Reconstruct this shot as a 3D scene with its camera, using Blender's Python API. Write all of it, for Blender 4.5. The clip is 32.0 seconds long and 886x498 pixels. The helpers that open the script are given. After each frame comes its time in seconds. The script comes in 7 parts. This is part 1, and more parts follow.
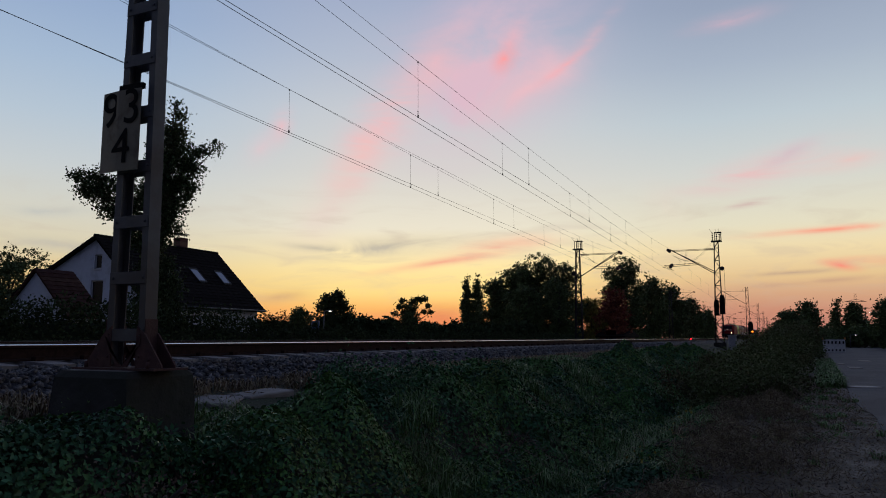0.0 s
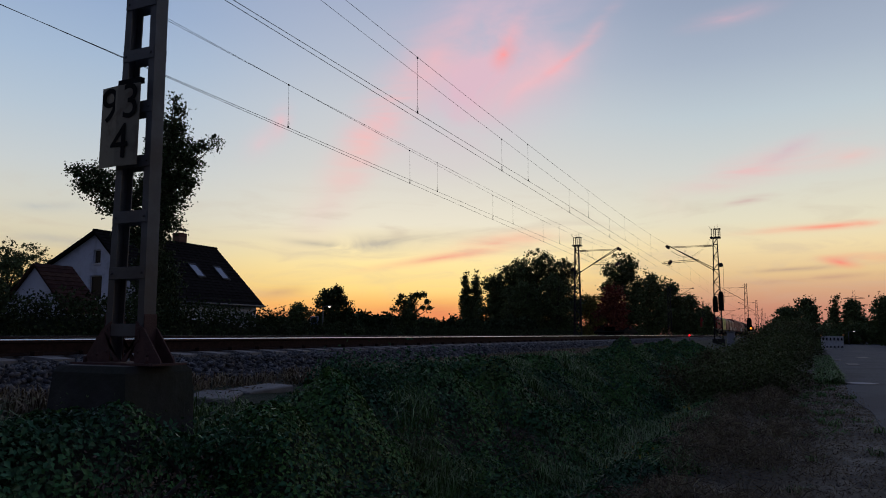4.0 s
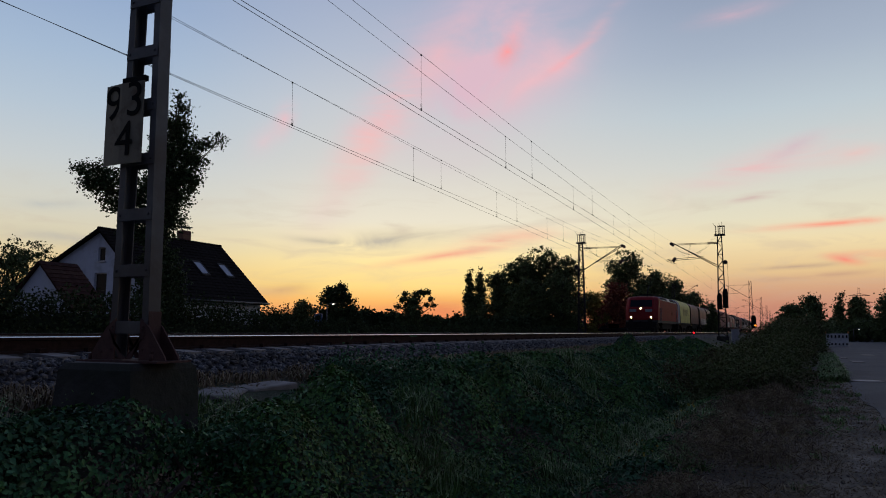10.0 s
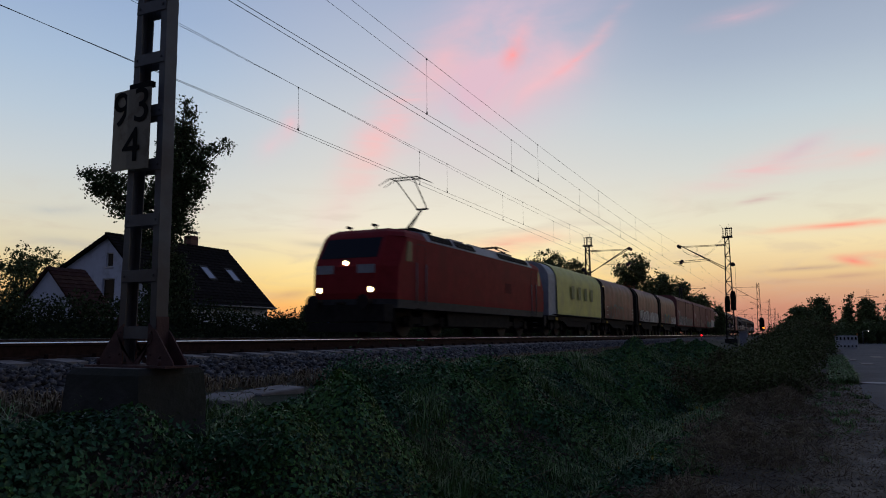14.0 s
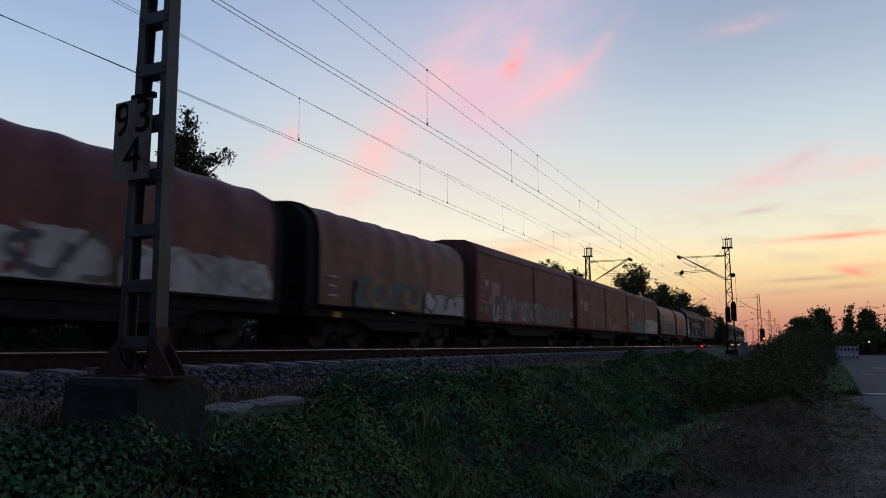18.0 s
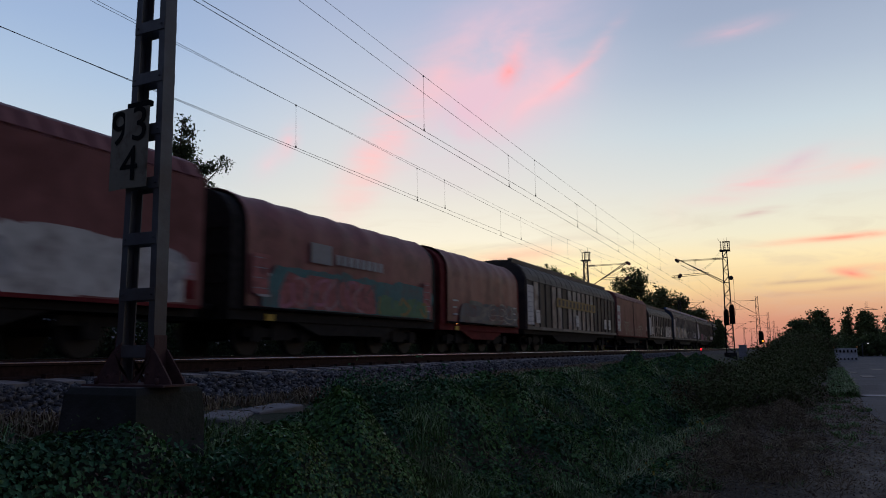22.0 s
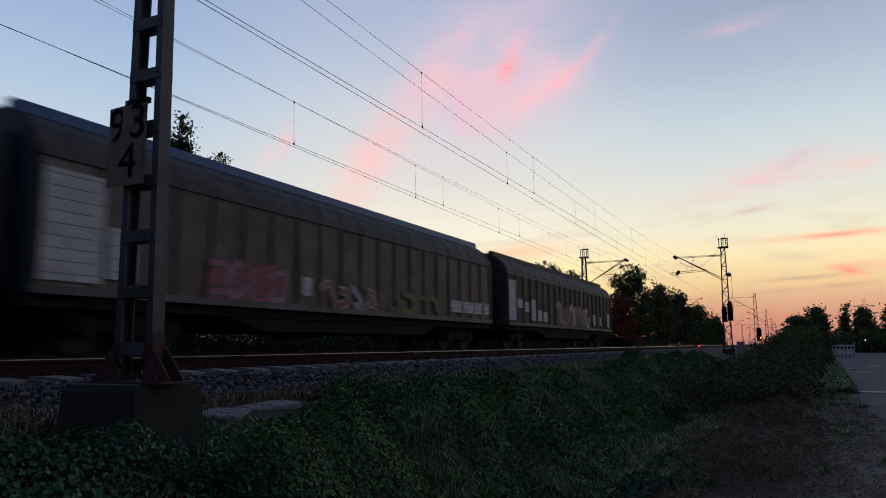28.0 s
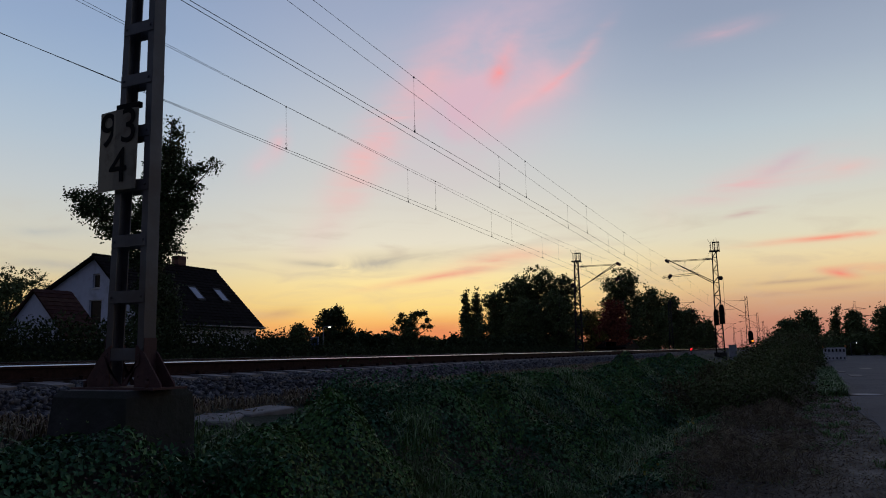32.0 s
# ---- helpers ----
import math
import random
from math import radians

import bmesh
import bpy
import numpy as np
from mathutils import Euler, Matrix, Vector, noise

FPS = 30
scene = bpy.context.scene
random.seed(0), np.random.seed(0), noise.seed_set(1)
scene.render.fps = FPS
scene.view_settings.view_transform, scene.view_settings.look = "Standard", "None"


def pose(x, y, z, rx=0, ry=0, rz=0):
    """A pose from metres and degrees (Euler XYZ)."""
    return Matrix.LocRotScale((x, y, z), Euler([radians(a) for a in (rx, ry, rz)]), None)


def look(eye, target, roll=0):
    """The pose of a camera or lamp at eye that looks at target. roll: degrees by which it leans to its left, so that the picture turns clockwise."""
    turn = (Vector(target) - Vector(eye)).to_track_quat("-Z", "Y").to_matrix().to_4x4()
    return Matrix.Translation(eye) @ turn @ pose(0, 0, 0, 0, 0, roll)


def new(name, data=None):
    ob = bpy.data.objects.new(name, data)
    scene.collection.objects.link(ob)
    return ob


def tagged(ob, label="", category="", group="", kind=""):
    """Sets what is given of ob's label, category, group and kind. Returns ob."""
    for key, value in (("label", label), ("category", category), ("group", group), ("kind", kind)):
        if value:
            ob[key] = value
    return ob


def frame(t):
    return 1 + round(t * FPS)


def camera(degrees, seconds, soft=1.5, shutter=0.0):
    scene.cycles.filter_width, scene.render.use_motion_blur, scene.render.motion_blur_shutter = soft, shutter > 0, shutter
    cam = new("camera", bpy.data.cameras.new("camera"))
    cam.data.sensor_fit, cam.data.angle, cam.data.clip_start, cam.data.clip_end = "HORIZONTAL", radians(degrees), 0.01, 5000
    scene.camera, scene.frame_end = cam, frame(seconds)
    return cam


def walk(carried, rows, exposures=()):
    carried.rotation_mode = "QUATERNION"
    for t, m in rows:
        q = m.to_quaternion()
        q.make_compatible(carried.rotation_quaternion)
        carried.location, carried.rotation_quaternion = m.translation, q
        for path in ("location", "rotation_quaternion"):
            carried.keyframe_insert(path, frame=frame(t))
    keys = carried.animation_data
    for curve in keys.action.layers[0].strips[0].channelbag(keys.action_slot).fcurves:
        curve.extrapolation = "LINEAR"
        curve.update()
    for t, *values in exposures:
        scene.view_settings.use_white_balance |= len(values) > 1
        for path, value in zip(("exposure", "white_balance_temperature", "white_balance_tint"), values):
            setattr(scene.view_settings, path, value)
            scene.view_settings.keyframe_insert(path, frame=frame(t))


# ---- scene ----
EYE = Vector((0.0, 0.0, 0.085))


def aim(yaw, pitch, roll):
    """The camera's pose: degrees to the left of the track's direction, upwards, and of lean."""
    a, b = radians(yaw), radians(pitch)
    way = Vector((math.cos(a) * math.cos(b), math.sin(a) * math.cos(b), math.sin(b)))
    return look(EYE, EYE + way * 10, roll)


# ---- camera ----
cam = camera(62.58, 32.0, soft=1.0, shutter=0.5)
walk(cam, [(t, aim(a, b, c)) for t, a, b, c in (
    (0, 24.73, 6.90, 0.14), (0.5, 24.70, 6.84, 0.14), (1, 24.67, 6.84, 0.13), (1.5, 24.57, 6.92, 0.03), (2, 24.48, 6.68, 0.13),
    (2.5, 24.68, 6.44, 0.27), (3, 24.70, 6.45, 0.31), (3.5, 24.65, 6.58, 0.28), (5.5, 24.75, 6.45, 0.26), (6, 24.79, 6.38, 0.28),
    (6.5, 24.82, 6.48, 0.21), (7, 24.86, 6.60, 0.22), (7.5, 24.88, 6.58, 0.33), (8, 24.82, 6.58, 0.32), (8.5, 24.84, 6.47, 0.27),
    (9, 24.85, 6.43, 0.29), (9.5, 24.87, 6.48, 0.25), (10, 24.96, 6.37, 0.27), (10.5, 24.93, 6.40, 0.25), (11, 24.93, 6.38, 0.50),
    (11.5, 25.01, 6.43, 0.04), (12, 24.98, 6.46, -0.14), (12.5, 25.14, 6.52, -0.30), (13, 25.18, 6.62, -0.31), (13.5, 25.33, 6.64, -0.16),
    (14, 25.47, 6.66, 0.01), (14.5, 25.52, 6.79, 0.03), (16.5, 25.48, 7.38, 0.17), (17, 25.47, 7.45, 0.12), (17.5, 25.48, 7.45, 0.13),
    (18, 25.48, 7.47, 0.08), (18.5, 25.46, 7.59, -0.01), (19, 25.53, 7.66, 0.02), (19.5, 25.47, 7.62, 0.13), (20, 25.52, 7.62, 0.13),
    (20.5, 25.56, 7.67, 0.06), (21, 25.52, 7.63, -0.21), (21.5, 25.35, 7.82, -0.39), (22, 25.32, 7.91, -0.49), (22.5, 25.33, 7.94, -0.40),
    (23, 25.27, 8.01, -0.20), (23.5, 25.12, 7.96, -0.08), (24, 25.12, 7.94, -0.03), (24.5, 25.06, 7.95, -0.01), (25, 25.09, 8.01, -0.06),
    (25.5, 25.13, 7.91, 0.02), (27.5, 25.22, 7.70, -0.44), (28, 25.19, 7.67, -0.54), (28.5, 25.09, 7.68, -0.59), (29, 24.98, 7.73, -0.54),
    (29.5, 24.80, 7.80, -0.56), (30, 24.63, 7.86, -0.65), (30.5, 24.52, 7.99, -0.79), (31, 24.49, 8.04, -0.74), (31.5, 24.54, 8.04, -0.78),
    (32, 24.60, 8.00, -0.77),
)], exposures=((0, 0.0), (10, 0.0), (14, 0.06), (16.5, 0.2), (29.6, 0.2), (30.7, 0.0), (32, -0.07)))


# ---- sky and light ----
def srgb(r, g, b, a=1.0):
    f = lambda c: c / 12.92 if c <= 0.04045 else ((c + 0.055) / 1.055) ** 2.4
    return (f(r / 255), f(g / 255), f(b / 255), a)


class Nodes:
    """Short forms for building a node tree."""

    def __init__(self, tree):
        self.tree = tree
        tree.nodes.clear()

    def node(self, kind):
        return self.tree.nodes.new(kind)

    def link(self, a, b):
        self.tree.links.new(a, b)

    def put(self, socket, value):
        if hasattr(value, "is_output"):
            self.link(value, socket)
        else:
            socket.default_value = value

    def math(self, op, a, b=0.0, c=0.0, clamp=False):
        n = self.node("ShaderNodeMath")
        n.operation, n.use_clamp = op, clamp
        for socket, value in zip(n.inputs, (a, b, c)):
            self.put(socket, value)
        return n.outputs[0]

    def ramp(self, fac, stops, interpolation="LINEAR"):
        n = self.node("ShaderNodeValToRGB")
        n.color_ramp.interpolation = interpolation
        while len(n.color_ramp.elements) < len(stops):
            n.color_ramp.elements.new(0.5)
        for e, (p, c) in zip(n.color_ramp.elements, stops):
            e.position, e.color = p, c
        self.put(n.inputs[0], fac)
        return n.outputs[0]

    def mix(self, fac, a, b, blend="MIX"):
        n = self.node("ShaderNodeMix")
        n.data_type, n.blend_type = "RGBA", blend
        self.put(n.inputs[0], fac)
        self.put(n.inputs[6], a)
        self.put(n.inputs[7], b)
        return n.outputs[2]

    def noise(self, vector, scale, detail=4.0, rough=0.55, distortion=0.0):
        n = self.node("ShaderNodeTexNoise")
        n.inputs["Scale"].default_value = scale
        n.inputs["Detail"].default_value = detail
        n.inputs["Roughness"].default_value = rough
        n.inputs["Distortion"].default_value = distortion
        if vector is not None:
            self.link(vector, n.inputs["Vector"])
        return n.outputs["Fac"]


def make_sky():
    world = bpy.data.worlds.new("dusk_sky")
    scene.world = world
    world.use_nodes = True
    n = Nodes(world.node_tree)
    way = n.node("ShaderNodeTexCoord").outputs["Generated"]
    split = n.node("ShaderNodeSeparateXYZ")
    n.link(way, split.inputs[0])
    x, y, z = split.outputs
    high = n.math("MULTIPLY", n.math("ARCSINE", z), 180 / math.pi)            # degrees over the horizon
    turn = n.math("MULTIPLY", n.math("ARCTAN2", y, x), 180 / math.pi)          # degrees left of the track
    e = n.math("DIVIDE", high, 60.0, clamp=True)

    def band(*stops):
        return n.ramp(e, [(deg / 60, srgb(c[0] * 1.012, c[1] * 0.998, c[2] * 0.982)) for deg, c in stops])

    glow = band((0, (206, 116, 92)), (1.2, (240, 150, 96)), (2.3, (253, 192, 110)), (3.4, (255, 222, 140)), (5.4, (255, 233, 168)), (8.5, (234, 229, 211)),
                (12.9, (213, 214, 212)), (17.4, (198, 205, 214)), (21.5, (178, 190, 211)), (25.6, (162, 176, 205)), (42, (108, 126, 170)), (60, (62, 74, 112)))
    side = band((0, (180, 120, 112)), (2.0, (202, 143, 119)), (3.4, (214, 172, 137)), (4.4, (228, 197, 148)), (6.4, (238, 220, 176)), (8.2, (227, 223, 199)),
                (12, (209, 214, 212)), (16, (188, 203, 214)), (20, (166, 181, 202)), (24, (149, 164, 190)), (42, (102, 118, 164)), (60, (60, 72, 108)))
    cool = band((0, (214, 140, 98)), (2.0, (236, 178, 112)), (4.0, (230, 200, 138)), (6.0, (218, 208, 176)), (8.6, (211, 211, 199)), (11.8, (198, 207, 212)),
                (15.6, (180, 198, 216)), (19.3, (164, 187, 215)), (23, (150, 174, 209)), (42, (102, 120, 166)), (60, (60, 72, 108)))
    back = band((0, (40, 42, 54)), (6, (64, 64, 80)), (14, (78, 84, 108)), (30, (72, 84, 118)), (60, (58, 70, 106)))
    part_of = lambda a, b: n.math("DIVIDE", n.math("SUBTRACT", turn, a), b - a, clamp=True)
    smooth = lambda v: n.ramp(v, [(0, (0, 0, 0, 1)), (1, (1, 1, 1, 1))], "EASE")
    off = n.math("ABSOLUTE", n.math("SUBTRACT", turn, 27.0))
    colour = n.mix(smooth(part_of(23.0, 3.0)), glow, side)
    colour = n.mix(smooth(part_of(30.0, 50.0)), colour, cool)
    colour = n.mix(n.ramp(n.math("DIVIDE", off, 180.0), [(0.25, (0, 0, 0, 1)), (0.7, (1, 1, 1, 1))], "EASE"), colour, back)

    # clouds: angles as a flat map, streaked and warped by noise
    flat = n.node("ShaderNodeCombineXYZ")
    n.link(turn, flat.inputs[0])
    n.link(high, flat.inputs[1])

    def streak(angle, sx, sy, scale, seed, detail=5.0, distortion=0.6):
        m = n.node("ShaderNodeMapping")
        n.link(flat.outputs[0], m.inputs[0])
        m.inputs["Location"].default_value = (seed, seed * 0.7, seed)
        m.inputs["Rotation"].default_value = (0, 0, radians(angle))
        m.inputs["Scale"].default_value = (sx, sy, 1)
        return n.noise(m.outputs[0], scale, detail, 0.55, distortion)

    def blob(az, el, wide, tall, lean=0.0):
        """1 in the middle of an oval of sky, 0 outside."""
        m = n.node("ShaderNodeMapping")
        m.vector_type = "TEXTURE"
        n.link(flat.outputs[0], m.inputs[0])
        m.inputs["Location"].default_value = (az, el, 0)
        m.inputs["Rotation"].default_value = (0, 0, radians(lean))
        m.inputs["Scale"].default_value = (wide, tall, 1)
        g = n.node("ShaderNodeTexGradient")
        g.gradient_type = "QUADRATIC_SPHERE"
        n.link(m.outputs[0], g.inputs[0])
        return g.outputs["Fac"]

    soft = streak(30, 0.5, 1.0, 0.22, 3.0)
    fine = streak(24, 0.35, 1.3, 0.5, 11.0, 6.0, 1.0)

    def cloud(az, el, wide, tall, lean, tint, grain, strength):
        """Tints an oval of sky: azimuth, height, width, height and lean in degrees."""
        w = n.math("MULTIPLY", n.math("MULTIPLY", blob(az, el, wide, tall, lean), strength),
                   n.ramp(grain, [(0.28, (0, 0, 0, 1)), (0.78, (1, 1, 1, 1))]), clamp=True)
        return n.mix(w, colour, srgb(*tint))

    wisp = streak(36, 0.3, 1.5, 0.42, 7.0, 6.0, 0.9)
    # rosy veil over the middle of the sky, with its bright knot and streak
    colour = cloud(21.5, 20.8, 15, 9.5, -32, (222, 188, 202), soft, 2.3)
    colour = cloud(29.5, 16.6, 10, 3.6, -53, (238, 190, 194), wisp, 1.9)
    colour = cloud(31.2, 14.2, 5.6, 2.4, -60, (244, 190, 188), wisp, 1.5)
    colour = cloud(33.0, 11.0, 9, 3.4, -50, (232, 206, 198), soft, 1.2)
    colour = cloud(25.4, 21.3, 5.4, 3.0, -42, (242, 186, 192), soft, 1.6)
    colour = cloud(37.6, 16.0, 2.6, 1.5, -75, (240, 188, 194), wisp, 1.0)
    colour = cloud(39.0, 14.4, 3.4, 1.8, -50, (234, 196, 202), soft, 0.9)
    colour = cloud(17.8, 19.3, 9.0, 2.6, -28, (234, 190, 198), soft, 1.7)
    colour = cloud(14.7, 20.9, 4.6, 0.6, -32, (250, 172, 176), wisp, 1.3)
    colour = cloud(12.6, 22.8, 4.4, 1.0, -42, (232, 182, 190), wisp, 1.0)
    colour = cloud(19.3, 22.5, 3.4, 1.5, -58, (240, 178, 186), soft, 1.2)
    colour = cloud(19.75, 21.45, 1.9, 1.45, -50, (255, 160, 160), soft, 2.6)
    # rosy streaks beside the track's far end
    colour = cloud(1.0, 12.0, 9.0, 2.0, -12, (230, 196, 194), wisp, 2.0)
    colour = cloud(-1.2, 13.1, 3.4, 1.0, -22, (212, 184, 194), soft, 1.3)
    colour = cloud(-5.0, 12.2, 5.0, 1.2, -6, (238, 194, 188), wisp, 1.3)
    colour = cloud(7.4, 9.8, 3.6, 2.2, 42, (236, 206, 192), soft, 0.9)
    colour = cloud(1.7, 9.7, 3.0, 0.5, -6, (204, 168, 166), fine, 1.8)
    colour = cloud(-3.6, 7.5, 8.6, 0.5, -1.5, (250, 166, 140), fine, 2.0)
    colour = cloud(-4.0, 5.0, 2.0, 0.55, 14, (255, 140, 118), soft, 1.6)
    colour = cloud(-5.6, 5.2, 4.0, 0.6, 1, (250, 152, 128), fine, 1.6)
    colour = cloud(2.4, 22.7, 5.4, 1.1, -5, (202, 176, 192), wisp, 1.6)
    # the tapering band low in the glow, grey wisps over it, the red haze at the horizon
    colour = cloud(30.0, 6.9, 11.0, 1.4, -6, (200, 190, 170), fine, 2.0)
    colour = cloud(34.5, 6.8, 6.0, 0.55, 6, (176, 170, 158), fine, 1.6)
    colour = cloud(24.9, 5.85, 9.4, 0.6, -9, (248, 176, 144), soft, 1.7)
    colour = cloud(20.6, 7.0, 8.0, 1.3, -8, (246, 186, 158), wisp, 1.8)
    colour = cloud(24.8, 1.7, 6.0, 1.5, -3, (222, 112, 92), soft, 2.3)
    colour = cloud(37.6, 3.0, 4.4, 0.9, -8, (206, 160, 118), soft, 1.5)
    colour = cloud(52.3, 6.3, 7.0, 0.9, 3, (188, 186, 176), fine, 1.4)
    colour = cloud(53.5, 8.6, 6.0, 0.8, -6, (190, 192, 188), fine, 1.2)
    colour = cloud(-2.1, 3.9, 8.0, 0.42, -3, (192, 150, 130), fine, 1.7)
    colour = cloud(-1.0, 4.6, 6.4, 0.35, -2, (198, 168, 140), fine, 1.5)
    # thin grey-gold veils low in the glow and over the rest of the sky
    veil = streak(4, 0.2, 1.0, 0.6, 21.0, 6.0, 1.2)
    low = n.ramp(e, [(0.02, (0, 0, 0, 1)), (0.08, (1, 1, 1, 1)), (0.14, (1, 1, 1, 1)), (0.2, (0, 0, 0, 1))])
    w = n.math("MULTIPLY", n.ramp(veil, [(0.5, (0, 0, 0, 1)), (0.7, (1, 1, 1, 1))]), n.math("MULTIPLY", low, 0.3))
    colour = n.mix(w, colour, srgb(198, 180, 164))
    ground = n.math("LESS_THAN", z, -0.004)
    colour = n.mix(ground, colour, srgb(52, 50, 50))
    bg = n.node("ShaderNodeBackground")
    n.link(colour, bg.inputs[0])
    bg.inputs[1].default_value = 1.0
    n.link(bg.outputs[0], n.node("ShaderNodeOutputWorld").inputs[0])


make_sky()


# ---- materials ----
def material(name, colour, rough=0.8, metal=0.0, vary=0.25, scale=6.0, second=None, patch=0.5, patch_scale=0.8, bump=0.0, bump_scale=40.0,
             coords="Object", per_piece=0.0, emit=0.0, spec=0.4, stretch=(1, 1, 1)):
    """A surface with grain, stains of a second colour, fine relief and, where wanted, a shade of its own for each piece."""
    m = bpy.data.materials.new(name)
    m.use_nodes = True
    n = Nodes(m.node_tree)
    out = n.node("ShaderNodeOutputMaterial")
    p = n.node("ShaderNodeBsdfPrincipled")
    n.link(p.outputs[0], out.inputs[0])
    where = n.node("ShaderNodeTexCoord").outputs[coords]
    if stretch != (1, 1, 1):
        mp = n.node("ShaderNodeMapping")
        mp.inputs["Scale"].default_value = stretch
        n.link(where, mp.inputs[0])
        where = mp.outputs[0]
    c = (*colour[:3], 1.0)
    dark = (*[v * (1 - vary) for v in colour[:3]], 1.0)
    light = (*[min(1, v * (1 + vary)) for v in colour[:3]], 1.0)
    col = n.ramp(n.noise(where, scale, 6.0, 0.6), [(0.25, dark), (0.5, c), (0.75, light)])
    if second is not None:
        w = n.ramp(n.noise(where, patch_scale, 5.0, 0.6, 0.4), [(0.62 - patch * 0.3, (0, 0, 0, 1)), (0.78 - patch * 0.3, (1, 1, 1, 1))])
        col = n.mix(w, col, (*second[:3], 1.0))
    if per_piece:
        info = n.node("ShaderNodeObjectInfo").outputs["Random"]
        geo = n.node("ShaderNodeNewGeometry").outputs["Random Per Island"]
        r = n.math("FRACT", n.math("ADD", info, geo))
        shade = n.math("ADD", n.math("MULTIPLY", r, 2 * per_piece), 1 - per_piece)
        hsv = n.node("ShaderNodeHueSaturation")
        n.link(shade, hsv.inputs["Value"])
        n.link(n.math("ADD", n.math("MULTIPLY", r, 0.04), 0.48), hsv.inputs["Hue"])
        n.link(col, hsv.inputs["Color"])
        col = hsv.outputs[0]
    n.link(col, p.inputs["Base Color"])
    p.inputs["Roughness"].default_value = rough
    p.inputs["Metallic"].default_value = metal
    p.inputs["Specular IOR Level"].default_value = spec
    if bump:
        b = n.node("ShaderNodeBump")
        b.inputs["Strength"].default_value = bump
        b.inputs["Distance"].default_value = 0.02
        n.link(n.noise(where, bump_scale, 5.0, 0.65), b.inputs["Height"])
        n.link(b.outputs[0], p.inputs["Normal"])
    if emit:
        p.inputs["Emission Color"].default_value = c
        p.inputs["Emission Strength"].default_value = emit
    return m


def glass(name, tint=(0.05, 0.06, 0.07), rough=0.06):
    m = bpy.data.materials.new(name)
    m.use_nodes = True
    p = m.node_tree.nodes["Principled BSDF"]
    p.inputs["Base Color"].default_value = (*tint, 1)
    p.inputs["Roughness"].default_value = rough
    p.inputs["Specular IOR Level"].default_value = 0.9 if rough < 0.1 else 0.15
    return m


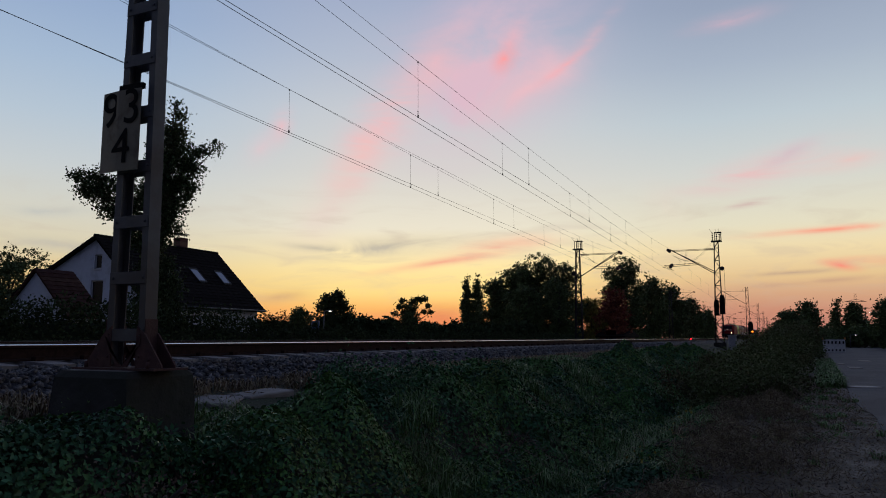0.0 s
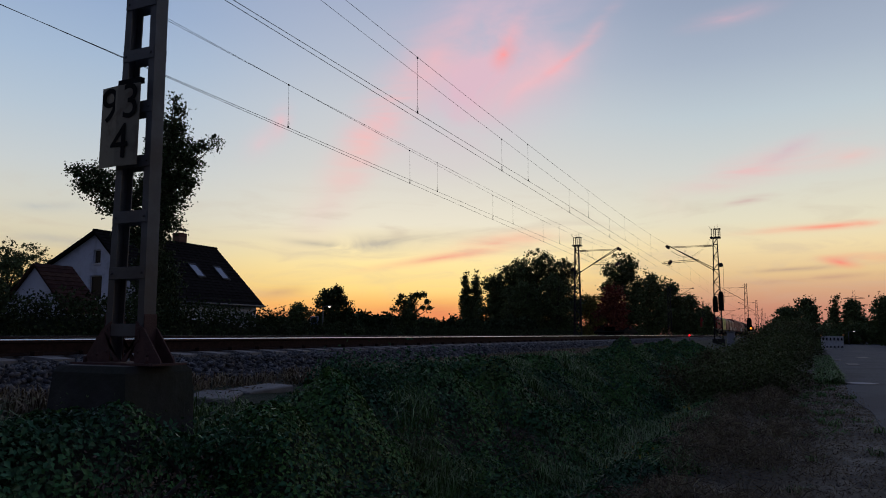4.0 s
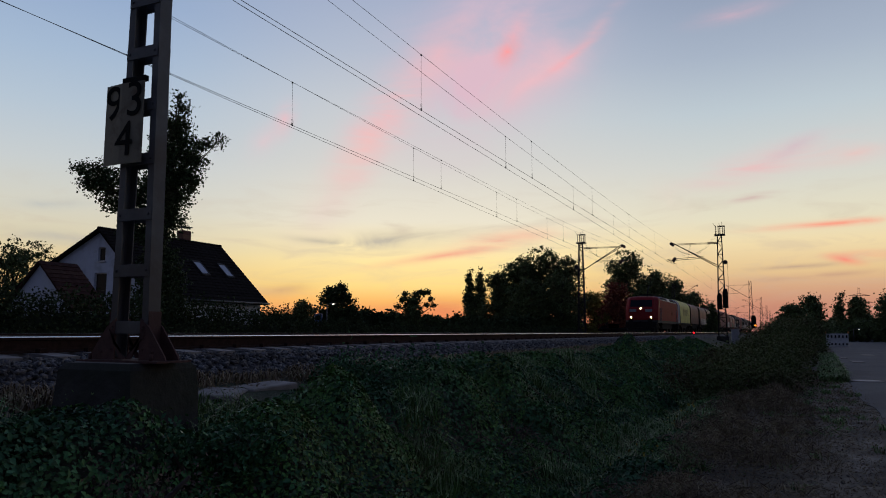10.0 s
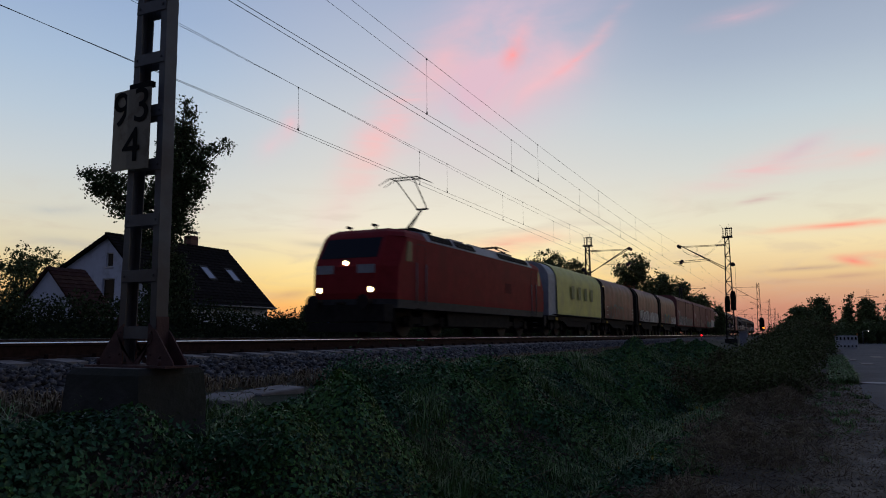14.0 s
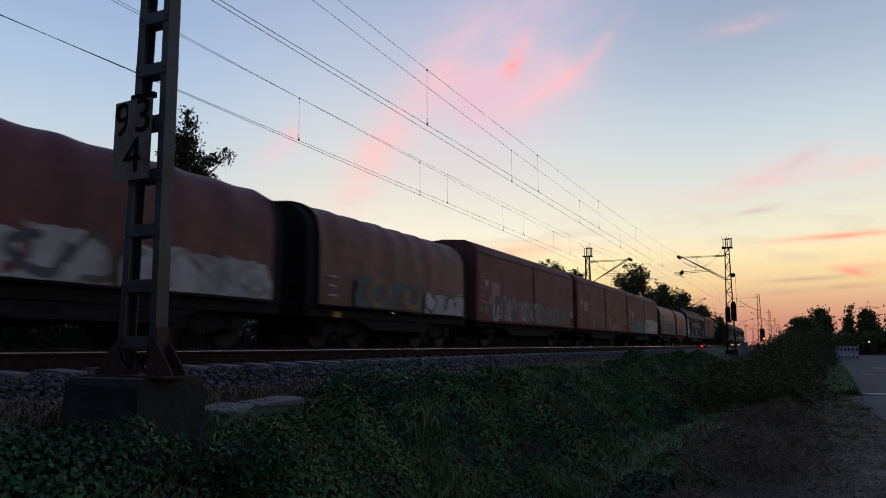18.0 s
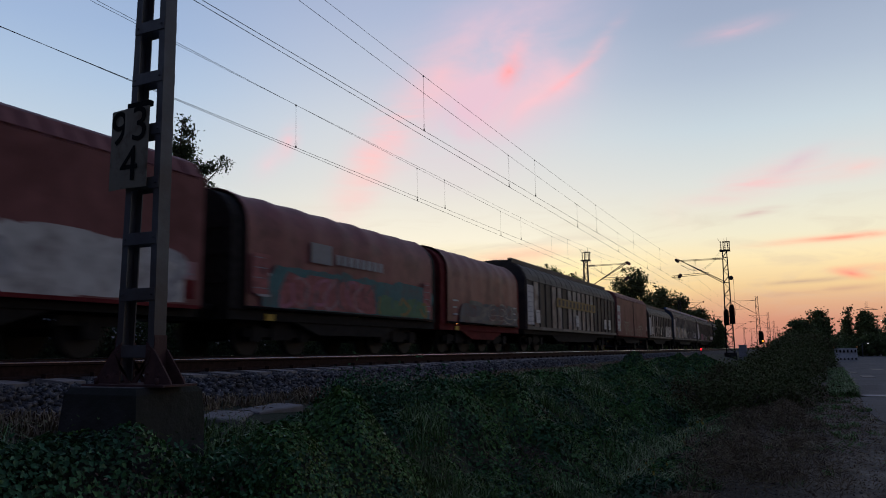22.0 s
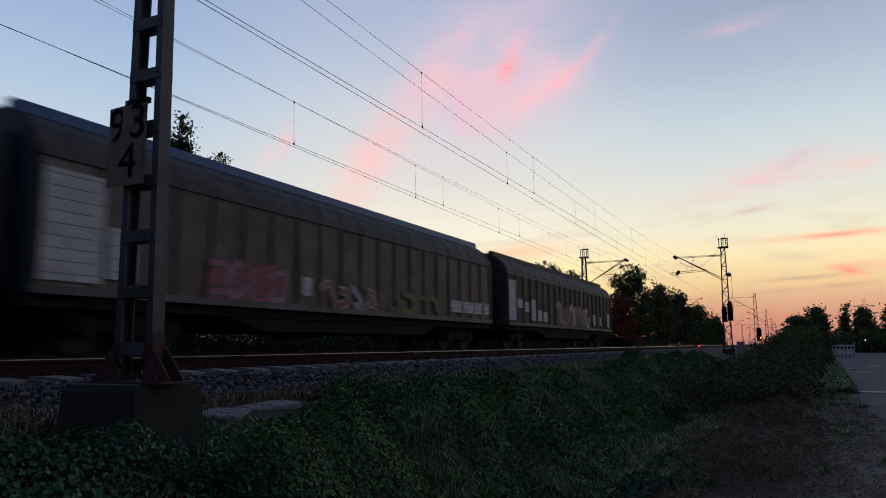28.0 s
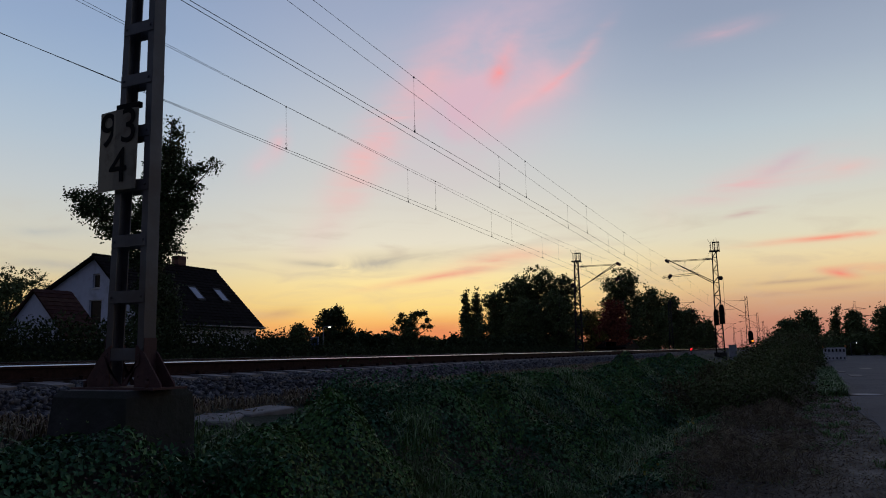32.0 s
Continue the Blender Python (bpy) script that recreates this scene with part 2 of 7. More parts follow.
MAT = dict(
    soil=material("soil", (0.04, 0.04, 0.022), 0.95, vary=0.5, scale=5, second=(0.025, 0.035, 0.014), patch_scale=0.6, bump=0.8, bump_scale=25),
    earth=material("brown_earth", (0.155, 0.13, 0.094), 0.95, vary=0.6, scale=7, second=(0.07, 0.058, 0.042), patch=0.5, patch_scale=1.3, bump=0.9, bump_scale=22),
    path=material("path_dirt", (0.195, 0.172, 0.138), 0.95, vary=0.65, scale=9, second=(0.07, 0.058, 0.043), patch=0.6, patch_scale=1.1, bump=0.7, bump_scale=30),
    asphalt=material("asphalt", (0.092, 0.093, 0.1), 0.85, vary=0.4, scale=30, second=(0.066, 0.066, 0.072), patch_scale=0.35, bump=0.4, bump_scale=90),
    ballast=material("ballast_stone", (0.088, 0.09, 0.096), 0.8, vary=0.4, scale=12, second=(0.075, 0.058, 0.048), patch=0.35, bump=0.5, per_piece=0.75),
    ballast_bed=material("ballast_bed", (0.034, 0.032, 0.034), 0.95, vary=0.6, scale=22, bump=1.0, bump_scale=22),
    sleeper=material("sleeper_concrete", (0.26, 0.245, 0.23), 0.85, vary=0.3, scale=8, second=(0.12, 0.095, 0.08), bump=0.3, per_piece=0.2),
    railhead=material("rail_head", (0.55, 0.54, 0.53), 0.22, 1.0, vary=0.1, scale=20),
    raildull=material("dull_rail_head", (0.05, 0.042, 0.038), 0.75, 0.3, vary=0.3, scale=15, spec=0.1),
    railweb=material("rail_rust", (0.036, 0.019, 0.015), 0.9, vary=0.4, scale=20, bump=0.3, spec=0.1),
    mast=material("galvanised_steel", (0.105, 0.108, 0.115), 0.6, 0.2, vary=0.25, scale=5, second=(0.085, 0.075, 0.072), patch_scale=1.5, bump=0.15, bump_scale=30),
    mastfoot=material("rusty_mast_foot", (0.09, 0.042, 0.036), 0.8, 0.1, vary=0.35, scale=10, second=(0.08, 0.045, 0.04), bump=0.4),
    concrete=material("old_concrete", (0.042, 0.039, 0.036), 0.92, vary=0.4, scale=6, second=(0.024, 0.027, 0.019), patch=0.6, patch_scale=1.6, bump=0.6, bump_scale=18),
    slab=material("pale_slab", (0.23, 0.215, 0.2), 0.9, vary=0.25, scale=6, second=(0.16, 0.14, 0.12), bump=0.4),
    sign=material("sign_plate", (0.215, 0.19, 0.135), 0.6, vary=0.18, scale=4, second=(0.12, 0.085, 0.05), patch=0.35, patch_scale=5),
    black=material("black_paint", (0.01, 0.011, 0.012), 0.8, vary=0.3, spec=0.08),
    wire=material("copper_wire", (0.03, 0.032, 0.036), 0.6, 0.4),
    insulator=material("brown_insulator", (0.06, 0.035, 0.03), 0.35),
    render_white=material("white_house_wall", (0.62, 0.66, 0.74), 0.9, vary=0.06, scale=3, second=(0.46, 0.49, 0.54), patch=0.3, bump=0.2),
    roof=material("dark_roof_tile", (0.013, 0.011, 0.011), 0.9, vary=0.4, scale=4, bump=0.3, per_piece=0.3, spec=0.06),
    roof_red=material("red_roof_tile", (0.05, 0.022, 0.018), 0.9, vary=0.35, scale=4, bump=0.3, per_piece=0.3, spec=0.15),
    brick=material("chimney_brick", (0.16, 0.08, 0.06), 0.9, vary=0.3, scale=8, per_piece=0.25),
    frame_white=material("window_frame_paint", (0.6, 0.6, 0.6), 0.5),
    pane=glass("window_glass", (0.01, 0.012, 0.015), 0.3),
    # pale blue tint paints in most of the sky's reflection
    skylight=glass("sky_tinted_glass", (0.3, 0.33, 0.38), 0.03),
    bark=material("bark", (0.06, 0.048, 0.038), 0.95, vary=0.4, scale=8, bump=0.8, bump_scale=15),
    leaf=material("leaf_green", (0.05, 0.075, 0.026), 0.7, vary=0.3, scale=3, second=(0.085, 0.075, 0.03), patch=0.3, patch_scale=0.5, per_piece=0.55, spec=0.25),
    hedge_leaf=material("hedge_leaf", (0.05, 0.068, 0.03), 0.85, vary=0.4, scale=1.0, per_piece=0.5, spec=0.06),
    # the leaf green darkened: shade inside the hedge, put into the colour
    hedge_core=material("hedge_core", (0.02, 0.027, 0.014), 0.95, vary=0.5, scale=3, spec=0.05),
    # mast steel again, darkened so the far masts stand as backlit silhouettes
    mast_far=material("silhouette_mast_steel", (0.045, 0.042, 0.043), 0.85, vary=0.3, scale=3, spec=0.15),
    leaf_dark=material("leaf_dark", (0.105, 0.135, 0.05), 0.75, vary=0.3, scale=3, second=(0.13, 0.11, 0.04), patch=0.35, patch_scale=0.25, per_piece=0.5, spec=0.2),
    leaf_red=material("leaf_autumn_red", (0.26, 0.075, 0.045), 0.75, vary=0.3, scale=3, per_piece=0.5, spec=0.2),
    teal_paint=material("teal_paint", (0.05, 0.17, 0.18), 0.7, vary=0.3, scale=4, second=(0.08, 0.12, 0.12), patch_scale=2),
    chalk=material("chalky_spray", (0.52, 0.52, 0.5), 0.7, vary=0.25, scale=3, second=(0.3, 0.27, 0.26), patch=0.45, patch_scale=1.6),
    smoke=material("grey_blue_spray", (0.11, 0.115, 0.13), 0.7, vary=0.35, scale=3, second=(0.14, 0.075, 0.07), patch=0.5, patch_scale=1.4),
    ivy=material("pale_weed_leaf", (0.1, 0.205, 0.048), 0.6, vary=0.4, scale=0.9, second=(0.12, 0.15, 0.04), patch=0.35, patch_scale=0.9, per_piece=0.6, spec=0.2),
    leaf_gold=material("leaf_autumn_gold", (0.28, 0.23, 0.05), 0.7, vary=0.3, scale=3, per_piece=0.4, spec=0.25),
    bramble=material("bramble_leaf", (0.046, 0.128, 0.05), 0.5, vary=0.4, scale=0.8, second=(0.085, 0.18, 0.045), patch=0.5, patch_scale=0.8, per_piece=0.6, spec=0.22),
    scrub=material("scrub_leaf", (0.105, 0.128, 0.048), 0.75, vary=0.4, scale=0.8, second=(0.1, 0.08, 0.04), patch=0.45, patch_scale=0.9, per_piece=0.4, spec=0.1),
    grass=material("grass_blade", (0.1, 0.185, 0.045), 0.6, vary=0.3, scale=4, second=(0.13, 0.155, 0.05), patch=0.3, per_piece=0.5),
    dead_leaf=material("dead_leaf", (0.14, 0.1, 0.075), 0.9, vary=0.4, scale=4, per_piece=0.35),
    brush=material("dead_brush_twig", (0.17, 0.13, 0.078), 0.9, vary=0.4, scale=3, per_piece=0.6),
    straw=material("dry_stalk", (0.2, 0.15, 0.09), 0.9, vary=0.3, per_piece=0.4),
    loco_red=material("loco_red_paint", (0.25, 0.024, 0.028), 0.6, vary=0.18, scale=3, second=(0.2, 0.026, 0.028), patch_scale=0.5, spec=0.05),
    loco_grey=material("loco_grey_roof", (0.32, 0.32, 0.34), 0.5, vary=0.15, scale=3),
    loco_sill=material("loco_grey_sill", (0.055, 0.055, 0.056), 0.7, vary=0.3, scale=4, spec=0.2),
    under=material("sooty_underframe", (0.02, 0.018, 0.017), 0.9, vary=0.5, scale=6, spec=0.2),
    wheel=material("wheel_steel", (0.022, 0.018, 0.016), 0.75, 0.2, vary=0.3),
    screen=glass("cab_glass", (0.012, 0.014, 0.018), 0.12),
    head_light=material("head_light_glow", (1.0, 0.66, 0.3), 0.4, emit=18.0),
    tail_red=material("signal_red_glow", (1.0, 0.015, 0.025), 0.4, emit=2.2),
    amber=material("signal_amber_glow", (1.0, 0.24, 0.02), 0.4, emit=2.4),
    lamp_white=material("street_lamp_glow", (1.0, 0.9, 0.75), 0.4, emit=3.5),
    tarp_yellow=material("yellow_tarpaulin", (0.62, 0.62, 0.16), 0.6, vary=0.1, scale=3, second=(0.5, 0.5, 0.15), bump=0.3, bump_scale=4),
    tarp_brown=material("maroon_tarpaulin", (0.19, 0.072, 0.066), 0.55, vary=0.3, scale=3, second=(0.12, 0.052, 0.048), bump=0.35, bump_scale=4, spec=0.22),
    tarp_red=material("faded_red_tarpaulin", (0.25, 0.088, 0.084), 0.55, vary=0.2, scale=3, second=(0.16, 0.056, 0.054), bump=0.35, bump_scale=4, spec=0.2),
    end_pale=material("pale_blue_wagon_end", (0.3, 0.34, 0.38), 0.6, vary=0.2, scale=3),
    pink_worn=material("worn_pink_paint", (0.36, 0.12, 0.12), 0.75, vary=0.35, scale=6, second=(0.2, 0.07, 0.07), patch_scale=4),
    blue_edge=material("blue_roof_edge", (0.04, 0.13, 0.3), 0.5, vary=0.15, scale=3),
    tarp_blue=material("navy_wagon_end", (0.02, 0.035, 0.062), 0.6, vary=0.2, scale=3),
    box_brown=material("brown_wagon_wall", (0.225, 0.092, 0.088), 0.6, vary=0.22, scale=2, second=(0.165, 0.064, 0.06), patch_scale=0.7, spec=0.1),
    # a lighter brown than the wagon wall, for the ribs along the roof edge
    box_edge=material("pale_brown_roof_edge", (0.27, 0.125, 0.118), 0.6, vary=0.25, scale=3, second=(0.2, 0.085, 0.08), spec=0.1),
    box_red=material("red_wagon_frame", (0.14, 0.02, 0.022), 0.8, vary=0.35, scale=3, spec=0.1),
    slat_grey=material("weathered_silver_wall", (0.34, 0.31, 0.28), 0.6, 0.0, vary=0.3, scale=2, second=(0.17, 0.13, 0.11), patch=0.6, patch_scale=0.9),
    slat_dark=material("sooty_wagon_wall", (0.046, 0.041, 0.038), 0.7, vary=0.35, scale=2, second=(0.09, 0.068, 0.048), patch_scale=0.7),
    wagon_roof=material("wagon_roof_sheet", (0.085, 0.075, 0.068), 0.65, 0.0, vary=0.35, scale=2, spec=0.25, second=(0.05, 0.044, 0.04)),
    white_paint=material("white_paint", (0.6, 0.6, 0.58), 0.7, vary=0.15, scale=6, second=(0.45, 0.44, 0.45), patch=0.4, patch_scale=3),
    pink_paint=material("pink_paint", (0.38, 0.14, 0.2), 0.7, vary=0.3, scale=4),
    green_paint=material("green_paint", (0.08, 0.19, 0.1), 0.7, vary=0.3, scale=4),
    blue_paint=material("blue_paint", (0.08, 0.14, 0.26), 0.7, vary=0.3, scale=4),
    orange_paint=material("orange_paint", (0.6, 0.25, 0.06), 0.7, vary=0.3, scale=4),
    yellow_paint=material("yellow_paint", (0.55, 0.36, 0.05), 0.7, vary=0.2, scale=4),
    pale_paint=material("pale_paint", (0.42, 0.42, 0.43), 0.7, vary=0.25, scale=5, second=(0.25, 0.24, 0.25), patch=0.4, patch_scale=3),
    orange_grey=material("faded_orange_paint", (0.3, 0.16, 0.1), 0.7, vary=0.3, scale=4),
    pink_grey=material("faded_pink_paint", (0.36, 0.2, 0.22), 0.7, vary=0.3, scale=4),
    yellow_dim=material("faded_yellow_paint", (0.25, 0.17, 0.05), 0.7, vary=0.3, scale=4),
    slat_mid=material("grey_wagon_wall", (0.16, 0.155, 0.148), 0.65, 0.0, vary=0.3, scale=2, second=(0.10, 0.094, 0.088), patch=0.6, patch_scale=0.8),
    slat_brown=material("brown_grey_wagon_wall", (0.135, 0.108, 0.082), 0.65, vary=0.35, scale=2, second=(0.085, 0.07, 0.058), patch_scale=0.7),
    letter=material("dull_lettering", (0.3, 0.31, 0.12), 0.7),
    grey_plate=material("grey_plate", (0.25, 0.26, 0.28), 0.6, vary=0.2),
)


# ---- building blocks ----
def thing(name, label, category, group="", at=(0, 0, 0), kind=""):
    ob = new(name)
    ob.empty_display_size = 0.2
    ob.location = at
    return tagged(ob, label, category, group, kind)


def link_mesh(name, bm, mat, smooth=False):
    me = bpy.data.meshes.new(name)
    bm.to_mesh(me)
    bm.free()
    for m in (mat if isinstance(mat, (list, tuple)) else (mat,)):
        me.materials.append(MAT[m])
    if smooth:
        for p in me.polygons:
            p.use_smooth = True
    return me


def part(name, bm, mat, parent, label="", smooth=False):
    ob = new(name, link_mesh(name, bm, mat, smooth))
    ob.parent = parent
    return tagged(ob, label)


def box(bm, x0, x1, y0, y1, z0, z1, m=None, slot=0):
    v = [Vector((x, y, z)) for z in (z0, z1) for x, y in ((x0, y0), (x1, y0), (x1, y1), (x0, y1))]
    if m is not None:
        v = [m @ p for p in v]
    v = [bm.verts.new(p) for p in v]
    for f in ((3, 2, 1, 0), (4, 5, 6, 7), (0, 1, 5, 4), (1, 2, 6, 5), (2, 3, 7, 6), (3, 0, 4, 7)):
        bm.faces.new([v[i] for i in f]).material_index = slot


def rod(bm, a, b, r0, r1=None, seg=8, caps=True, slot=0):
    a, b = Vector(a), Vector(b)
    r1 = r0 if r1 is None else r1
    d = (b - a).normalized()
    u = d.orthogonal().normalized()
    w = d.cross(u)
    rings = []
    for p, r in ((a, r0), (b, r1)):
        rings.append([bm.verts.new(p + (u * math.cos(2 * math.pi * i / seg) + w * math.sin(2 * math.pi * i / seg)) * r) for i in range(seg)])
    for i in range(seg):
        f = bm.faces.new((rings[0][i], rings[0][(i + 1) % seg], rings[1][(i + 1) % seg], rings[1][i]))
        f.material_index, f.smooth = slot, True
    if caps:
        bm.faces.new(rings[0][::-1]).material_index = slot
        bm.faces.new(rings[1]).material_index = slot


def loft(bm, sections, close=True, caps=True, slot=0, smooth=False):
    """Skins a row of equal point lists."""
    rows = [[bm.verts.new(p) for p in s] for s in sections]
    k = len(rows[0])
    for a, b in zip(rows, rows[1:]):
        for i in range(k if close else k - 1):
            f = bm.faces.new((a[i], a[(i + 1) % k], b[(i + 1) % k], b[i]))
            f.material_index, f.smooth = slot, smooth
    if caps and close:
        bm.faces.new(rows[0][::-1]).material_index = slot
        bm.faces.new(rows[-1]).material_index = slot


def prism(bm, outline, x0, x1, slot=0):
    """An outline in y and z pushed along x."""
    loft(bm, [[(x, y, z) for y, z in outline] for x in (x0, x1)], slot=slot)


def bevelled(bm, width=0.01, segments=1):
    bmesh.ops.bevel(bm, geom=list(bm.edges), offset=width, segments=segments, affect="EDGES", clamp_overlap=True)
    return bm


def lerp(a, b, t):
    return a + (b - a) * t


def curve_at(x, knots):
    if x <= knots[0][0]:
        return knots[0][1]
    for (a, p), (b, q) in zip(knots, knots[1:]):
        if x <= b:
            t = (x - a) / (b - a)
            t = t * t * (3 - 2 * t)
            return lerp(p, q, t)
    return knots[-1][1]


# ---- the lie of the land, across the track ----
NEAR, FAR, MAST = 7.93, 12.0, 4.34
PROFILE = ((-60, -1.6), (-9.5, -1.45), (-9.0, -1.36), (-1.4, -1.34), (-0.6, -1.33), (0.7, -1.36), (1.4, -1.5), (2.1, -1.85), (3.0, -1.4), (3.7, -0.86),
           (4.4, -0.64), (5.2, -0.5), (5.75, -0.43), (6.3, -0.26), (6.7, -0.235), (13.2, -0.235), (14.4, -0.75), (16, -0.95), (60, -1.0), (300, -1.2))


def land(x, y):
    z = curve_at(y, PROFILE)
    if 0.6 < y < 5.0:
        z += 0.10 * noise.noise((x * 0.7, y * 0.9, 1.7)) * min(1, (y - 0.6) / 0.5)
    if y > 16 or y < -10:
        z += 0.15 * noise.noise((x * 0.1, y * 0.1, 4.2))
    return z


def make_ground():
    xs = sorted(set([-3000, -800, -200, -60] + [v * 0.5 for v in range(-40, 121)] + [60 + 3 * i for i in range(1, 40)] + [220, 300, 500, 900, 3500]))
    ys = sorted(set([-3000, -900, -300, -120, -60, -30, -20, -14, -10, -9.5, -9, -7, -5, -3.5, -2.4] + [-1.8 + 0.2 * i for i in range(0, 43)]
                    + [6.8, 8, 10, 12, 13.2, 13.6, 14, 14.4, 15, 16, 18, 22, 30, 45, 60, 100, 200, 400, 900, 3000]))
    bm = bmesh.new()
    grid = [[bm.verts.new((x, y, land(x, y))) for y in ys] for x in xs]
    for i in range(len(xs) - 1):
        for j in range(len(ys) - 1):
            f = bm.faces.new((grid[i][j], grid[i + 1][j], grid[i + 1][j + 1], grid[i][j + 1]))
            f.smooth = True
            y = (ys[j] + ys[j + 1]) / 2
            rim = -0.75 + 0.35 * noise.noise((xs[i] * 0.5, 7.7, 0))
            f.material_index = 1 if -1.7 < y < rim else (3 if -1.7 < y < 1.3 else (2 if 5.6 < y < 14.2 else 0))
    ground = new("ground", link_mesh("ground", bm, ("soil", "path", "ballast_bed", "earth")))
    tagged(ground, "uneven soil of the railway bank, ditch and dirt verge", "ground", kind="structure")
    bm = bmesh.new()
    edge = lambda x: -1.45 + 0.25 * noise.noise((x * 0.35, 3.3, 0)) - 0.04 * max(0, x - 18)
    xs = [i * 0.8 - 20 for i in range(0, 260)]
    top = [[(x, edge(x), -1.325), (x, -3.6, -1.30), (x, -5.4, -1.29), (x, -8.6 - 0.06 * max(0, x), -1.32)] for x in xs]
    loft(bm, top, close=False)
    loft(bm, [[(x, edge(x), -1.325), (x, edge(x) + 0.05, -1.45)] for x in xs], close=False)
    tagged(new("road", link_mesh("road", bm, "asphalt")), "worn grey asphalt lane with a crumbling edge", "road", kind="structure")


make_ground()


# ---- the two tracks ----
def rail_outline(y):
    return [(y - 0.062, -0.172), (y + 0.062, -0.172), (y + 0.062, -0.160), (y + 0.012, -0.143), (y + 0.010, -0.045), (y + 0.034, -0.036),
            (y + 0.034, -0.012), (y - 0.034, -0.012), (y - 0.034, -0.036), (y - 0.010, -0.045), (y - 0.012, -0.143), (y - 0.062, -0.160)]


def make_track(y, which):
    track = thing("railway_track", "%s railway track of steel rails on concrete sleepers" % which, "track", "railway tracks", kind="")
    for side in (-0.7525, 0.7525):
        bm = bmesh.new()
        prism(bm, rail_outline(y + side), -40, 460)
        rail = part("rail", bm, "railweb", track, "rusty steel rail with a bright running surface")
        bm = bmesh.new()
        c = y + side
        d = 0.0115 if side < 0 and y == NEAR else 0.003
        prism(bm, [(c - 0.0342, -d), (c + 0.0342, -d), (c + 0.0342, -d * 0.5), (c + 0.02, 0.0), (c - 0.004, 0.0), (c - 0.0342, -d * 0.8)], -40, 460)
        part("running_surface", bm, "railhead" if d > 0.01 else "raildull", rail, "polished rail head" if d > 0.01 else "dull rail head")
    return track


TRACKS = [make_track(NEAR, "near"), make_track(FAR, "far")]


# ---- overhead line ----
def wire(bm, pts, r, seg=5):
    loft(bm, [[(p[0], p[1] + r * math.cos(2 * math.pi * i / seg), p[2] + r * math.sin(2 * math.pi * i / seg)) for i in range(seg)] for p in pts])


def catenary_height(x, a, b, top, low):
    u = (x - a) / (b - a)
    return low + ((top[0] if u < 0.5 else top[1]) - low) * (2 * u - 1) ** 2


def make_overhead(spans, zc, top, low, drops, which):
    """Contact and carrier wires over one track. spans: the wire's place along and across at each mast."""
    line = thing("overhead_line", "%s overhead contact line with droppers" % which, "overhead line", "overhead lines")
    con, car = [], []
    for (a, ya), (b, yb) in zip(spans, spans[1:]):
        for i in range(13):
            u = i / 12
            x = lerp(a, b, u)
            con.append((x, lerp(ya, yb, u), zc))
            car.append((x, lerp(ya, yb, u), zc + catenary_height(x, a, b, top, low)))
    bm = bmesh.new()
    wire(bm, con, 0.006)
    part("contact_wire", bm, "wire", line)
    bm = bmesh.new()
    wire(bm, car, 0.0048)
    part("carrier_wire", bm, "wire", line)
    for x in drops:
        for (a, ya), (b, yb) in zip(spans, spans[1:]):
            if a <= x < b:
                yc = lerp(ya, yb, (x - a) / (b - a))
                zt = zc + catenary_height(x, a, b, top, low)
                bm = bmesh.new()
                rod(bm, (x + 0.03, yc, zc), (x, yc, zt), 0.0035, seg=4)
                box(bm, x + 0.01, x + 0.05, yc - 0.012, yc + 0.012, zc - 0.012, zc + 0.05)
                box(bm, x - 0.02, x + 0.02, yc - 0.012, yc + 0.012, zt - 0.03, zt + 0.012)
                for k in range(6):
                    a0, a1 = k * 1.05, (k + 1) * 1.05
                    rod(bm, (x + 0.03 - 0.05 * math.sin(a0), yc, zc + 0.11 - 0.06 * math.cos(a0)), (x + 0.03 - 0.05 * math.sin(a1), yc, zc + 0.11 - 0.06 * math.cos(a1)), 0.003, seg=3, caps=False)
                part("dropper", bm, "wire", line)
    return line


MASTS = (3.9, 61.5, 119.0, 176, 233, 290, 347)
REST = [(m, 0.25 * (-1) ** i) for i, m in enumerate(MASTS[2:])]
make_overhead([(-54, 8.1), (3.9, 7.88), (61.5, 7.9)] + [(m, NEAR + d) for m, d in REST], 5.48, (1.62, 1.8), 1.3, (15.6, 24.4, 33.5, 42.5, 52, 68, 78, 88, 98, 108), "near")
make_overhead([(-54, 7.2), (3.9, 7.97), (61.5, 8.75)], 5.5, (1.35, 1.35), 1.05, (22.6, 31.8, 41, 51), "second near")
make_overhead([(-54, 12.2), (3.9, 11.6), (61.5, 12.1)] + [(m, FAR + d) for m, d in REST], 5.52, (1.28, 1.8), 1.12, (15.5, 25.1, 34.2, 43, 52, 68, 78, 88, 98, 108), "far")
make_overhead([(-54, 10.8), (3.9, 11.48), (61.5, 13.05)], 5.5, (1.35, 1.8), 1.2, (23.2, 32.4, 41.5, 51), "second far")


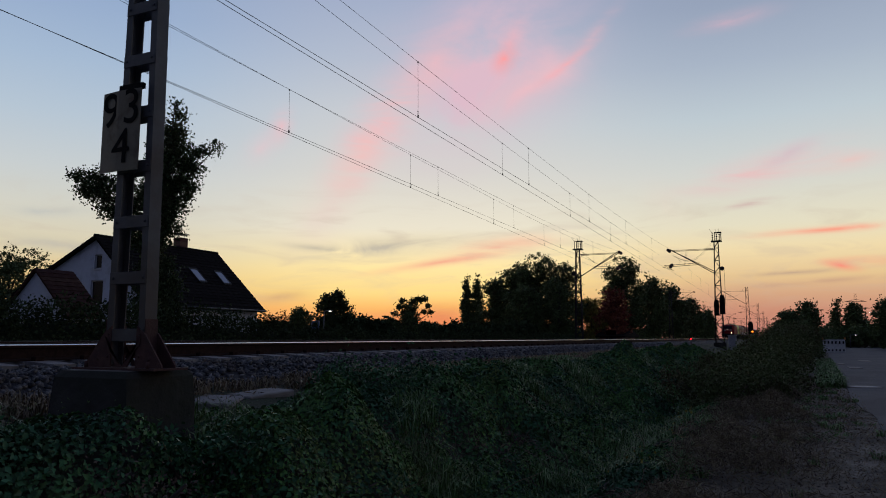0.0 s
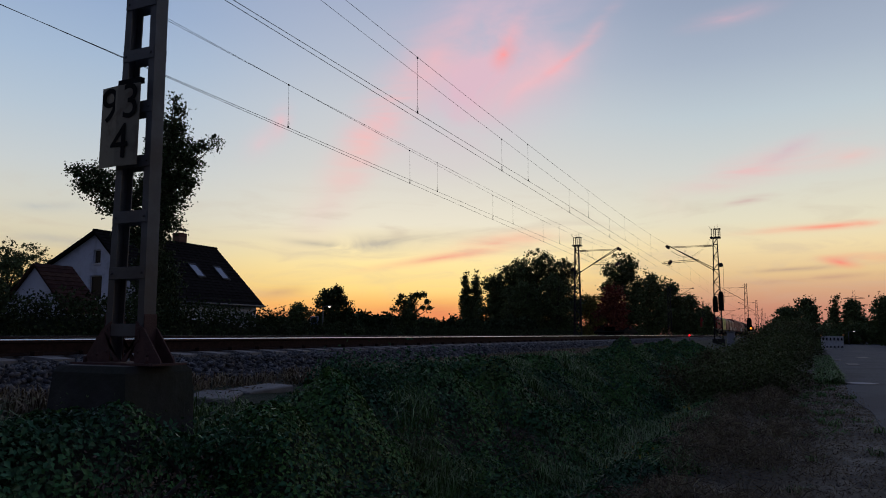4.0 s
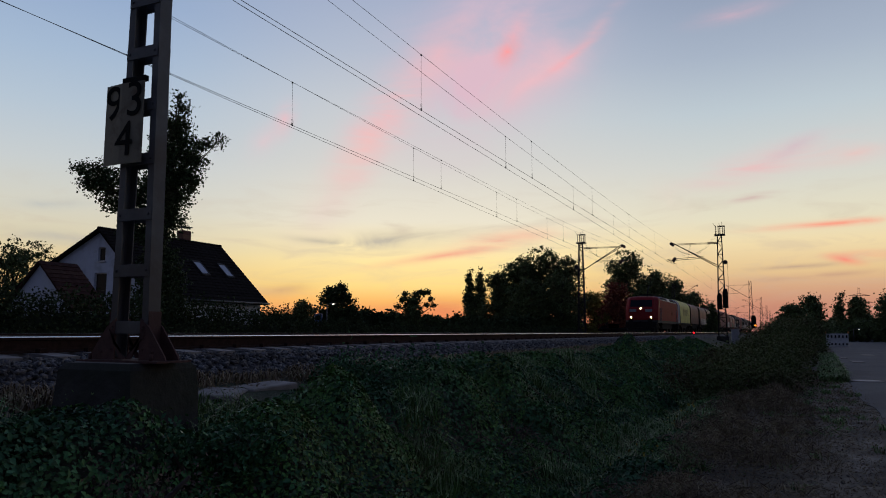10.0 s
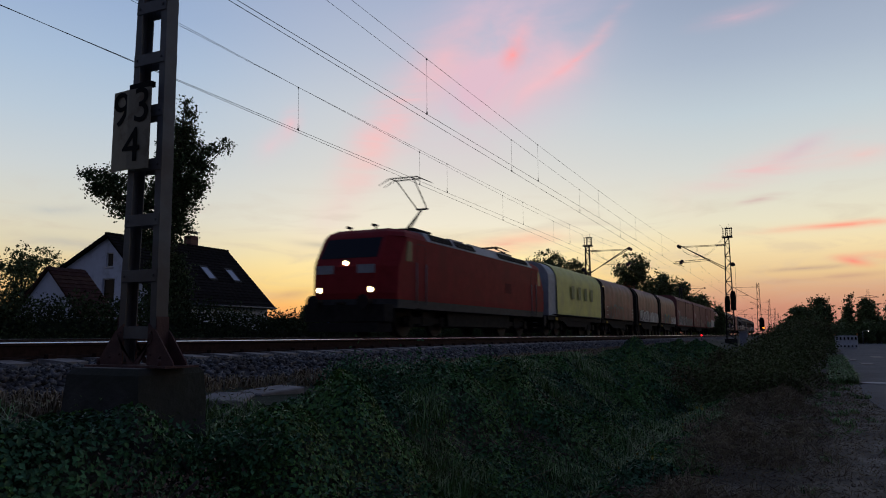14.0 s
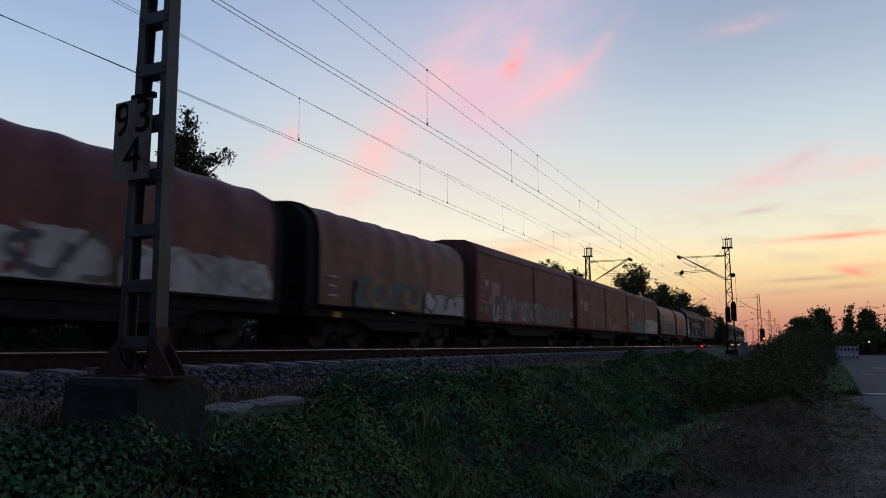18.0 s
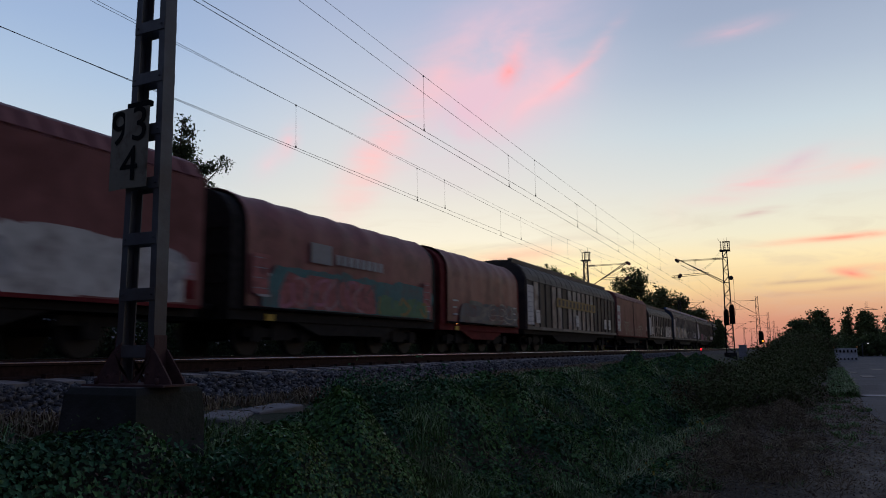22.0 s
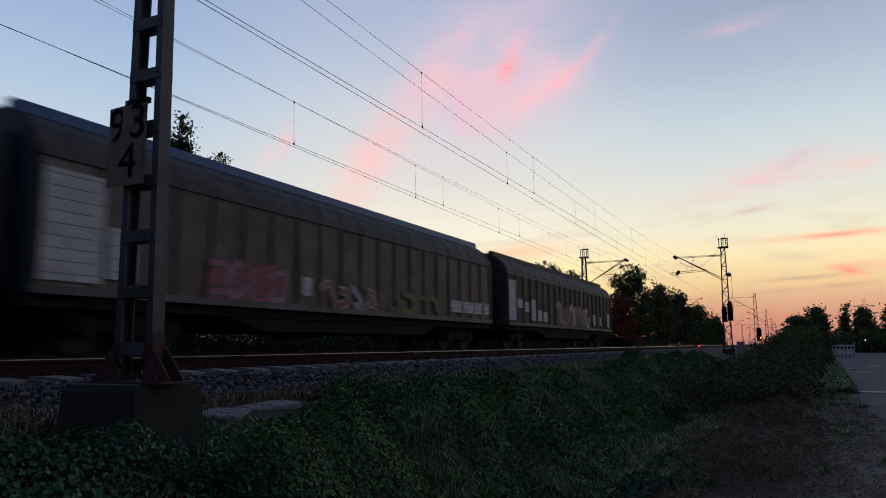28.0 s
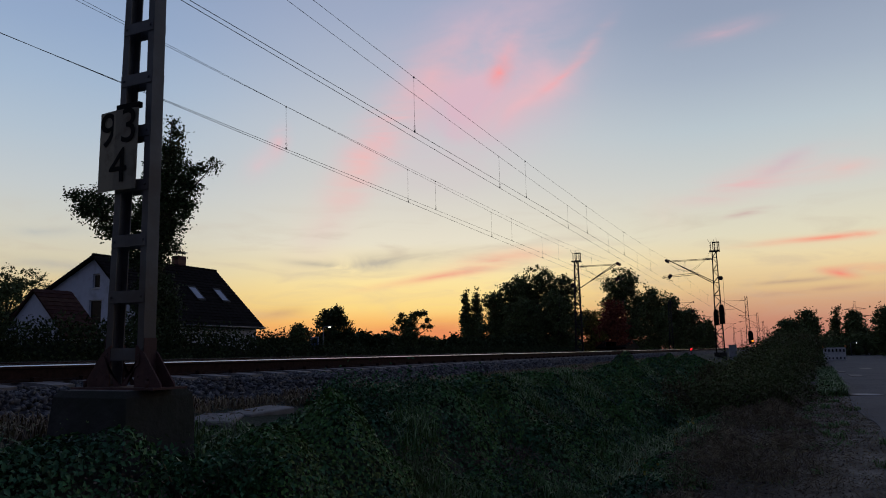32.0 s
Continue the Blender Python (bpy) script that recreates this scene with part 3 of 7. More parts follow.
# ---- ballast and sleepers ----
def make_sleepers():
    bm = bmesh.new()
    out = lambda x: [(-1.3, -0.38), (1.3, -0.38), (1.3, -0.195), (0.95, -0.172), (-0.95, -0.172), (-1.3, -0.195)]
    prism(bm, out(0), -0.13, 0.13)
    me = link_mesh("sleeper", bm, "sleeper")
    bm = bmesh.new()
    box(bm, -0.05, 0.05, -0.035, 0.035, -0.175, -0.125)
    clip = link_mesh("rail_clip", bm, "railweb")
    for track, y, x0, n in ((TRACKS[0], NEAR, -2.0, 130), (TRACKS[1], FAR, 0.0, 60)):
        for i in range(n):
            ob = new("sleeper", me)
            ob.parent = track
            ob.location = (x0 + 0.6 * i + random.uniform(-0.015, 0.015), y + random.uniform(-0.02, 0.02), 0)
            if i < 70 and track is TRACKS[0]:
                for o in (-0.8825, -0.6225):
                    c = new("rail_clip", clip)
                    c.parent = ob
                    c.location = (0, o, 0)


def stones(name, pts, sizes, mat, rng):
    """Angular lumps: squashed, turned eight-sided stones."""
    n = len(pts)
    base = np.array([(1, 0, 0), (-1, 0, 0), (0, 1, 0), (0, -1, 0), (0, 0, 1), (0, 0, -1)], float)
    tri = np.array([(0, 2, 4), (2, 1, 4), (1, 3, 4), (3, 0, 4), (2, 0, 5), (1, 2, 5), (3, 1, 5), (0, 3, 5)])
    v = base[None] * rng.uniform(0.55, 1.15, (n, 6, 1)) + rng.normal(0, 0.16, (n, 6, 3))
    q = rng.normal(size=(n, 4))
    q /= np.linalg.norm(q, axis=1)[:, None]
    w, a, b, c = q.T
    rot = np.stack([np.stack([1 - 2 * (b * b + c * c), 2 * (a * b - w * c), 2 * (a * c + w * b)], -1), np.stack([2 * (a * b + w * c), 1 - 2 * (a * a + c * c), 2 * (b * c - w * a)], -1),
                    np.stack([2 * (a * c - w * b), 2 * (b * c + w * a), 1 - 2 * (a * a + b * b)], -1)], 1)
    v = np.einsum("nij,nkj->nki", rot, v) * np.asarray(sizes)[:, None, None] * (1, 1, 0.8) + np.asarray(pts)[:, None]
    f = (tri[None] + 6 * np.arange(n)[:, None, None]).reshape(-1)
    me = bpy.data.meshes.new(name)
    me.vertices.add(6 * n)
    me.vertices.foreach_set("co", v.reshape(-1))
    me.loops.add(len(f))
    me.loops.foreach_set("vertex_index", f.astype(np.int32))
    me.polygons.add(len(f) // 3)
    me.polygons.foreach_set("loop_start", np.arange(0, len(f), 3, dtype=np.int32))
    me.update(calc_edges=True)
    me.materials.append(MAT[mat])
    return me


def make_ballast():
    r = np.random.default_rng(4)
    n = 30000
    x = -1.5 + 46 * r.random(n) ** 1.7
    y = r.uniform(5.62, 7.1, n)
    z = np.array([land(a, b) for a, b in zip(x, y)]) + r.uniform(-0.01, 0.025, n)
    keep = (y < 6.5) | (np.abs(((x + 2.0 + 0.3) % 0.6) - 0.3) > 0.13)
    keep &= r.random(n) < np.clip((y - 5.6) / 0.2, 0.15, 1)
    x, y, z = x[keep], y[keep], z[keep]
    ob = new("ballast", stones("ballast", np.stack([x, y, z], 1), r.uniform(0.02, 0.05, len(x)) * (1 + 0.012 * x), "ballast", r))
    tagged(ob, "coarse grey ballast stones along the near track", "ballast", kind="stuff")


make_sleepers()
make_ballast()


# ---- foliage ----
def leaf_mesh(name, pts, sizes, mat, upright=0.0, long=1.6, rng=None):
    """Many small pointed leaves at pts, each turned its own way."""
    rng = rng or np.random.default_rng(1)
    n = len(pts)
    pts = np.asarray(pts, float)
    a = rng.normal(size=(n, 3))
    a[:, 2] = a[:, 2] * (1 - upright) + upright * np.abs(rng.normal(1.0, 0.3, n))
    a /= np.linalg.norm(a, axis=1)[:, None] + 1e-9
    b = np.cross(a, rng.normal(size=(n, 3)))
    b /= np.linalg.norm(b, axis=1)[:, None] + 1e-9
    s = np.asarray(sizes, float)[:, None]
    v = np.stack([pts - a * s * long * 0.5, pts + b * s * 0.5 - a * s * 0.08, pts + a * s * long * 0.5, pts - b * s * 0.5 - a * s * 0.08], 1).reshape(-1, 3)
    me = bpy.data.meshes.new(name)
    me.vertices.add(4 * n)
    me.vertices.foreach_set("co", v.ravel())
    me.loops.add(4 * n)
    me.loops.foreach_set("vertex_index", np.arange(4 * n, dtype=np.int32))
    me.polygons.add(n)
    me.polygons.foreach_set("loop_start", np.arange(0, 4 * n, 4, dtype=np.int32))
    me.update(calc_edges=True)
    me.validate()
    me.materials.append(MAT[mat])
    return me


def sprays(rng, blobs, n, per, radius, gaps=0.12, scale=0.9, flat=0.75):
    """Leaves gathered in sprays at twig ends: the ends lie in a set of ovals, thinned by noise so that the sky shows through."""
    vol = np.array([b[3] * b[4] * b[5] for b in blobs]) ** 0.66
    share = np.maximum(3, np.round(n / per * vol / vol.sum()).astype(int))
    ends = []
    for (cx, cy, cz, rx, ry, rz), k in zip(blobs, share):
        d = rng.normal(size=(k * 2, 3))
        d /= np.linalg.norm(d, axis=1)[:, None]
        q = d * (rng.random(k * 2) ** 0.42)[:, None] * 1.02 * (rx, ry, rz) + (cx, cy, cz)
        keep = np.array([noise.noise((v[0] * scale, v[1] * scale, v[2] * scale)) > gaps - 0.25 for v in q])
        ends.append(q[keep][:k])
    ends = np.concatenate(ends)
    size = radius * rng.uniform(0.45, 1.25, len(ends))
    p = ends[:, None] + rng.normal(size=(len(ends), per, 3)) * size[:, None, None] * (0.62, 0.62, 0.62 * flat)
    return p.reshape(-1, 3), ends


def tree(name, at, blobs, label, leaf="leaf_dark", n=2500, size=0.3, trunk=0.25, seed=1, group="", gaps=0.12, scale=0.9, spray=0.4, per=26):
    """Trunk, limbs, twigs and a crown of leafy sprays; blobs are ovals in the tree's own space."""
    rng = np.random.default_rng(seed)
    t = thing(name, label, "tree", group, at)
    bm = bmesh.new()
    top = max(b[2] for b in blobs)
    low = min(b[2] - b[5] for b in blobs)
    bend = rng.normal(0, 0.2, 2)
    pts = [(0, 0, -0.3), (bend[0] * 0.3, bend[1] * 0.3, max(0.4, low * 0.6)), (bend[0], bend[1], max(0.8, top * 0.6)), (bend[0] * 1.3, bend[1] * 1.3, top)]
    for i, (p, q) in enumerate(zip(pts, pts[1:])):
        rod(bm, p, q, trunk * (1 - 0.3 * i), trunk * (0.7 - 0.3 * i) + 0.01, 8)
    leaves, ends = sprays(rng, blobs, n, per, spray, gaps, scale)
    tips = []
    for cx, cy, cz, rx, ry, rz in blobs:
        h = cz - 0.2 - rng.uniform(0.5, 0.9) * math.hypot(cx, cy)
        u = max(0.0, min(1.0, (h - pts[1][2]) / max(0.1, pts[2][2] - pts[1][2])))
        root = Vector(pts[1]).lerp(Vector(pts[2]), u)
        tip = Vector((cx, cy, cz))
        mid = root.lerp(tip, 0.55) + Vector(rng.normal(0, 0.12, 3)) * rx * 0.4
        rod(bm, root, mid, trunk * 0.4, trunk * 0.25, 6)
        rod(bm, mid, tip, trunk * 0.25, trunk * 0.08, 6)
        tips.append((mid, tip))
    for e in ends[::max(1, len(ends) // 220)]:
        e = Vector(e)
        mid, tip = min(tips, key=lambda v: (v[1] - e).length)
        rod(bm, mid.lerp(tip, rng.uniform(0.4, 1.0)), e, trunk * 0.07, trunk * 0.025, 3, caps=False)
    part("trunk", bm, "bark", t)
    ob = new("crown", leaf_mesh("crown", leaves, size * rng.uniform(0.6, 1.3, len(leaves)), leaf, rng=rng))
    ob.parent = t
    return t


def spread(azimuth, ovals):
    """Ovals given across the line of sight: sideways, height, radius."""
    a = radians(azimuth)
    return [(u * math.sin(a), -u * math.cos(a), z, r, r, r * 0.95) for u, z, r in ovals]


def polar(azimuth, distance):
    return distance * math.cos(radians(azimuth)), distance * math.sin(radians(azimuth))


def clumps(rng, k, w, h, base, d=None):
    """k ovals heaped into a crown w wide and h high from base."""
    d = d or w
    out = []
    for i in range(k):
        u = (i + 0.5) / k
        r = math.sin(math.pi * min(0.95, 0.2 + u * 0.75)) * 0.5
        a = i * 2.4 + rng.random()
        out.append((r * w * 0.55 * math.cos(a), r * d * 0.55 * math.sin(a), base + h * (0.12 + 0.78 * u), w * rng.uniform(0.2, 0.32), d * rng.uniform(0.2, 0.32),
                    h * rng.uniform(0.13, 0.2)))
    return out


# ---- lattice mast with a number plate beside the near track ----
def channel(bm, x, y0, y1, z0, z1, b, t, d, sign):
    """A steel channel standing upright and leaning from y0 to y1; its web faces sign in y, b wide along x."""
    def sec(y, z):
        o, i, f = y, y - sign * t, y - sign * d
        return [(x - b, o, z), (x + b, o, z), (x + b, f, z), (x + b - t, f, z), (x + b - t, i, z), (x - b + t, i, z), (x - b + t, f, z), (x - b, f, z)]
    loft(bm, [sec(y0, z0), sec(y1, z1)])


def number_text(text, size, at, parent, mat, name="digit", turn=(90, 0, -90)):
    c = bpy.data.curves.new(name, "FONT")
    c.body, c.size, c.extrude, c.align_x, c.align_y = text, size, 0.001, "CENTER", "CENTER"
    tmp = bpy.data.objects.new(name, c)
    scene.collection.objects.link(tmp)
    me = bpy.data.meshes.new_from_object(tmp.evaluated_get(bpy.context.evaluated_depsgraph_get()))
    bpy.data.objects.remove(tmp)
    me.materials.clear()
    me.materials.append(MAT[mat])
    ob = new(name, me)
    ob.parent = parent
    ob.matrix_basis = pose(*at, *turn)
    return ob


def near_mast():
    x, y = 3.90, 4.29
    f = thing("mast_foundation", "weathered concrete block foundation on the bank", "foundation", at=(0, 0, 0))
    bm = bmesh.new()
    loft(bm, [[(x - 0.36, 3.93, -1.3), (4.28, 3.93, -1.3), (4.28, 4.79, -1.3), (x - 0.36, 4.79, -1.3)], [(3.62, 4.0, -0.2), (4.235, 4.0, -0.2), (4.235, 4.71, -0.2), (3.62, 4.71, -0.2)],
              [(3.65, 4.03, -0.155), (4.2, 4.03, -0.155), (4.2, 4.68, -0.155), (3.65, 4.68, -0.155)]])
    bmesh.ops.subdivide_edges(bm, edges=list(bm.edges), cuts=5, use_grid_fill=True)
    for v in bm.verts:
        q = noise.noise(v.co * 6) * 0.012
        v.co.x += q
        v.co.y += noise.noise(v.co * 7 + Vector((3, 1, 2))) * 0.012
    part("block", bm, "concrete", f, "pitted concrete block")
    bm = bmesh.new()
    box(bm, 3.68, 4.18, 4.06, 4.66, -0.165, -0.152)
    part("mortar_bed", bm, "slab", f, "thin pale mortar bed under the mast")
    m = thing("catenary_mast", "grey riveted steel mast on a concrete foundation", "mast", "catenary masts")
    w0, w1, top = 0.189, 0.088, 7.9
    b = 0.056
    for s in (-1, 1):
        bm = bmesh.new()
        channel(bm, x, y + s * w0, y + s * w1, -0.12, top, b, 0.009, 0.06, s)
        part("leg", bm, "mast", m, "grey steel channel leg")
    wid = lambda z: lerp(w0, w1, (z + 0.12) / (top + 0.12))
    z = 0.095
    k = 0
    while z < top:
        for face in (-1, 1):
            bm = bmesh.new()
            w = wid(z) - 0.004
            xf = x + face * (b + 0.004)
            box(bm, xf - 0.004, xf + 0.004, y - w, y + w, z - 0.045, z + 0.045)
            bevelled(bm, 0.002)
            part("batten", bm, "mast", m)
            for s in (-1, 1):
                bm = bmesh.new()
                rod(bm, (xf + face * 0.004, y + s * (w - 0.03), z), (xf + face * 0.012, y + s * (w - 0.03), z), 0.011, 0.007, 8)
                part("rivet", bm, "mast", m)
        z += 0.412
        k += 1
    for s in (-1, 1):
        for face in (-1, 1):
            bm = bmesh.new()
            xf = x + face * (b + 0.006)
            o = y + s * w0
            loft(bm, [[(xx, o - s * 0.065, -0.14), (xx, o + s * 0.19, -0.14), (xx, o + s * 0.185, -0.115), (xx, o + s * 0.02, 0.10), (xx, o - s * 0.065, 0.16)] for xx in (xf - 0.006, xf + 0.006)])
            part("gusset", bm, "mastfoot", m, "rusty red gusset plate")
            for q, h in ((-0.035, -0.06), (-0.035, 0.02), (-0.035, 0.1), (0.06, -0.08)):
                bm = bmesh.new()
                rod(bm, (xf + face * 0.004, o + s * q, h), (xf + face * 0.014, o + s * q, h), 0.011, 0.007, 8)
                part("rivet", bm, "mastfoot", m)
    for face in (-1, 1):
        for s in (-1, 1):
            bm = bmesh.new()
            xf = x + face * (b + 0.017)
            loft(bm, [[(xx, y + s * 0.17, 0.085), (xx, y + s * 0.17, 0.035), (xx, y - s * 0.005, -0.13), (xx, y + s * 0.05, -0.13)] for xx in (xf - 0.005 - 0.004 * s, xf + 0.005 - 0.004 * s)])
            part("brace", bm, "mastfoot", m, "rusty flat brace between the legs")
    bm = bmesh.new()
    box(bm, x - 0.16, x + 0.16, y - 0.40, y + 0.40, -0.151, -0.136)
    part("base_plate", bm, "mastfoot", m, "rusty base plate")
    for bx in (-0.12, 0.12):
        for by in (-0.3, 0.3):
            bm = bmesh.new()
            rod(bm, (x + bx, y + by, -0.14), (x + bx, y + by, -0.09), 0.014, seg=6)
            part("bolt", bm, "mastfoot", m)
    for s in (-1, 1):
        bm = bmesh.new()
        ys = y + s * (wid(0.02) + 0.006)
        box(bm, x - b - 0.001, x + b + 0.001, ys - 0.003, ys + 0.003, -0.12, 0.21)
        part("foot_plate", bm, "mastfoot", m, "rusty plate on the foot of the leg")
    # number plate
    s = thing("distance_plate", "yellowed white plate with black digits on the mast", "sign", at=(0, 0, 0))
    bm = bmesh.new()
    xs = 3.80
    pts = [(xs, 4.205), (xs - 0.012, 4.42), (xs + 0.004, 4.595)]
    loft(bm, [[(px + dx, py, zz) for px, py, dx in ([(*p, -0.003) for p in pts] + [(*p, 0.003) for p in reversed(pts)])] for zz in (1.297, 1.914)])
    part("plate", bm, "sign", s, "dirty cream plate")
    for ch, yy, zz, xx in (("9", 4.497, 1.755, xs - 0.012), ("3", 4.29, 1.77, xs - 0.012), ("4", 4.375, 1.47, xs - 0.017)):
        number_text(ch, 0.375, (xx, yy, zz), s, "black")
    bm = bmesh.new()
    box(bm, xs + 0.004, x - b, 4.36, 4.42, 1.36, 1.8)
    part("bracket", bm, "mast", s)
    bm = bmesh.new()
    box(bm, xs - 0.006, xs + 0.03, 4.2, 4.43, 1.9145, 1.955)
    part("top_strip", bm, "black", s, "dark strip on the plate's upper edge")


near_mast()


# ---- the other masts with cantilevers ----
def lattice(bm, x, y, w0, w1, h, d, base=-0.3, step=0.5, corner=0.05):
    """Four leaning corner angles with zigzag bracing and level struts."""
    c = lambda z, sx, sy: Vector((x + sx * d / 2 * lerp(1, 0.75, (z - base) / (h - base)), y + sy * lerp(w0, w1, (z - base) / (h - base)) / 2, z))
    for sx in (-1, 1):
        for sy in (-1, 1):
            rod(bm, c(base, sx, sy), c(h, sx, sy), corner, corner * 0.85, 4)
    z, k = base, 0
    while z < h - 0.1:
        q = min(h, z + step)
        for s in (-1, 1):
            rod(bm, c(z, s, 1 if k % 2 else -1), c(q, s, -1 if k % 2 else 1), corner * 0.52, seg=4, caps=False)
            rod(bm, c(z, 1 if k % 2 else -1, s), c(q, -1 if k % 2 else 1, s), corner * 0.52, seg=4, caps=False)
            if k % 2 == 0:
                rod(bm, c(q, s, -1), c(q, s, 1), corner * 0.5, seg=4, caps=False)
        z, k = q, k + 1


def insulator(bm, a, b, r=0.07, n=5):
    a, b = Vector(a), Vector(b)
    rod(bm, a, b, 0.025, seg=6)
    for i in range(n):
        p = a.lerp(b, (i + 0.5) / n)
        d = (b - a).normalized() * 0.02
        rod(bm, p - d, p + d, r, r * 0.6, 8)


def far_mast(x, y, inward, reach, h, label, tops=True, double=True):
    """A lattice mast whose cantilevers hold the wires reach metres to the inward side."""
    m = thing("catenary_mast", label, "mast", "catenary masts")
    bm = bmesh.new()
    lattice(bm, x, y, 0.62, 0.3, h, 0.34)
    part("lattice_column", bm, "mast_far", m)
    bm = bmesh.new()
    box(bm, x - 0.4, x + 0.4, y - 0.45, y + 0.45, -1.0, -0.28)
    part("footing", bm, "concrete", m, "concrete footing")
    for k, dx in enumerate((-0.35, 0.35) if double else (0.0,)):
        s = inward
        yw = y + s * reach
        bm = bmesh.new()
        za, zb = 5.15 + 0.2 * k, 7.1
        rod(bm, (x + dx, y + s * 0.2, za), (x + dx, yw + s * 0.15, zb + 0.1), 0.032, seg=6)
        rod(bm, (x + dx, y + s * 0.9, zb + 0.02), (x + dx, yw + s * 0.1, zb + 0.02), 0.02, seg=6)
        rod(bm, (x + dx, y + s * 1.3, za + 0.75), (x + dx, yw + s * 0.75, za + 0.62), 0.02, seg=6)
        rod(bm, (x + dx, yw + s * 0.7, za + 0.6), (x + dx, yw, 5.52), 0.014, seg=5)
        rod(bm, (x + dx, yw - s * 1.1, zb - 0.0), (x + dx, yw - s * 0.9, za + 0.68), 0.008, seg=4)
        part("cantilever", bm, "mast_far", m, "slender tubular cantilever")
        bm = bmesh.new()
        insulator(bm, (x + dx, y + s * 0.2, zb + 0.02), (x + dx, y + s * 0.9, zb + 0.02))
        part("insulator", bm, "insulator", m, "ribbed brown insulator")
        bm = bmesh.new()
        rod(bm, (x + dx - 0.1, yw + s * 0.3, zb + 0.05), (x + dx + 0.1, yw + s * 0.3, zb + 0.05), 0.13, seg=10)
        part("insulator_bell", bm, "insulator", m)
        bm = bmesh.new()
        rod(bm, (x + dx - 0.1, yw + s * 0.15, za + 0.64), (x + dx + 0.1, yw + s * 0.15, za + 0.64), 0.13, seg=10)
        part("insulator_bell", bm, "insulator", m)
        bm = bmesh.new()
        pts = [(x + dx, lerp(y + s * 0.3, yw, u / 8), lerp(h - 0.1, zb - 0.35, u / 8) - 0.9 * math.sin(math.pi * u / 8)) for u in range(9)]
        loft(bm, [[(p[0] + 0.009 * math.cos(1.26 * k), p[1], p[2] + 0.009 * math.sin(1.26 * k)) for k in range(5)] for p in pts])
        part("jumper_cable", bm, "wire", m)
    if tops:
        bm = bmesh.new()
        box(bm, x - 0.3, x + 0.3, y - 0.42, y + 0.36, h - 0.06, h + 0.03)
        box(bm, x - 0.25, x + 0.25, y - 0.42, y + 0.12, h + 0.66, h + 0.71)
        for dy in (-0.38, 0.08):
            box(bm, x - 0.03, x + 0.03, y + dy - 0.03, y + dy + 0.03, h + 0.03, h + 0.66)
        switch = part("switch_gear", bm, "mast_far", m, "pole-top switch frame")
        for dy in (-0.26, -0.05, 0.26):
            bm = bmesh.new()
            insulator(bm, (x, y + dy, h + 0.03), (x, y + dy, h + (0.6 if dy < 0.2 else 0.75)), 0.075, 4)
            part("insulator", bm, "insulator", switch, "ribbed brown insulator")
        bm = bmesh.new()
        for dy, up in ((-0.2, 1.05), (-0.05, 0.95), (0.26, 1.0)):
            rod(bm, (x, y + dy, h + 0.66), (x, y + dy * 1.5 + 0.1, h + up), 0.014, seg=4)
        part("whip", bm, "mast_far", switch, "thin upright wire")
        # balance weights on the side away from the track
        s = -inward
        bm = bmesh.new()
        rod(bm, (x - 0.05, y + s * 0.36, 5.55), (x + 0.05, y + s * 0.36, 5.55), 0.17, seg=16)
        rod(bm, (x - 0.02, y + s * 0.1, 5.55), (x - 0.02, y + s * 0.42, 5.55), 0.04, seg=6)
        part("tension_wheel", bm, "mast_far", m, "tension wheel on a short arm")
        bm = bmesh.new()
        rod(bm, (x, y + s * 0.52, 2.6), (x, y + s * 0.52, 5.55), 0.014, seg=4)
        part("weight_cable", bm, "wire", m)
    return m


def signal_box(at, w, h, label, post=True):
    s = thing("railway_signal", label, "signal", "railway signals")
    x, y, z = at
    bm = bmesh.new()
    loft(bm, [[(xx, y - w / 2, z), (xx, y + w / 2, z), (xx, y + w / 2, z + h * 0.8), (xx, y + w * 0.3, z + h), (xx, y - w * 0.3, z + h), (xx, y - w / 2, z + h * 0.8)] for xx in (x, x + 0.12)])
    part("back_board", bm, "black", s)
    for k in range(3):
        bm = bmesh.new()
        box(bm, x - 0.22, x, y - 0.12, y + 0.12, z + 0.15 + k * h * 0.27, z + 0.4 + k * h * 0.27)
        part("lamp_housing", bm, "black", s)
    bm = bmesh.new()
    if post:
        rod(bm, (x + 0.06, y, -0.9), (x + 0.06, y, z), 0.05, seg=8)
    else:
        for dz in (0.3, 0.75):
            box(bm, x + 0.1, x + 1.2, y - 0.03, y + 0.03, z + h * dz - 0.03, z + h * dz + 0.03)
    part("post" if post else "bracket", bm, "mast", s)
    return s


far_mast(61.5, MAST, 1, 3.35, 7.75, "tall lattice mast with paired cantilevers and pole-top switch")
far_mast(61.3, 15.5, -1, 3.3, 7.6, "lattice mast with cantilevers reaching over the far track", tops=True)
far_mast(119.0, MAST, 1, 3.35, 7.75, "distant lattice mast with a single cantilever", tops=False, double=False)
for xx in (176, 233, 290, 347):
    far_mast(xx, MAST, 1, 3.35, 7.75, "far lattice mast standing beside the track", tops=False, double=False)
    far_mast(xx, 15.5, -1, 3.3, 7.6, "far lattice mast behind the tracks", tops=False, double=False)
far_mast(119.0, 15.5, -1, 3.3, 7.6, "distant lattice mast behind the far track", tops=False, double=False)
signal_box((60.4, MAST - 0.34, 1.9), 0.4, 1.5, "black back of a railway light signal", post=False)
signal_box((60.6, MAST + 0.1, 1.8), 0.38, 1.25, "black back of a lower railway light signal", post=False)
signal_box((117.5, MAST - 0.35, 0.6), 0.7, 1.9, "black back of a distant light signal")


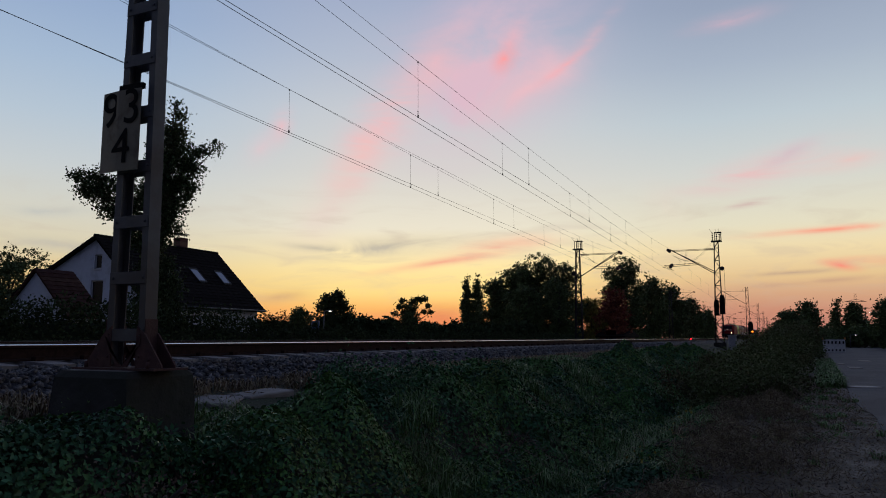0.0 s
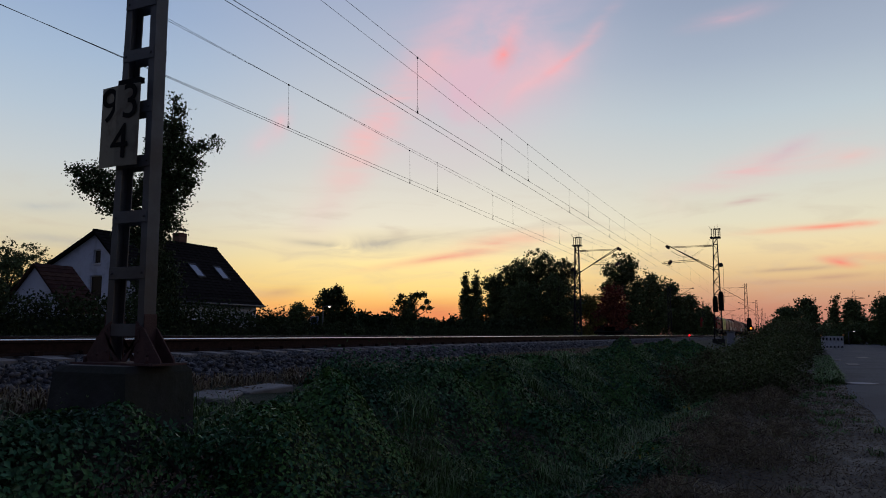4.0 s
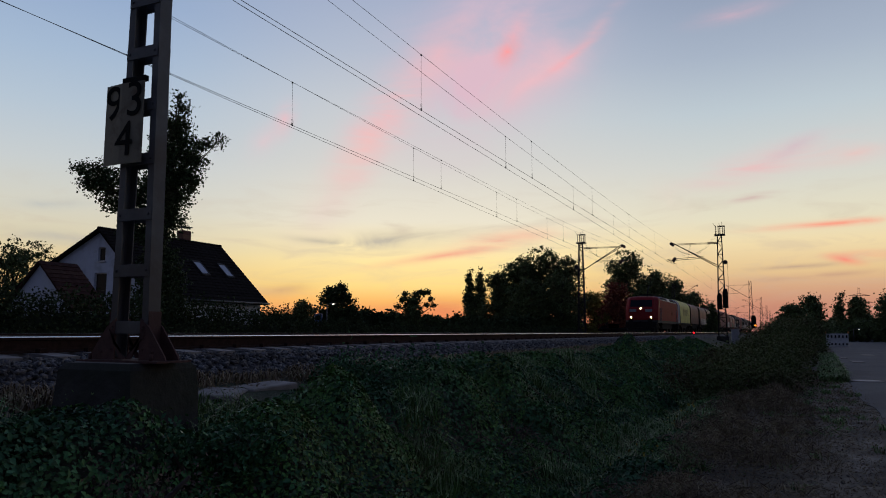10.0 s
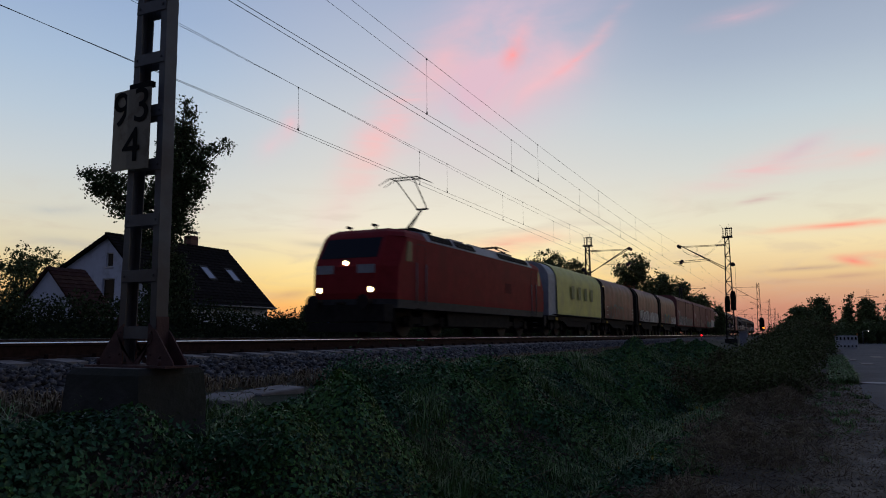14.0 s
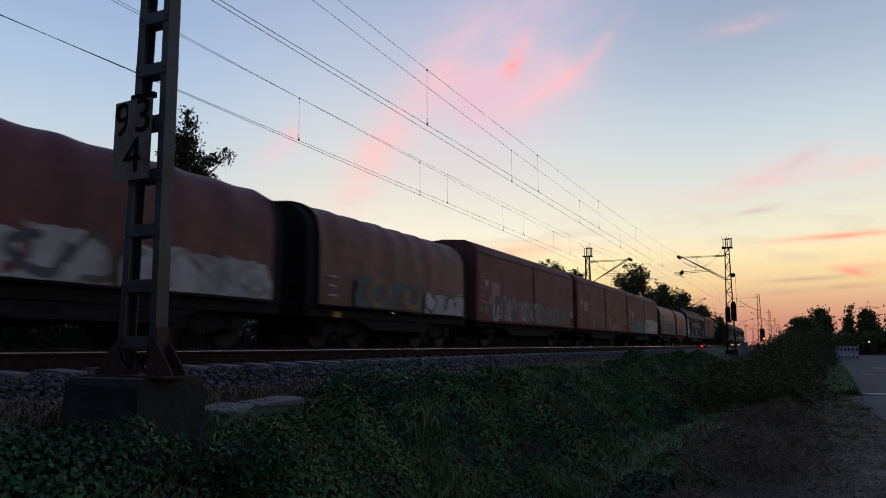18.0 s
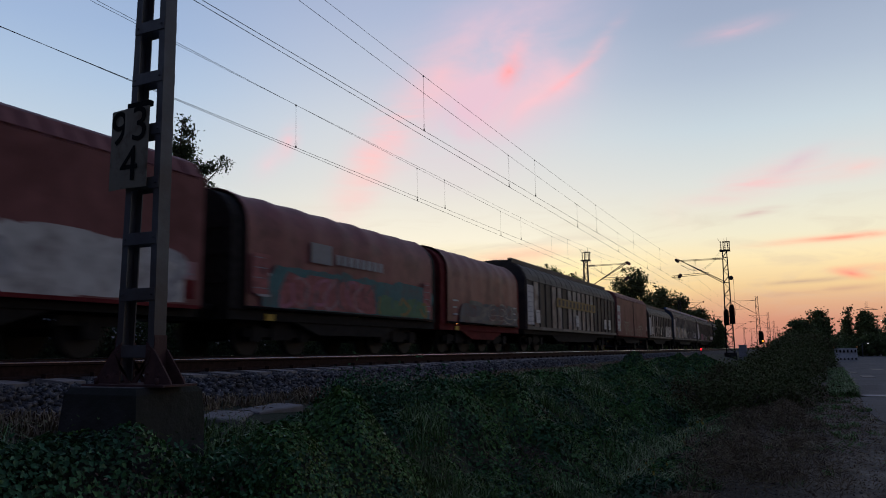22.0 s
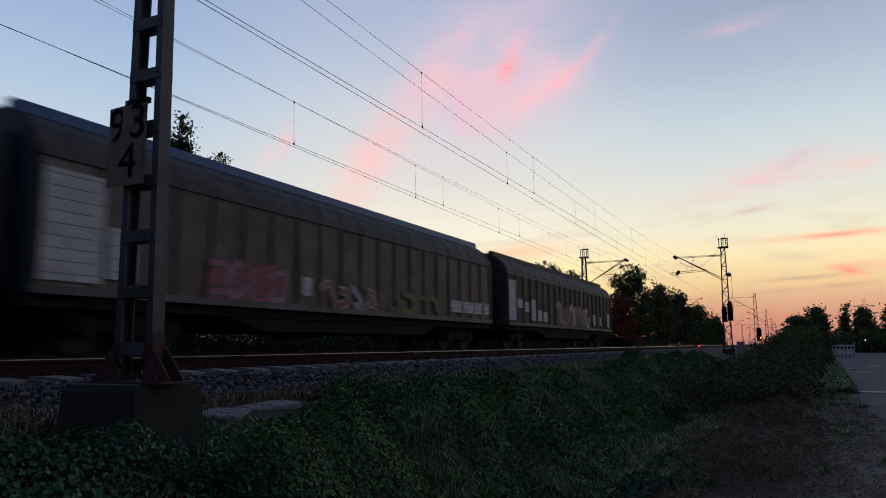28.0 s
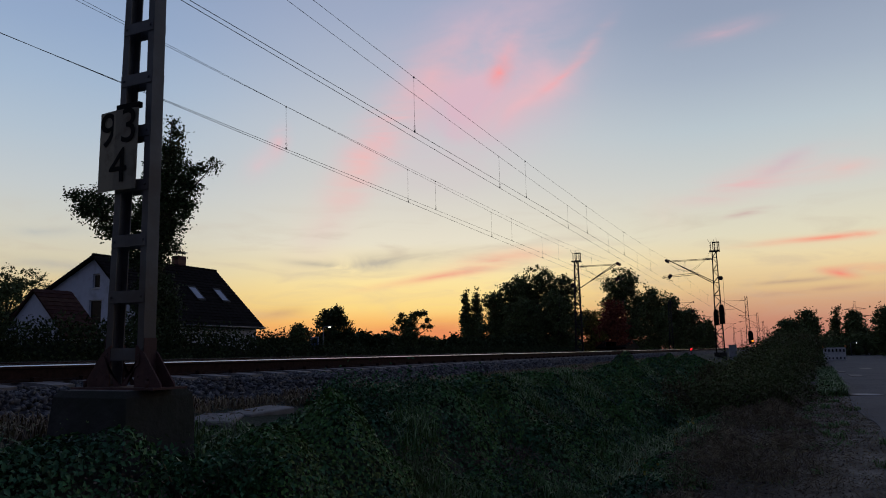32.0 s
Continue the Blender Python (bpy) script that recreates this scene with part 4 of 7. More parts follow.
# ---- house and shed behind the hedge ----
def slope_tiles(parent, a, b, c, d, rows, mat, thick=0.045):
    """Overlapping courses of tiles on a roof plane a-b (eave), d-c (ridge), each a part of the roof."""
    a, b, c, d = map(Vector, (a, b, c, d))
    nrm = (b - a).cross(d - a).normalized()
    if nrm.z < 0:
        nrm = -nrm
    n = max(4, int((b - a).length / 0.3))
    for r in range(rows):
        u0, u1 = r / rows, min(1, (r + 1.12) / rows)
        bm = bmesh.new()
        low = [a.lerp(d, u0).lerp(b.lerp(c, u0), i / n) for i in range(n + 1)]
        up = [a.lerp(d, u1).lerp(b.lerp(c, u1), i / n) for i in range(n + 1)]
        wave = [thick + 0.018 * (i % 2) + random.uniform(-0.006, 0.006) for i in range(n + 1)]
        loft(bm, [[p + nrm * w for p, w in zip(low, wave)], [p + nrm * (0.008 + 0.018 * (i % 2)) for i, p in enumerate(up)]], close=False)
        loft(bm, [low, [p + nrm * w for p, w in zip(low, wave)]], close=False)
        part("tile_course", bm, mat, parent)


def house():
    x0, x1, yr, zr = 35.8, 47.4, 43.0, 7.05
    ya, za, yb, zb = 38.1, 2.45, 51.0, 3.3
    h = thing("house", "white rendered farmhouse with a steep dark tiled roof", "house")
    # gable walls, with openings left for the two windows of the near one
    def gable(x, name, holes):
        bm = bmesh.new()
        top = lambda y: lerp(za, zr, (y - ya) / (yr - ya)) if y < yr else lerp(zr, zb, (y - yr) / (yb - yr))
        cuts = sorted({ya + 0.25, yr, yb - 0.25, *[v for q in holes for v in q[:2]]})
        for p, q in zip(cuts, cuts[1:]):
            hs = [o for o in holes if o[0] <= p and q <= o[1]]
            zs = [-1.0]
            for o in sorted(hs, key=lambda o: o[2]):
                zs += [o[2], o[3]]
            zs.append(None)
            for lo, hi in zip(zs[::2], zs[1::2]):
                za_, zb_ = (top(p) - 0.1, top(q) - 0.1) if hi is None else (hi, hi)
                loft(bm, [[(xx, p, lo), (xx, q, lo), (xx, q, zb_), (xx, p, za_)] for xx in (x, x + 0.3)])
        part(name, bm, "render_white", h, "white rendered gable wall")
    wins = ((42.55, 43.25, 4.75, 5.75), (42.3, 43.5, 2.3, 3.95))
    gable(x0, "wall", wins)
    gable(x1 - 0.3, "wall", ())
    for y in (ya + 0.25, yb - 0.55):
        bm = bmesh.new()
        box(bm, x0 + 0.3, x1 - 0.3, y, y + 0.3, -1.0, (za if y < yr else zb) - 0.05)
        part("wall", bm, "render_white", h, "white rendered eaves wall")
    for a, b, lo, hi in wins:
        bm = bmesh.new()
        for q in ((a, a + 0.07, lo, hi), (b - 0.07, b, lo, hi), (a, b, lo, lo + 0.07), (a, b, hi - 0.07, hi)):
            box(bm, x0 + 0.1, x0 + 0.17, *q)
        win = part("window", bm, "frame_white", h, "white window frame")
        bm = bmesh.new()
        box(bm, x0 + 0.13, x0 + 0.14, a + 0.07, b - 0.07, lo + 0.07, hi - 0.07)
        part("pane", bm, "pane", win, "dark window pane")
        bm = bmesh.new()
        box(bm, x0 - 0.08, x0 + 0.1, a - 0.06, b + 0.06, lo - 0.08, lo - 0.003)
        part("sill", bm, "frame_white", win)
    # roof
    bm = bmesh.new()
    e = 0.35
    prism(bm, [(ya - 0.3, za - 0.42), (yr, zr - 0.16), (yb + 0.3, zb - 0.3), (yb + 0.3, zb - 0.15), (yr, zr), (ya - 0.3, za - 0.28)], x0 - e, x1 + e)
    roof = part("roof", bm, "roof", h, "dark brown tiled saddle roof")
    slope_tiles(roof, (x0 - e, ya - 0.3, za - 0.28), (x1 + e, ya - 0.3, za - 0.28), (x1 + e, yr, zr), (x0 - e, yr, zr), 20, "roof")
    slope_tiles(roof, (x0 - e, yb + 0.3, zb - 0.15), (x1 + e, yb + 0.3, zb - 0.15), (x1 + e, yr, zr), (x0 - e, yr, zr), 20, "roof")
    for i in range(int((x1 - x0 + 2 * e) / 0.35)):
        xx = x0 - e + i * 0.35
        bm = bmesh.new()
        rod(bm, (xx, yr, zr + 0.02), (xx + 0.37, yr, zr + 0.03), 0.11, 0.12, 8)
        part("ridge_tile", bm, "roof", roof)
    for xx in (42.4, 45.15):
        u0, u1 = 0.36, 0.6
        p = lambda u, dx, up: (xx + dx, lerp(ya, yr, u), lerp(za, zr, u) + up)
        bm = bmesh.new()
        for d0, d1, a, b in ((0, 0.08, u0, u1), (0.82, 0.9, u0, u1), (0.0, 0.9, u0, u0 + 0.02), (0.0, 0.9, u1 - 0.02, u1)):
            loft(bm, [[p(a, d0, 0.0), p(a, d1, 0.0), p(b, d1, 0.0), p(b, d0, 0.0)], [p(a, d0, 0.16), p(a, d1, 0.16), p(b, d1, 0.16), p(b, d0, 0.16)]])
        sky = part("roof_window", bm, "loco_sill", h, "roof window in a dark frame")
        bm = bmesh.new()
        loft(bm, [[p(u0, 0.08, q), p(u0, 0.82, q), p(u1, 0.82, q), p(u1, 0.08, q)] for q in (0.1, 0.12)])
        part("pane", bm, "skylight", sky, "roof window pane tinted pale blue like reflected sky")
    bm = bmesh.new()
    cx, cy = 43.9, 43.4
    box(bm, cx - 0.4, cx + 0.4, cy - 0.33, cy + 0.33, 6.4, 7.9)
    ch = part("chimney", bm, "brick", h, "brick chimney with a flat cowl")
    for i in range(9):
        bm = bmesh.new()
        box(bm, cx - 0.42, cx + 0.42, cy - 0.35, cy + 0.35, 6.5 + i * 0.16, 6.65 + i * 0.16)
        part("brick_course", bm, "brick", ch)
    bm = bmesh.new()
    box(bm, cx - 0.5, cx + 0.5, cy - 0.42, cy + 0.42, 8.2, 8.26)
    for sx in (-0.35, 0.35):
        rod(bm, (cx + sx, cy, 7.9), (cx + sx, cy, 8.2), 0.025, seg=5)
    part("cowl", bm, "mast", ch)
    bm = bmesh.new()
    rod(bm, (x0, ya - 0.38, za - 0.3), (x1 + e, ya - 0.38, za - 0.3), 0.07, seg=6)
    part("gutter", bm, "mast", h)


house()


def shed():
    x0, x1, yr, zr, half, ze = 27.2, 29.25, 37.3, 3.82, 2.6, 1.35
    s = thing("outbuilding", "small white outbuilding with a reddish tiled roof", "outbuilding")
    for xx in (x0, x1 - 0.25):
        bm = bmesh.new()
        loft(bm, [[(q, yr - half, -1.0), (q, yr + half, -1.0), (q, yr + half, ze), (q, yr, zr - 0.1), (q, yr - half, ze)] for q in (xx, xx + 0.25)])
        part("wall", bm, "render_white", s, "white gable wall")
    bm = bmesh.new()
    box(bm, x0 + 0.25, x1 - 0.25, yr - half, yr - half + 0.25, -1.0, ze)
    part("wall", bm, "render_white", s, "white side wall")
    bm = bmesh.new()
    prism(bm, [(yr - half - 0.25, ze - 0.32), (yr, zr - 0.12), (yr + half + 0.25, ze - 0.32), (yr + half + 0.25, ze - 0.2), (yr, zr), (yr - half - 0.25, ze - 0.2)], x0 - 0.2, x1 + 0.2)
    roof = part("roof", bm, "roof_red", s, "reddish brown tiled roof")
    for sg in (-1, 1):
        slope_tiles(roof, (x0 - 0.2, yr + sg * (half + 0.25), ze - 0.2), (x1 + 0.2, yr + sg * (half + 0.25), ze - 0.2), (x1 + 0.2, yr, zr), (x0 - 0.2, yr, zr), 11, "roof_red")


shed()


# ---- trees and bushes ----
def plant_trees():
    r = np.random.default_rng(5)
    # slender maple in front of the house
    x, y = polar(47.0, 33)
    tree("maple_tree", (x, y, -1.0), spread(47, ((0.95, 11.2, 0.22), (0.9, 10.7, 0.3), (0.75, 10.0, 0.5), (0.95, 9.4, 0.6), (0.55, 9.0, 0.7), (1.75, 9.15, 0.3), (2.25, 9.35, 0.4), (2.65, 9.45, 0.25), (1.35, 8.6, 0.55),
                                                 (1.75, 8.3, 0.35), (0.6, 8.1, 0.85), (1.35, 7.6, 0.65), (0.2, 7.4, 0.7), (1.0, 6.9, 0.75), (0.5, 6.3, 0.65), (0.75, 5.7, 0.55), (-2.75, 7.75, 0.3), (-2.45, 7.2, 0.45),
                                                 (-1.85, 7.75, 0.4), (-1.9, 6.95, 0.55), (-1.25, 7.1, 0.5), (-1.55, 6.3, 0.4), (-0.85, 6.5, 0.5), (-0.3, 6.8, 0.6), (-0.75, 5.3, 0.4), (-0.3, 5.1, 0.5), (0.3, 5.0, 0.6),
                                                 (0.5, 4.0, 0.8), (0.5, 3.0, 0.95), (0.4, 2.0, 1.1))),
         "slender maple in dark leaf before the house", "leaf", 34000, 0.08, 0.14, 3, gaps=0.13, scale=2.2, spray=0.29, per=24)
    x, y = polar(33.2, 75)
    tree("ash_tree", (x, y, -1.1), spread(33.2, ((0, 4.5, 1.2), (-0.9, 4.1, 0.9), (0.95, 4.2, 0.9), (0.25, 5.4, 0.65), (-0.6, 5.1, 0.5), (-1.3, 3.2, 0.75), (1.45, 3.1, 0.7), (0, 3.0, 1.1), (0.4, 1.9, 1.0), (-0.5, 1.2, 1.1))),
         "round field tree against the evening sky", "leaf", 9000, 0.15, 0.2, 20, gaps=0.12, scale=1.1, spray=0.36, per=16)
    x, y = polar(27.35, 78)
    tree("ivy_tree", (x, y, -1.1), spread(27.35, ((0, 0.9, 1.2), (-0.1, 2.1, 1.2), (0, 3.2, 1.0), (0.1, 4.2, 0.7), (0.45, 4.9, 0.4), (1.0, 5.2, 0.35), (1.55, 5.1, 0.35), (2.0, 4.5, 0.28), (2.25, 3.8, 0.25), (1.5, 3.9, 0.22),
                                                  (1.65, 2.3, 0.5), (2.4, 2.4, 0.3), (2.9, 2.2, 0.22), (-1.0, 4.4, 0.38), (-1.5, 3.6, 0.38), (-1.95, 3.0, 0.28), (-1.2, 2.6, 0.45), (-0.7, 5.0, 0.28))),
         "ivy-clad field tree with a broken crown", "leaf_dark", 9000, 0.15, 0.2, 21, gaps=-0.05, scale=1.1, spray=0.3, per=16)
    spec = (
        # azimuth, distance, crown width, top, base, leaf, count, kind, label
        (35.8, 120, 5.0, 4.3, 0.0, "leaf_dark", 1600, "field_tree", "low dark field tree"),
        (20.4, 95, 6.2, 7.6, 0.2, "leaf_dark", 3200, "tall_tree", "tall dark tree in a field copse"),
        (19.0, 96, 6.6, 9.4, 0.2, "leaf_dark", 3400, "tall_tree", "tall dark tree in a field copse"),
        (17.3, 92, 7.6, 10.1, 0.2, "leaf_dark", 4200, "tall_tree", "tall dark tree in a field copse"),
        (15.5, 94, 6.0, 9.2, 0.2, "leaf_dark", 3200, "tall_tree", "tall dark tree in a field copse"),
        (18.3, 84, 5.4, 5.6, 0.0, "leaf_dark", 2600, "small_tree", "lower dark tree before the copse"),
        (16.0, 84, 5.0, 6.4, 0.0, "leaf_dark", 2600, "small_tree", "lower dark tree before the copse"),
        (13.2, 96, 4.5, 5.0, 0.0, "leaf_gold", 2000, "small_tree", "small tree turning gold beside the copse"),
        (10.9, 97, 6.6, 10.2, 0.2, "leaf_dark", 3800, "tall_tree", "tall dark tree behind the red one"),
        (11.6, 88, 4.0, 5.4, 0.0, "leaf_red", 2200, "autumn_tree", "small tree with reddish autumn leaves"),
        (9.0, 126, 7.2, 10.0, 0.0, "leaf_dark", 2800, "tall_tree", "dark tree beyond the level crossing"),
        (7.6, 152, 8.8, 10.6, 0.0, "leaf_dark", 2800, "tall_tree", "dark tree beyond the level crossing"),
        (6.2, 195, 9.6, 9.8, 0.0, "leaf_dark", 2400, "tall_tree", "dark tree beyond the level crossing"),
        (5.0, 255, 7.0, 8.0, 0.0, "leaf_dark", 1200, "small_tree", "small dark tree near the far track"),
        (4.75, 110, 2.4, 3.7, 0.0, "leaf_dark", 900, "conifer", "young conifer near the far track"),
        (55.3, 70, 9.0, 7.2, 0.0, "leaf_dark", 3600, "tall_tree", "dark tree behind the outbuilding"),
        (50.8, 76, 6.0, 5.6, 0.0, "leaf_dark", 2000, "small_tree", "dark tree behind the outbuilding"),
        (-1.8, 105, 3.4, 4.6, 0.0, "leaf_dark", 1300, "roadside_tree", "roadside tree with a thin crown"),
        (-0.5, 100, 4.2, 3.3, 0.0, "leaf_dark", 2000, "roadside_tree", "low roadside tree beside the lane"),
        (-4.7, 150, 4.0, 5.9, 0.0, "leaf_dark", 1800, "roadside_tree", "upright roadside tree beside the lane"),
        (-3.55, 150, 3.2, 6.6, 0.0, "leaf_dark", 900, "conifer", "narrow dark conifer beside the lane"),
        (-6.6, 105, 4.0, 4.6, 0.0, "leaf_dark", 1900, "roadside_tree", "broad roadside tree beside the lane"),
        (-7.7, 100, 3.4, 5.2, 0.0, "leaf_dark", 1500, "roadside_tree", "tall roadside tree beside the lane"),
    )
    for i, (az, dist, w, top, base, leaf, k, name, label) in enumerate(spec):
        x, y = polar(az, dist)
        heap = clumps(r, 14, w, top + 1.1 - base, base + 0.2)
        if name == "conifer":
            heap = [(r.normal(0, 0.12), r.normal(0, 0.12), 0.8 + j * (top + 0.5) / 10, w * 0.5 * (1.02 - j / 10.5), w * 0.5 * (1.02 - j / 10.5), 0.22) for j in range(11)]
        tree(name, (x, y, -1.1), heap, label, leaf, int(k * 4.5), 0.00175 * dist, 0.22, 20 + i, gaps=0.1, scale=0.6, spray=0.0042 * dist, per=16)
    for i, az in enumerate((22.85, 22.05)):
        x, y = polar(az, 120)
        tree("poplar_tree", (x, y, -1.1), [(0.25 * math.sin(j * 2.3 + i), 0.25 * math.cos(j * 1.7 + i), 0.8 + 0.78 * j, 0.92 - 0.035 * max(0, j - 6) ** 1.6, 0.92 - 0.035 * max(0, j - 6) ** 1.6, 1.25) for j in range(13)],
             "columnar poplar against the sunset", "leaf_dark", 13000, 0.17, 0.2, 60 + i, "poplars", gaps=-0.4, spray=0.34, per=16)


plant_trees()


def bush(at, w, h, leaf, n, size, seed, label, name="bush", d=None):
    rng = np.random.default_rng(seed)
    t = thing(name, label, "bush", "", at)
    blobs = [(rng.normal(0, w * 0.22), rng.normal(0, (d or w) * 0.22), h * rng.uniform(0.3, 0.68), w * rng.uniform(0.2, 0.34), (d or w) * rng.uniform(0.2, 0.34), h * rng.uniform(0.22, 0.34)) for _ in range(6)]
    blobs.append((0, 0, h * 0.25, w * 0.45, (d or w) * 0.45, h * 0.28))
    for b in blobs:
        bm = bmesh.new()
        rod(bm, (0, 0, -0.15), b[:3], 0.035, 0.012, 5)
        part("stem", bm, "bark", t)
    p, ends = sprays(rng, blobs, n, 22, 0.05 + 0.09 * min(w, 2.5), -0.02, 1.3, 1.2)
    p = p[p[:, 2] > -0.1]
    ob = new("foliage", leaf_mesh("foliage", p, size * rng.uniform(0.6, 1.3, len(p)), leaf, 0.3, 2.0, rng=rng))
    ob.parent = t
    bm = bmesh.new()
    for e in ends[::6]:
        a, b = Vector(e) * 0.75, Vector(e) + Vector((rng.normal(0, 0.06), rng.normal(0, 0.06), 0.14 * h))
        if e[2] > 0.45 * h:
            rod(bm, a, b, 0.006 + 0.002 * size / 0.03, 0.002, 3, caps=False)
    if len(bm.verts):
        tagged(part("twig", bm, "brush", t), "thin dry twigs", kind="stuff")
    else:
        bm.free()
    return t


def hedge(x, y, long, tall, seed, leaf=0.062, label="dense dark hedge along the railway"):
    """A length of hedge: a solid core of twigs, its inner shade coloured in, under a coat of leaves."""
    rng = np.random.default_rng(seed)
    t = thing("hedge", label, "hedge", "hedges", (x, y, -1.0))
    up = lambda q: tall * (0.86 + 0.2 * noise.noise((q * 2.2 / tall + x, y, 0.3)) + 0.1 * noise.noise((q * 5 / tall + x, y, 2.3)))
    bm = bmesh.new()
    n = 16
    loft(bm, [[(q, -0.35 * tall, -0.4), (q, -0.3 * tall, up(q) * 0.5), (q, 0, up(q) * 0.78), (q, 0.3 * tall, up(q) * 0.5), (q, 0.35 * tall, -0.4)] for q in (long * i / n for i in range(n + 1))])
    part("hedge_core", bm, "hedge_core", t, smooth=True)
    k = int(long * tall * 22 / leaf ** 1.3)
    q = rng.uniform(0, long, k)
    a = rng.uniform(-0.3, math.pi + 0.3, k)
    h = np.array([up(v) for v in q])
    r = rng.uniform(0.8, 1.12, k) + 0.16 * rng.random(k) ** 5
    p = np.stack([q, np.cos(a) * 0.36 * tall * r, np.clip(np.sin(a), -0.2, 1) * h * r], 1)
    ob = new("foliage", leaf_mesh("foliage", p, leaf * rng.uniform(0.6, 1.4, k), "hedge_leaf", rng=rng))
    ob.parent = t


def plant_bushes():
    r = np.random.default_rng(9)
    # hedge behind the tracks, in lengths that run into one another
    for i in range(14):
        hedge(-6 + i * 6.0, 17.6 + 0.16 * i, 6.4, (2.15, 2.15, 2.2, 2.2, 2.0, 1.5, 1.35)[min(i, 6)], 300 + i)
    # scrub towards the field
    for i in range(12):
        hedge(58 + i * 9.0, 27 + r.normal(0, 1.5), 9.8, r.uniform(2.2, 2.6), 340 + i, 0.2, "low dark scrub at the field's edge")
    for i in range(8):
        hedge(62 + i * 15.0, 42 + r.normal(0, 2), 16, r.uniform(2.7, 3.3), 360 + i, 0.26, "dark thicket beyond the field's edge")
    for i in range(10):
        hedge(130 + i * 24.0, 150 - 3 * i, 26, r.uniform(4.6, 6.4), 380 + i, 0.45, "distant dark row of field trees")
    # overgrowth between ditch and road
    for i in range(26):
        x = 17 + i * 2.4 + r.normal(0, 0.4)
        y = 1.05 - 0.036 * (x - 15) + r.normal(0, 0.3)
        bush((x, y, land(x, y) - 0.1), 1.55 + 0.022 * x, 0.8 + 0.024 * (x - 12) + 0.034 * max(0, x - 45) + r.uniform(-0.15, 0.3), "scrub", 6500, 0.022 + 0.0009 * x, 180 + i, "wild bush at the edge of the road",
             "roadside_bush")


plant_bushes()
for i in range(9):
    bx, by = polar(-2.3 - 0.62 * i, 128 + 5 * math.sin(i * 2.1))
    bush((bx, by, -1.4), 5.0, 3.5 + 0.7 * math.sin(i * 1.7), "leaf_dark", 2200, 0.2, 560 + i, "dark bush beyond the barrier", "far_bush")
for i, (bx, by, bw, bh) in enumerate(((22.5, 2.2, 1.7, 0.95), (25, 1.7, 2.0, 1.1), (28.5, 2.0, 2.2, 1.0), (32, 1.8, 2.4, 1.15), (37, 2.0, 2.8, 1.2))):
    bush((bx, by, land(bx, by) - 0.05), bw, bh, "scrub", 6500, 0.026 + 0.0009 * bx, 520 + i, "leafy bush growing in the ditch", "ditch_bush")


def scatter(name, label, category, mat, n, xr, yr, power, lift, size, upright, long, seed, thin=None, mounds=0.0):
    """Leaves or stalks strewn over the land."""
    r = np.random.default_rng(seed)
    x = xr[0] + (xr[1] - xr[0]) * r.random(n) ** power
    y = r.uniform(yr[0], yr[1], n)
    rim = np.clip((y - yr[0]) / 0.7, 0, 1) * np.clip((yr[1] - y) / 0.9, 0, 1)
    grow = np.array([noise.noise((a * 0.75, b * 0.95, seed * 1.0)) + 0.4 * noise.noise((a * 2.1, b * 2.3, 5.0)) for a, b in zip(x, y)])
    keep = (r.random(n) < rim + 0.05) & ~((x > 3.58) & (x < 4.27) & (y > 3.9) & (y < 4.75))
    if thin is not None:
        keep &= grow > thin
    x, y, rim, grow = x[keep], y[keep], rim[keep], grow[keep]
    dip = 1 - 0.65 * np.exp(-((y - 2.1) / 0.55) ** 2) * np.clip((x - 6) / 4, 0, 1)
    z = np.array([land(a, b) for a, b in zip(x, y)]) + (lift + mounds * dip * np.clip(grow + 0.35, 0, 1.1)) * (0.1 + 0.9 * r.random(len(x)) ** 0.45) * np.clip(rim + 0.15, 0, 1)
    s = size * (1 + 0.1 * np.clip(x, 0, 60)) * r.uniform(0.55, 1.35, len(x))
    tagged(new(name, leaf_mesh(name, np.stack([x, y, z], 1), s, mat, upright, long, r)), label, category, kind="stuff")


def canopy(x, y):
    """Height of the undergrowth over the bank: mounds, lumps and hollows."""
    edge = max(0, min(1, (y - 0.75) / 0.9)) * max(0, min(1, (5.1 - y) / 1.1))
    dip = math.exp(-((y - 2.05) / 0.6) ** 2) * max(0, min(1, (x - 6) / 4))
    h = 0.08 + 0.55 * max(0, noise.noise((x * 0.55, y * 0.75, 12.0)) + 0.25) + 0.32 * noise.noise((x * 1.5, y * 1.9, 3.0)) + 0.09 * noise.noise((x * 4.2, y * 4.8, 8.0))
    return land(x, y) + max(0.015, edge * h * (1 - 0.8 * dip))


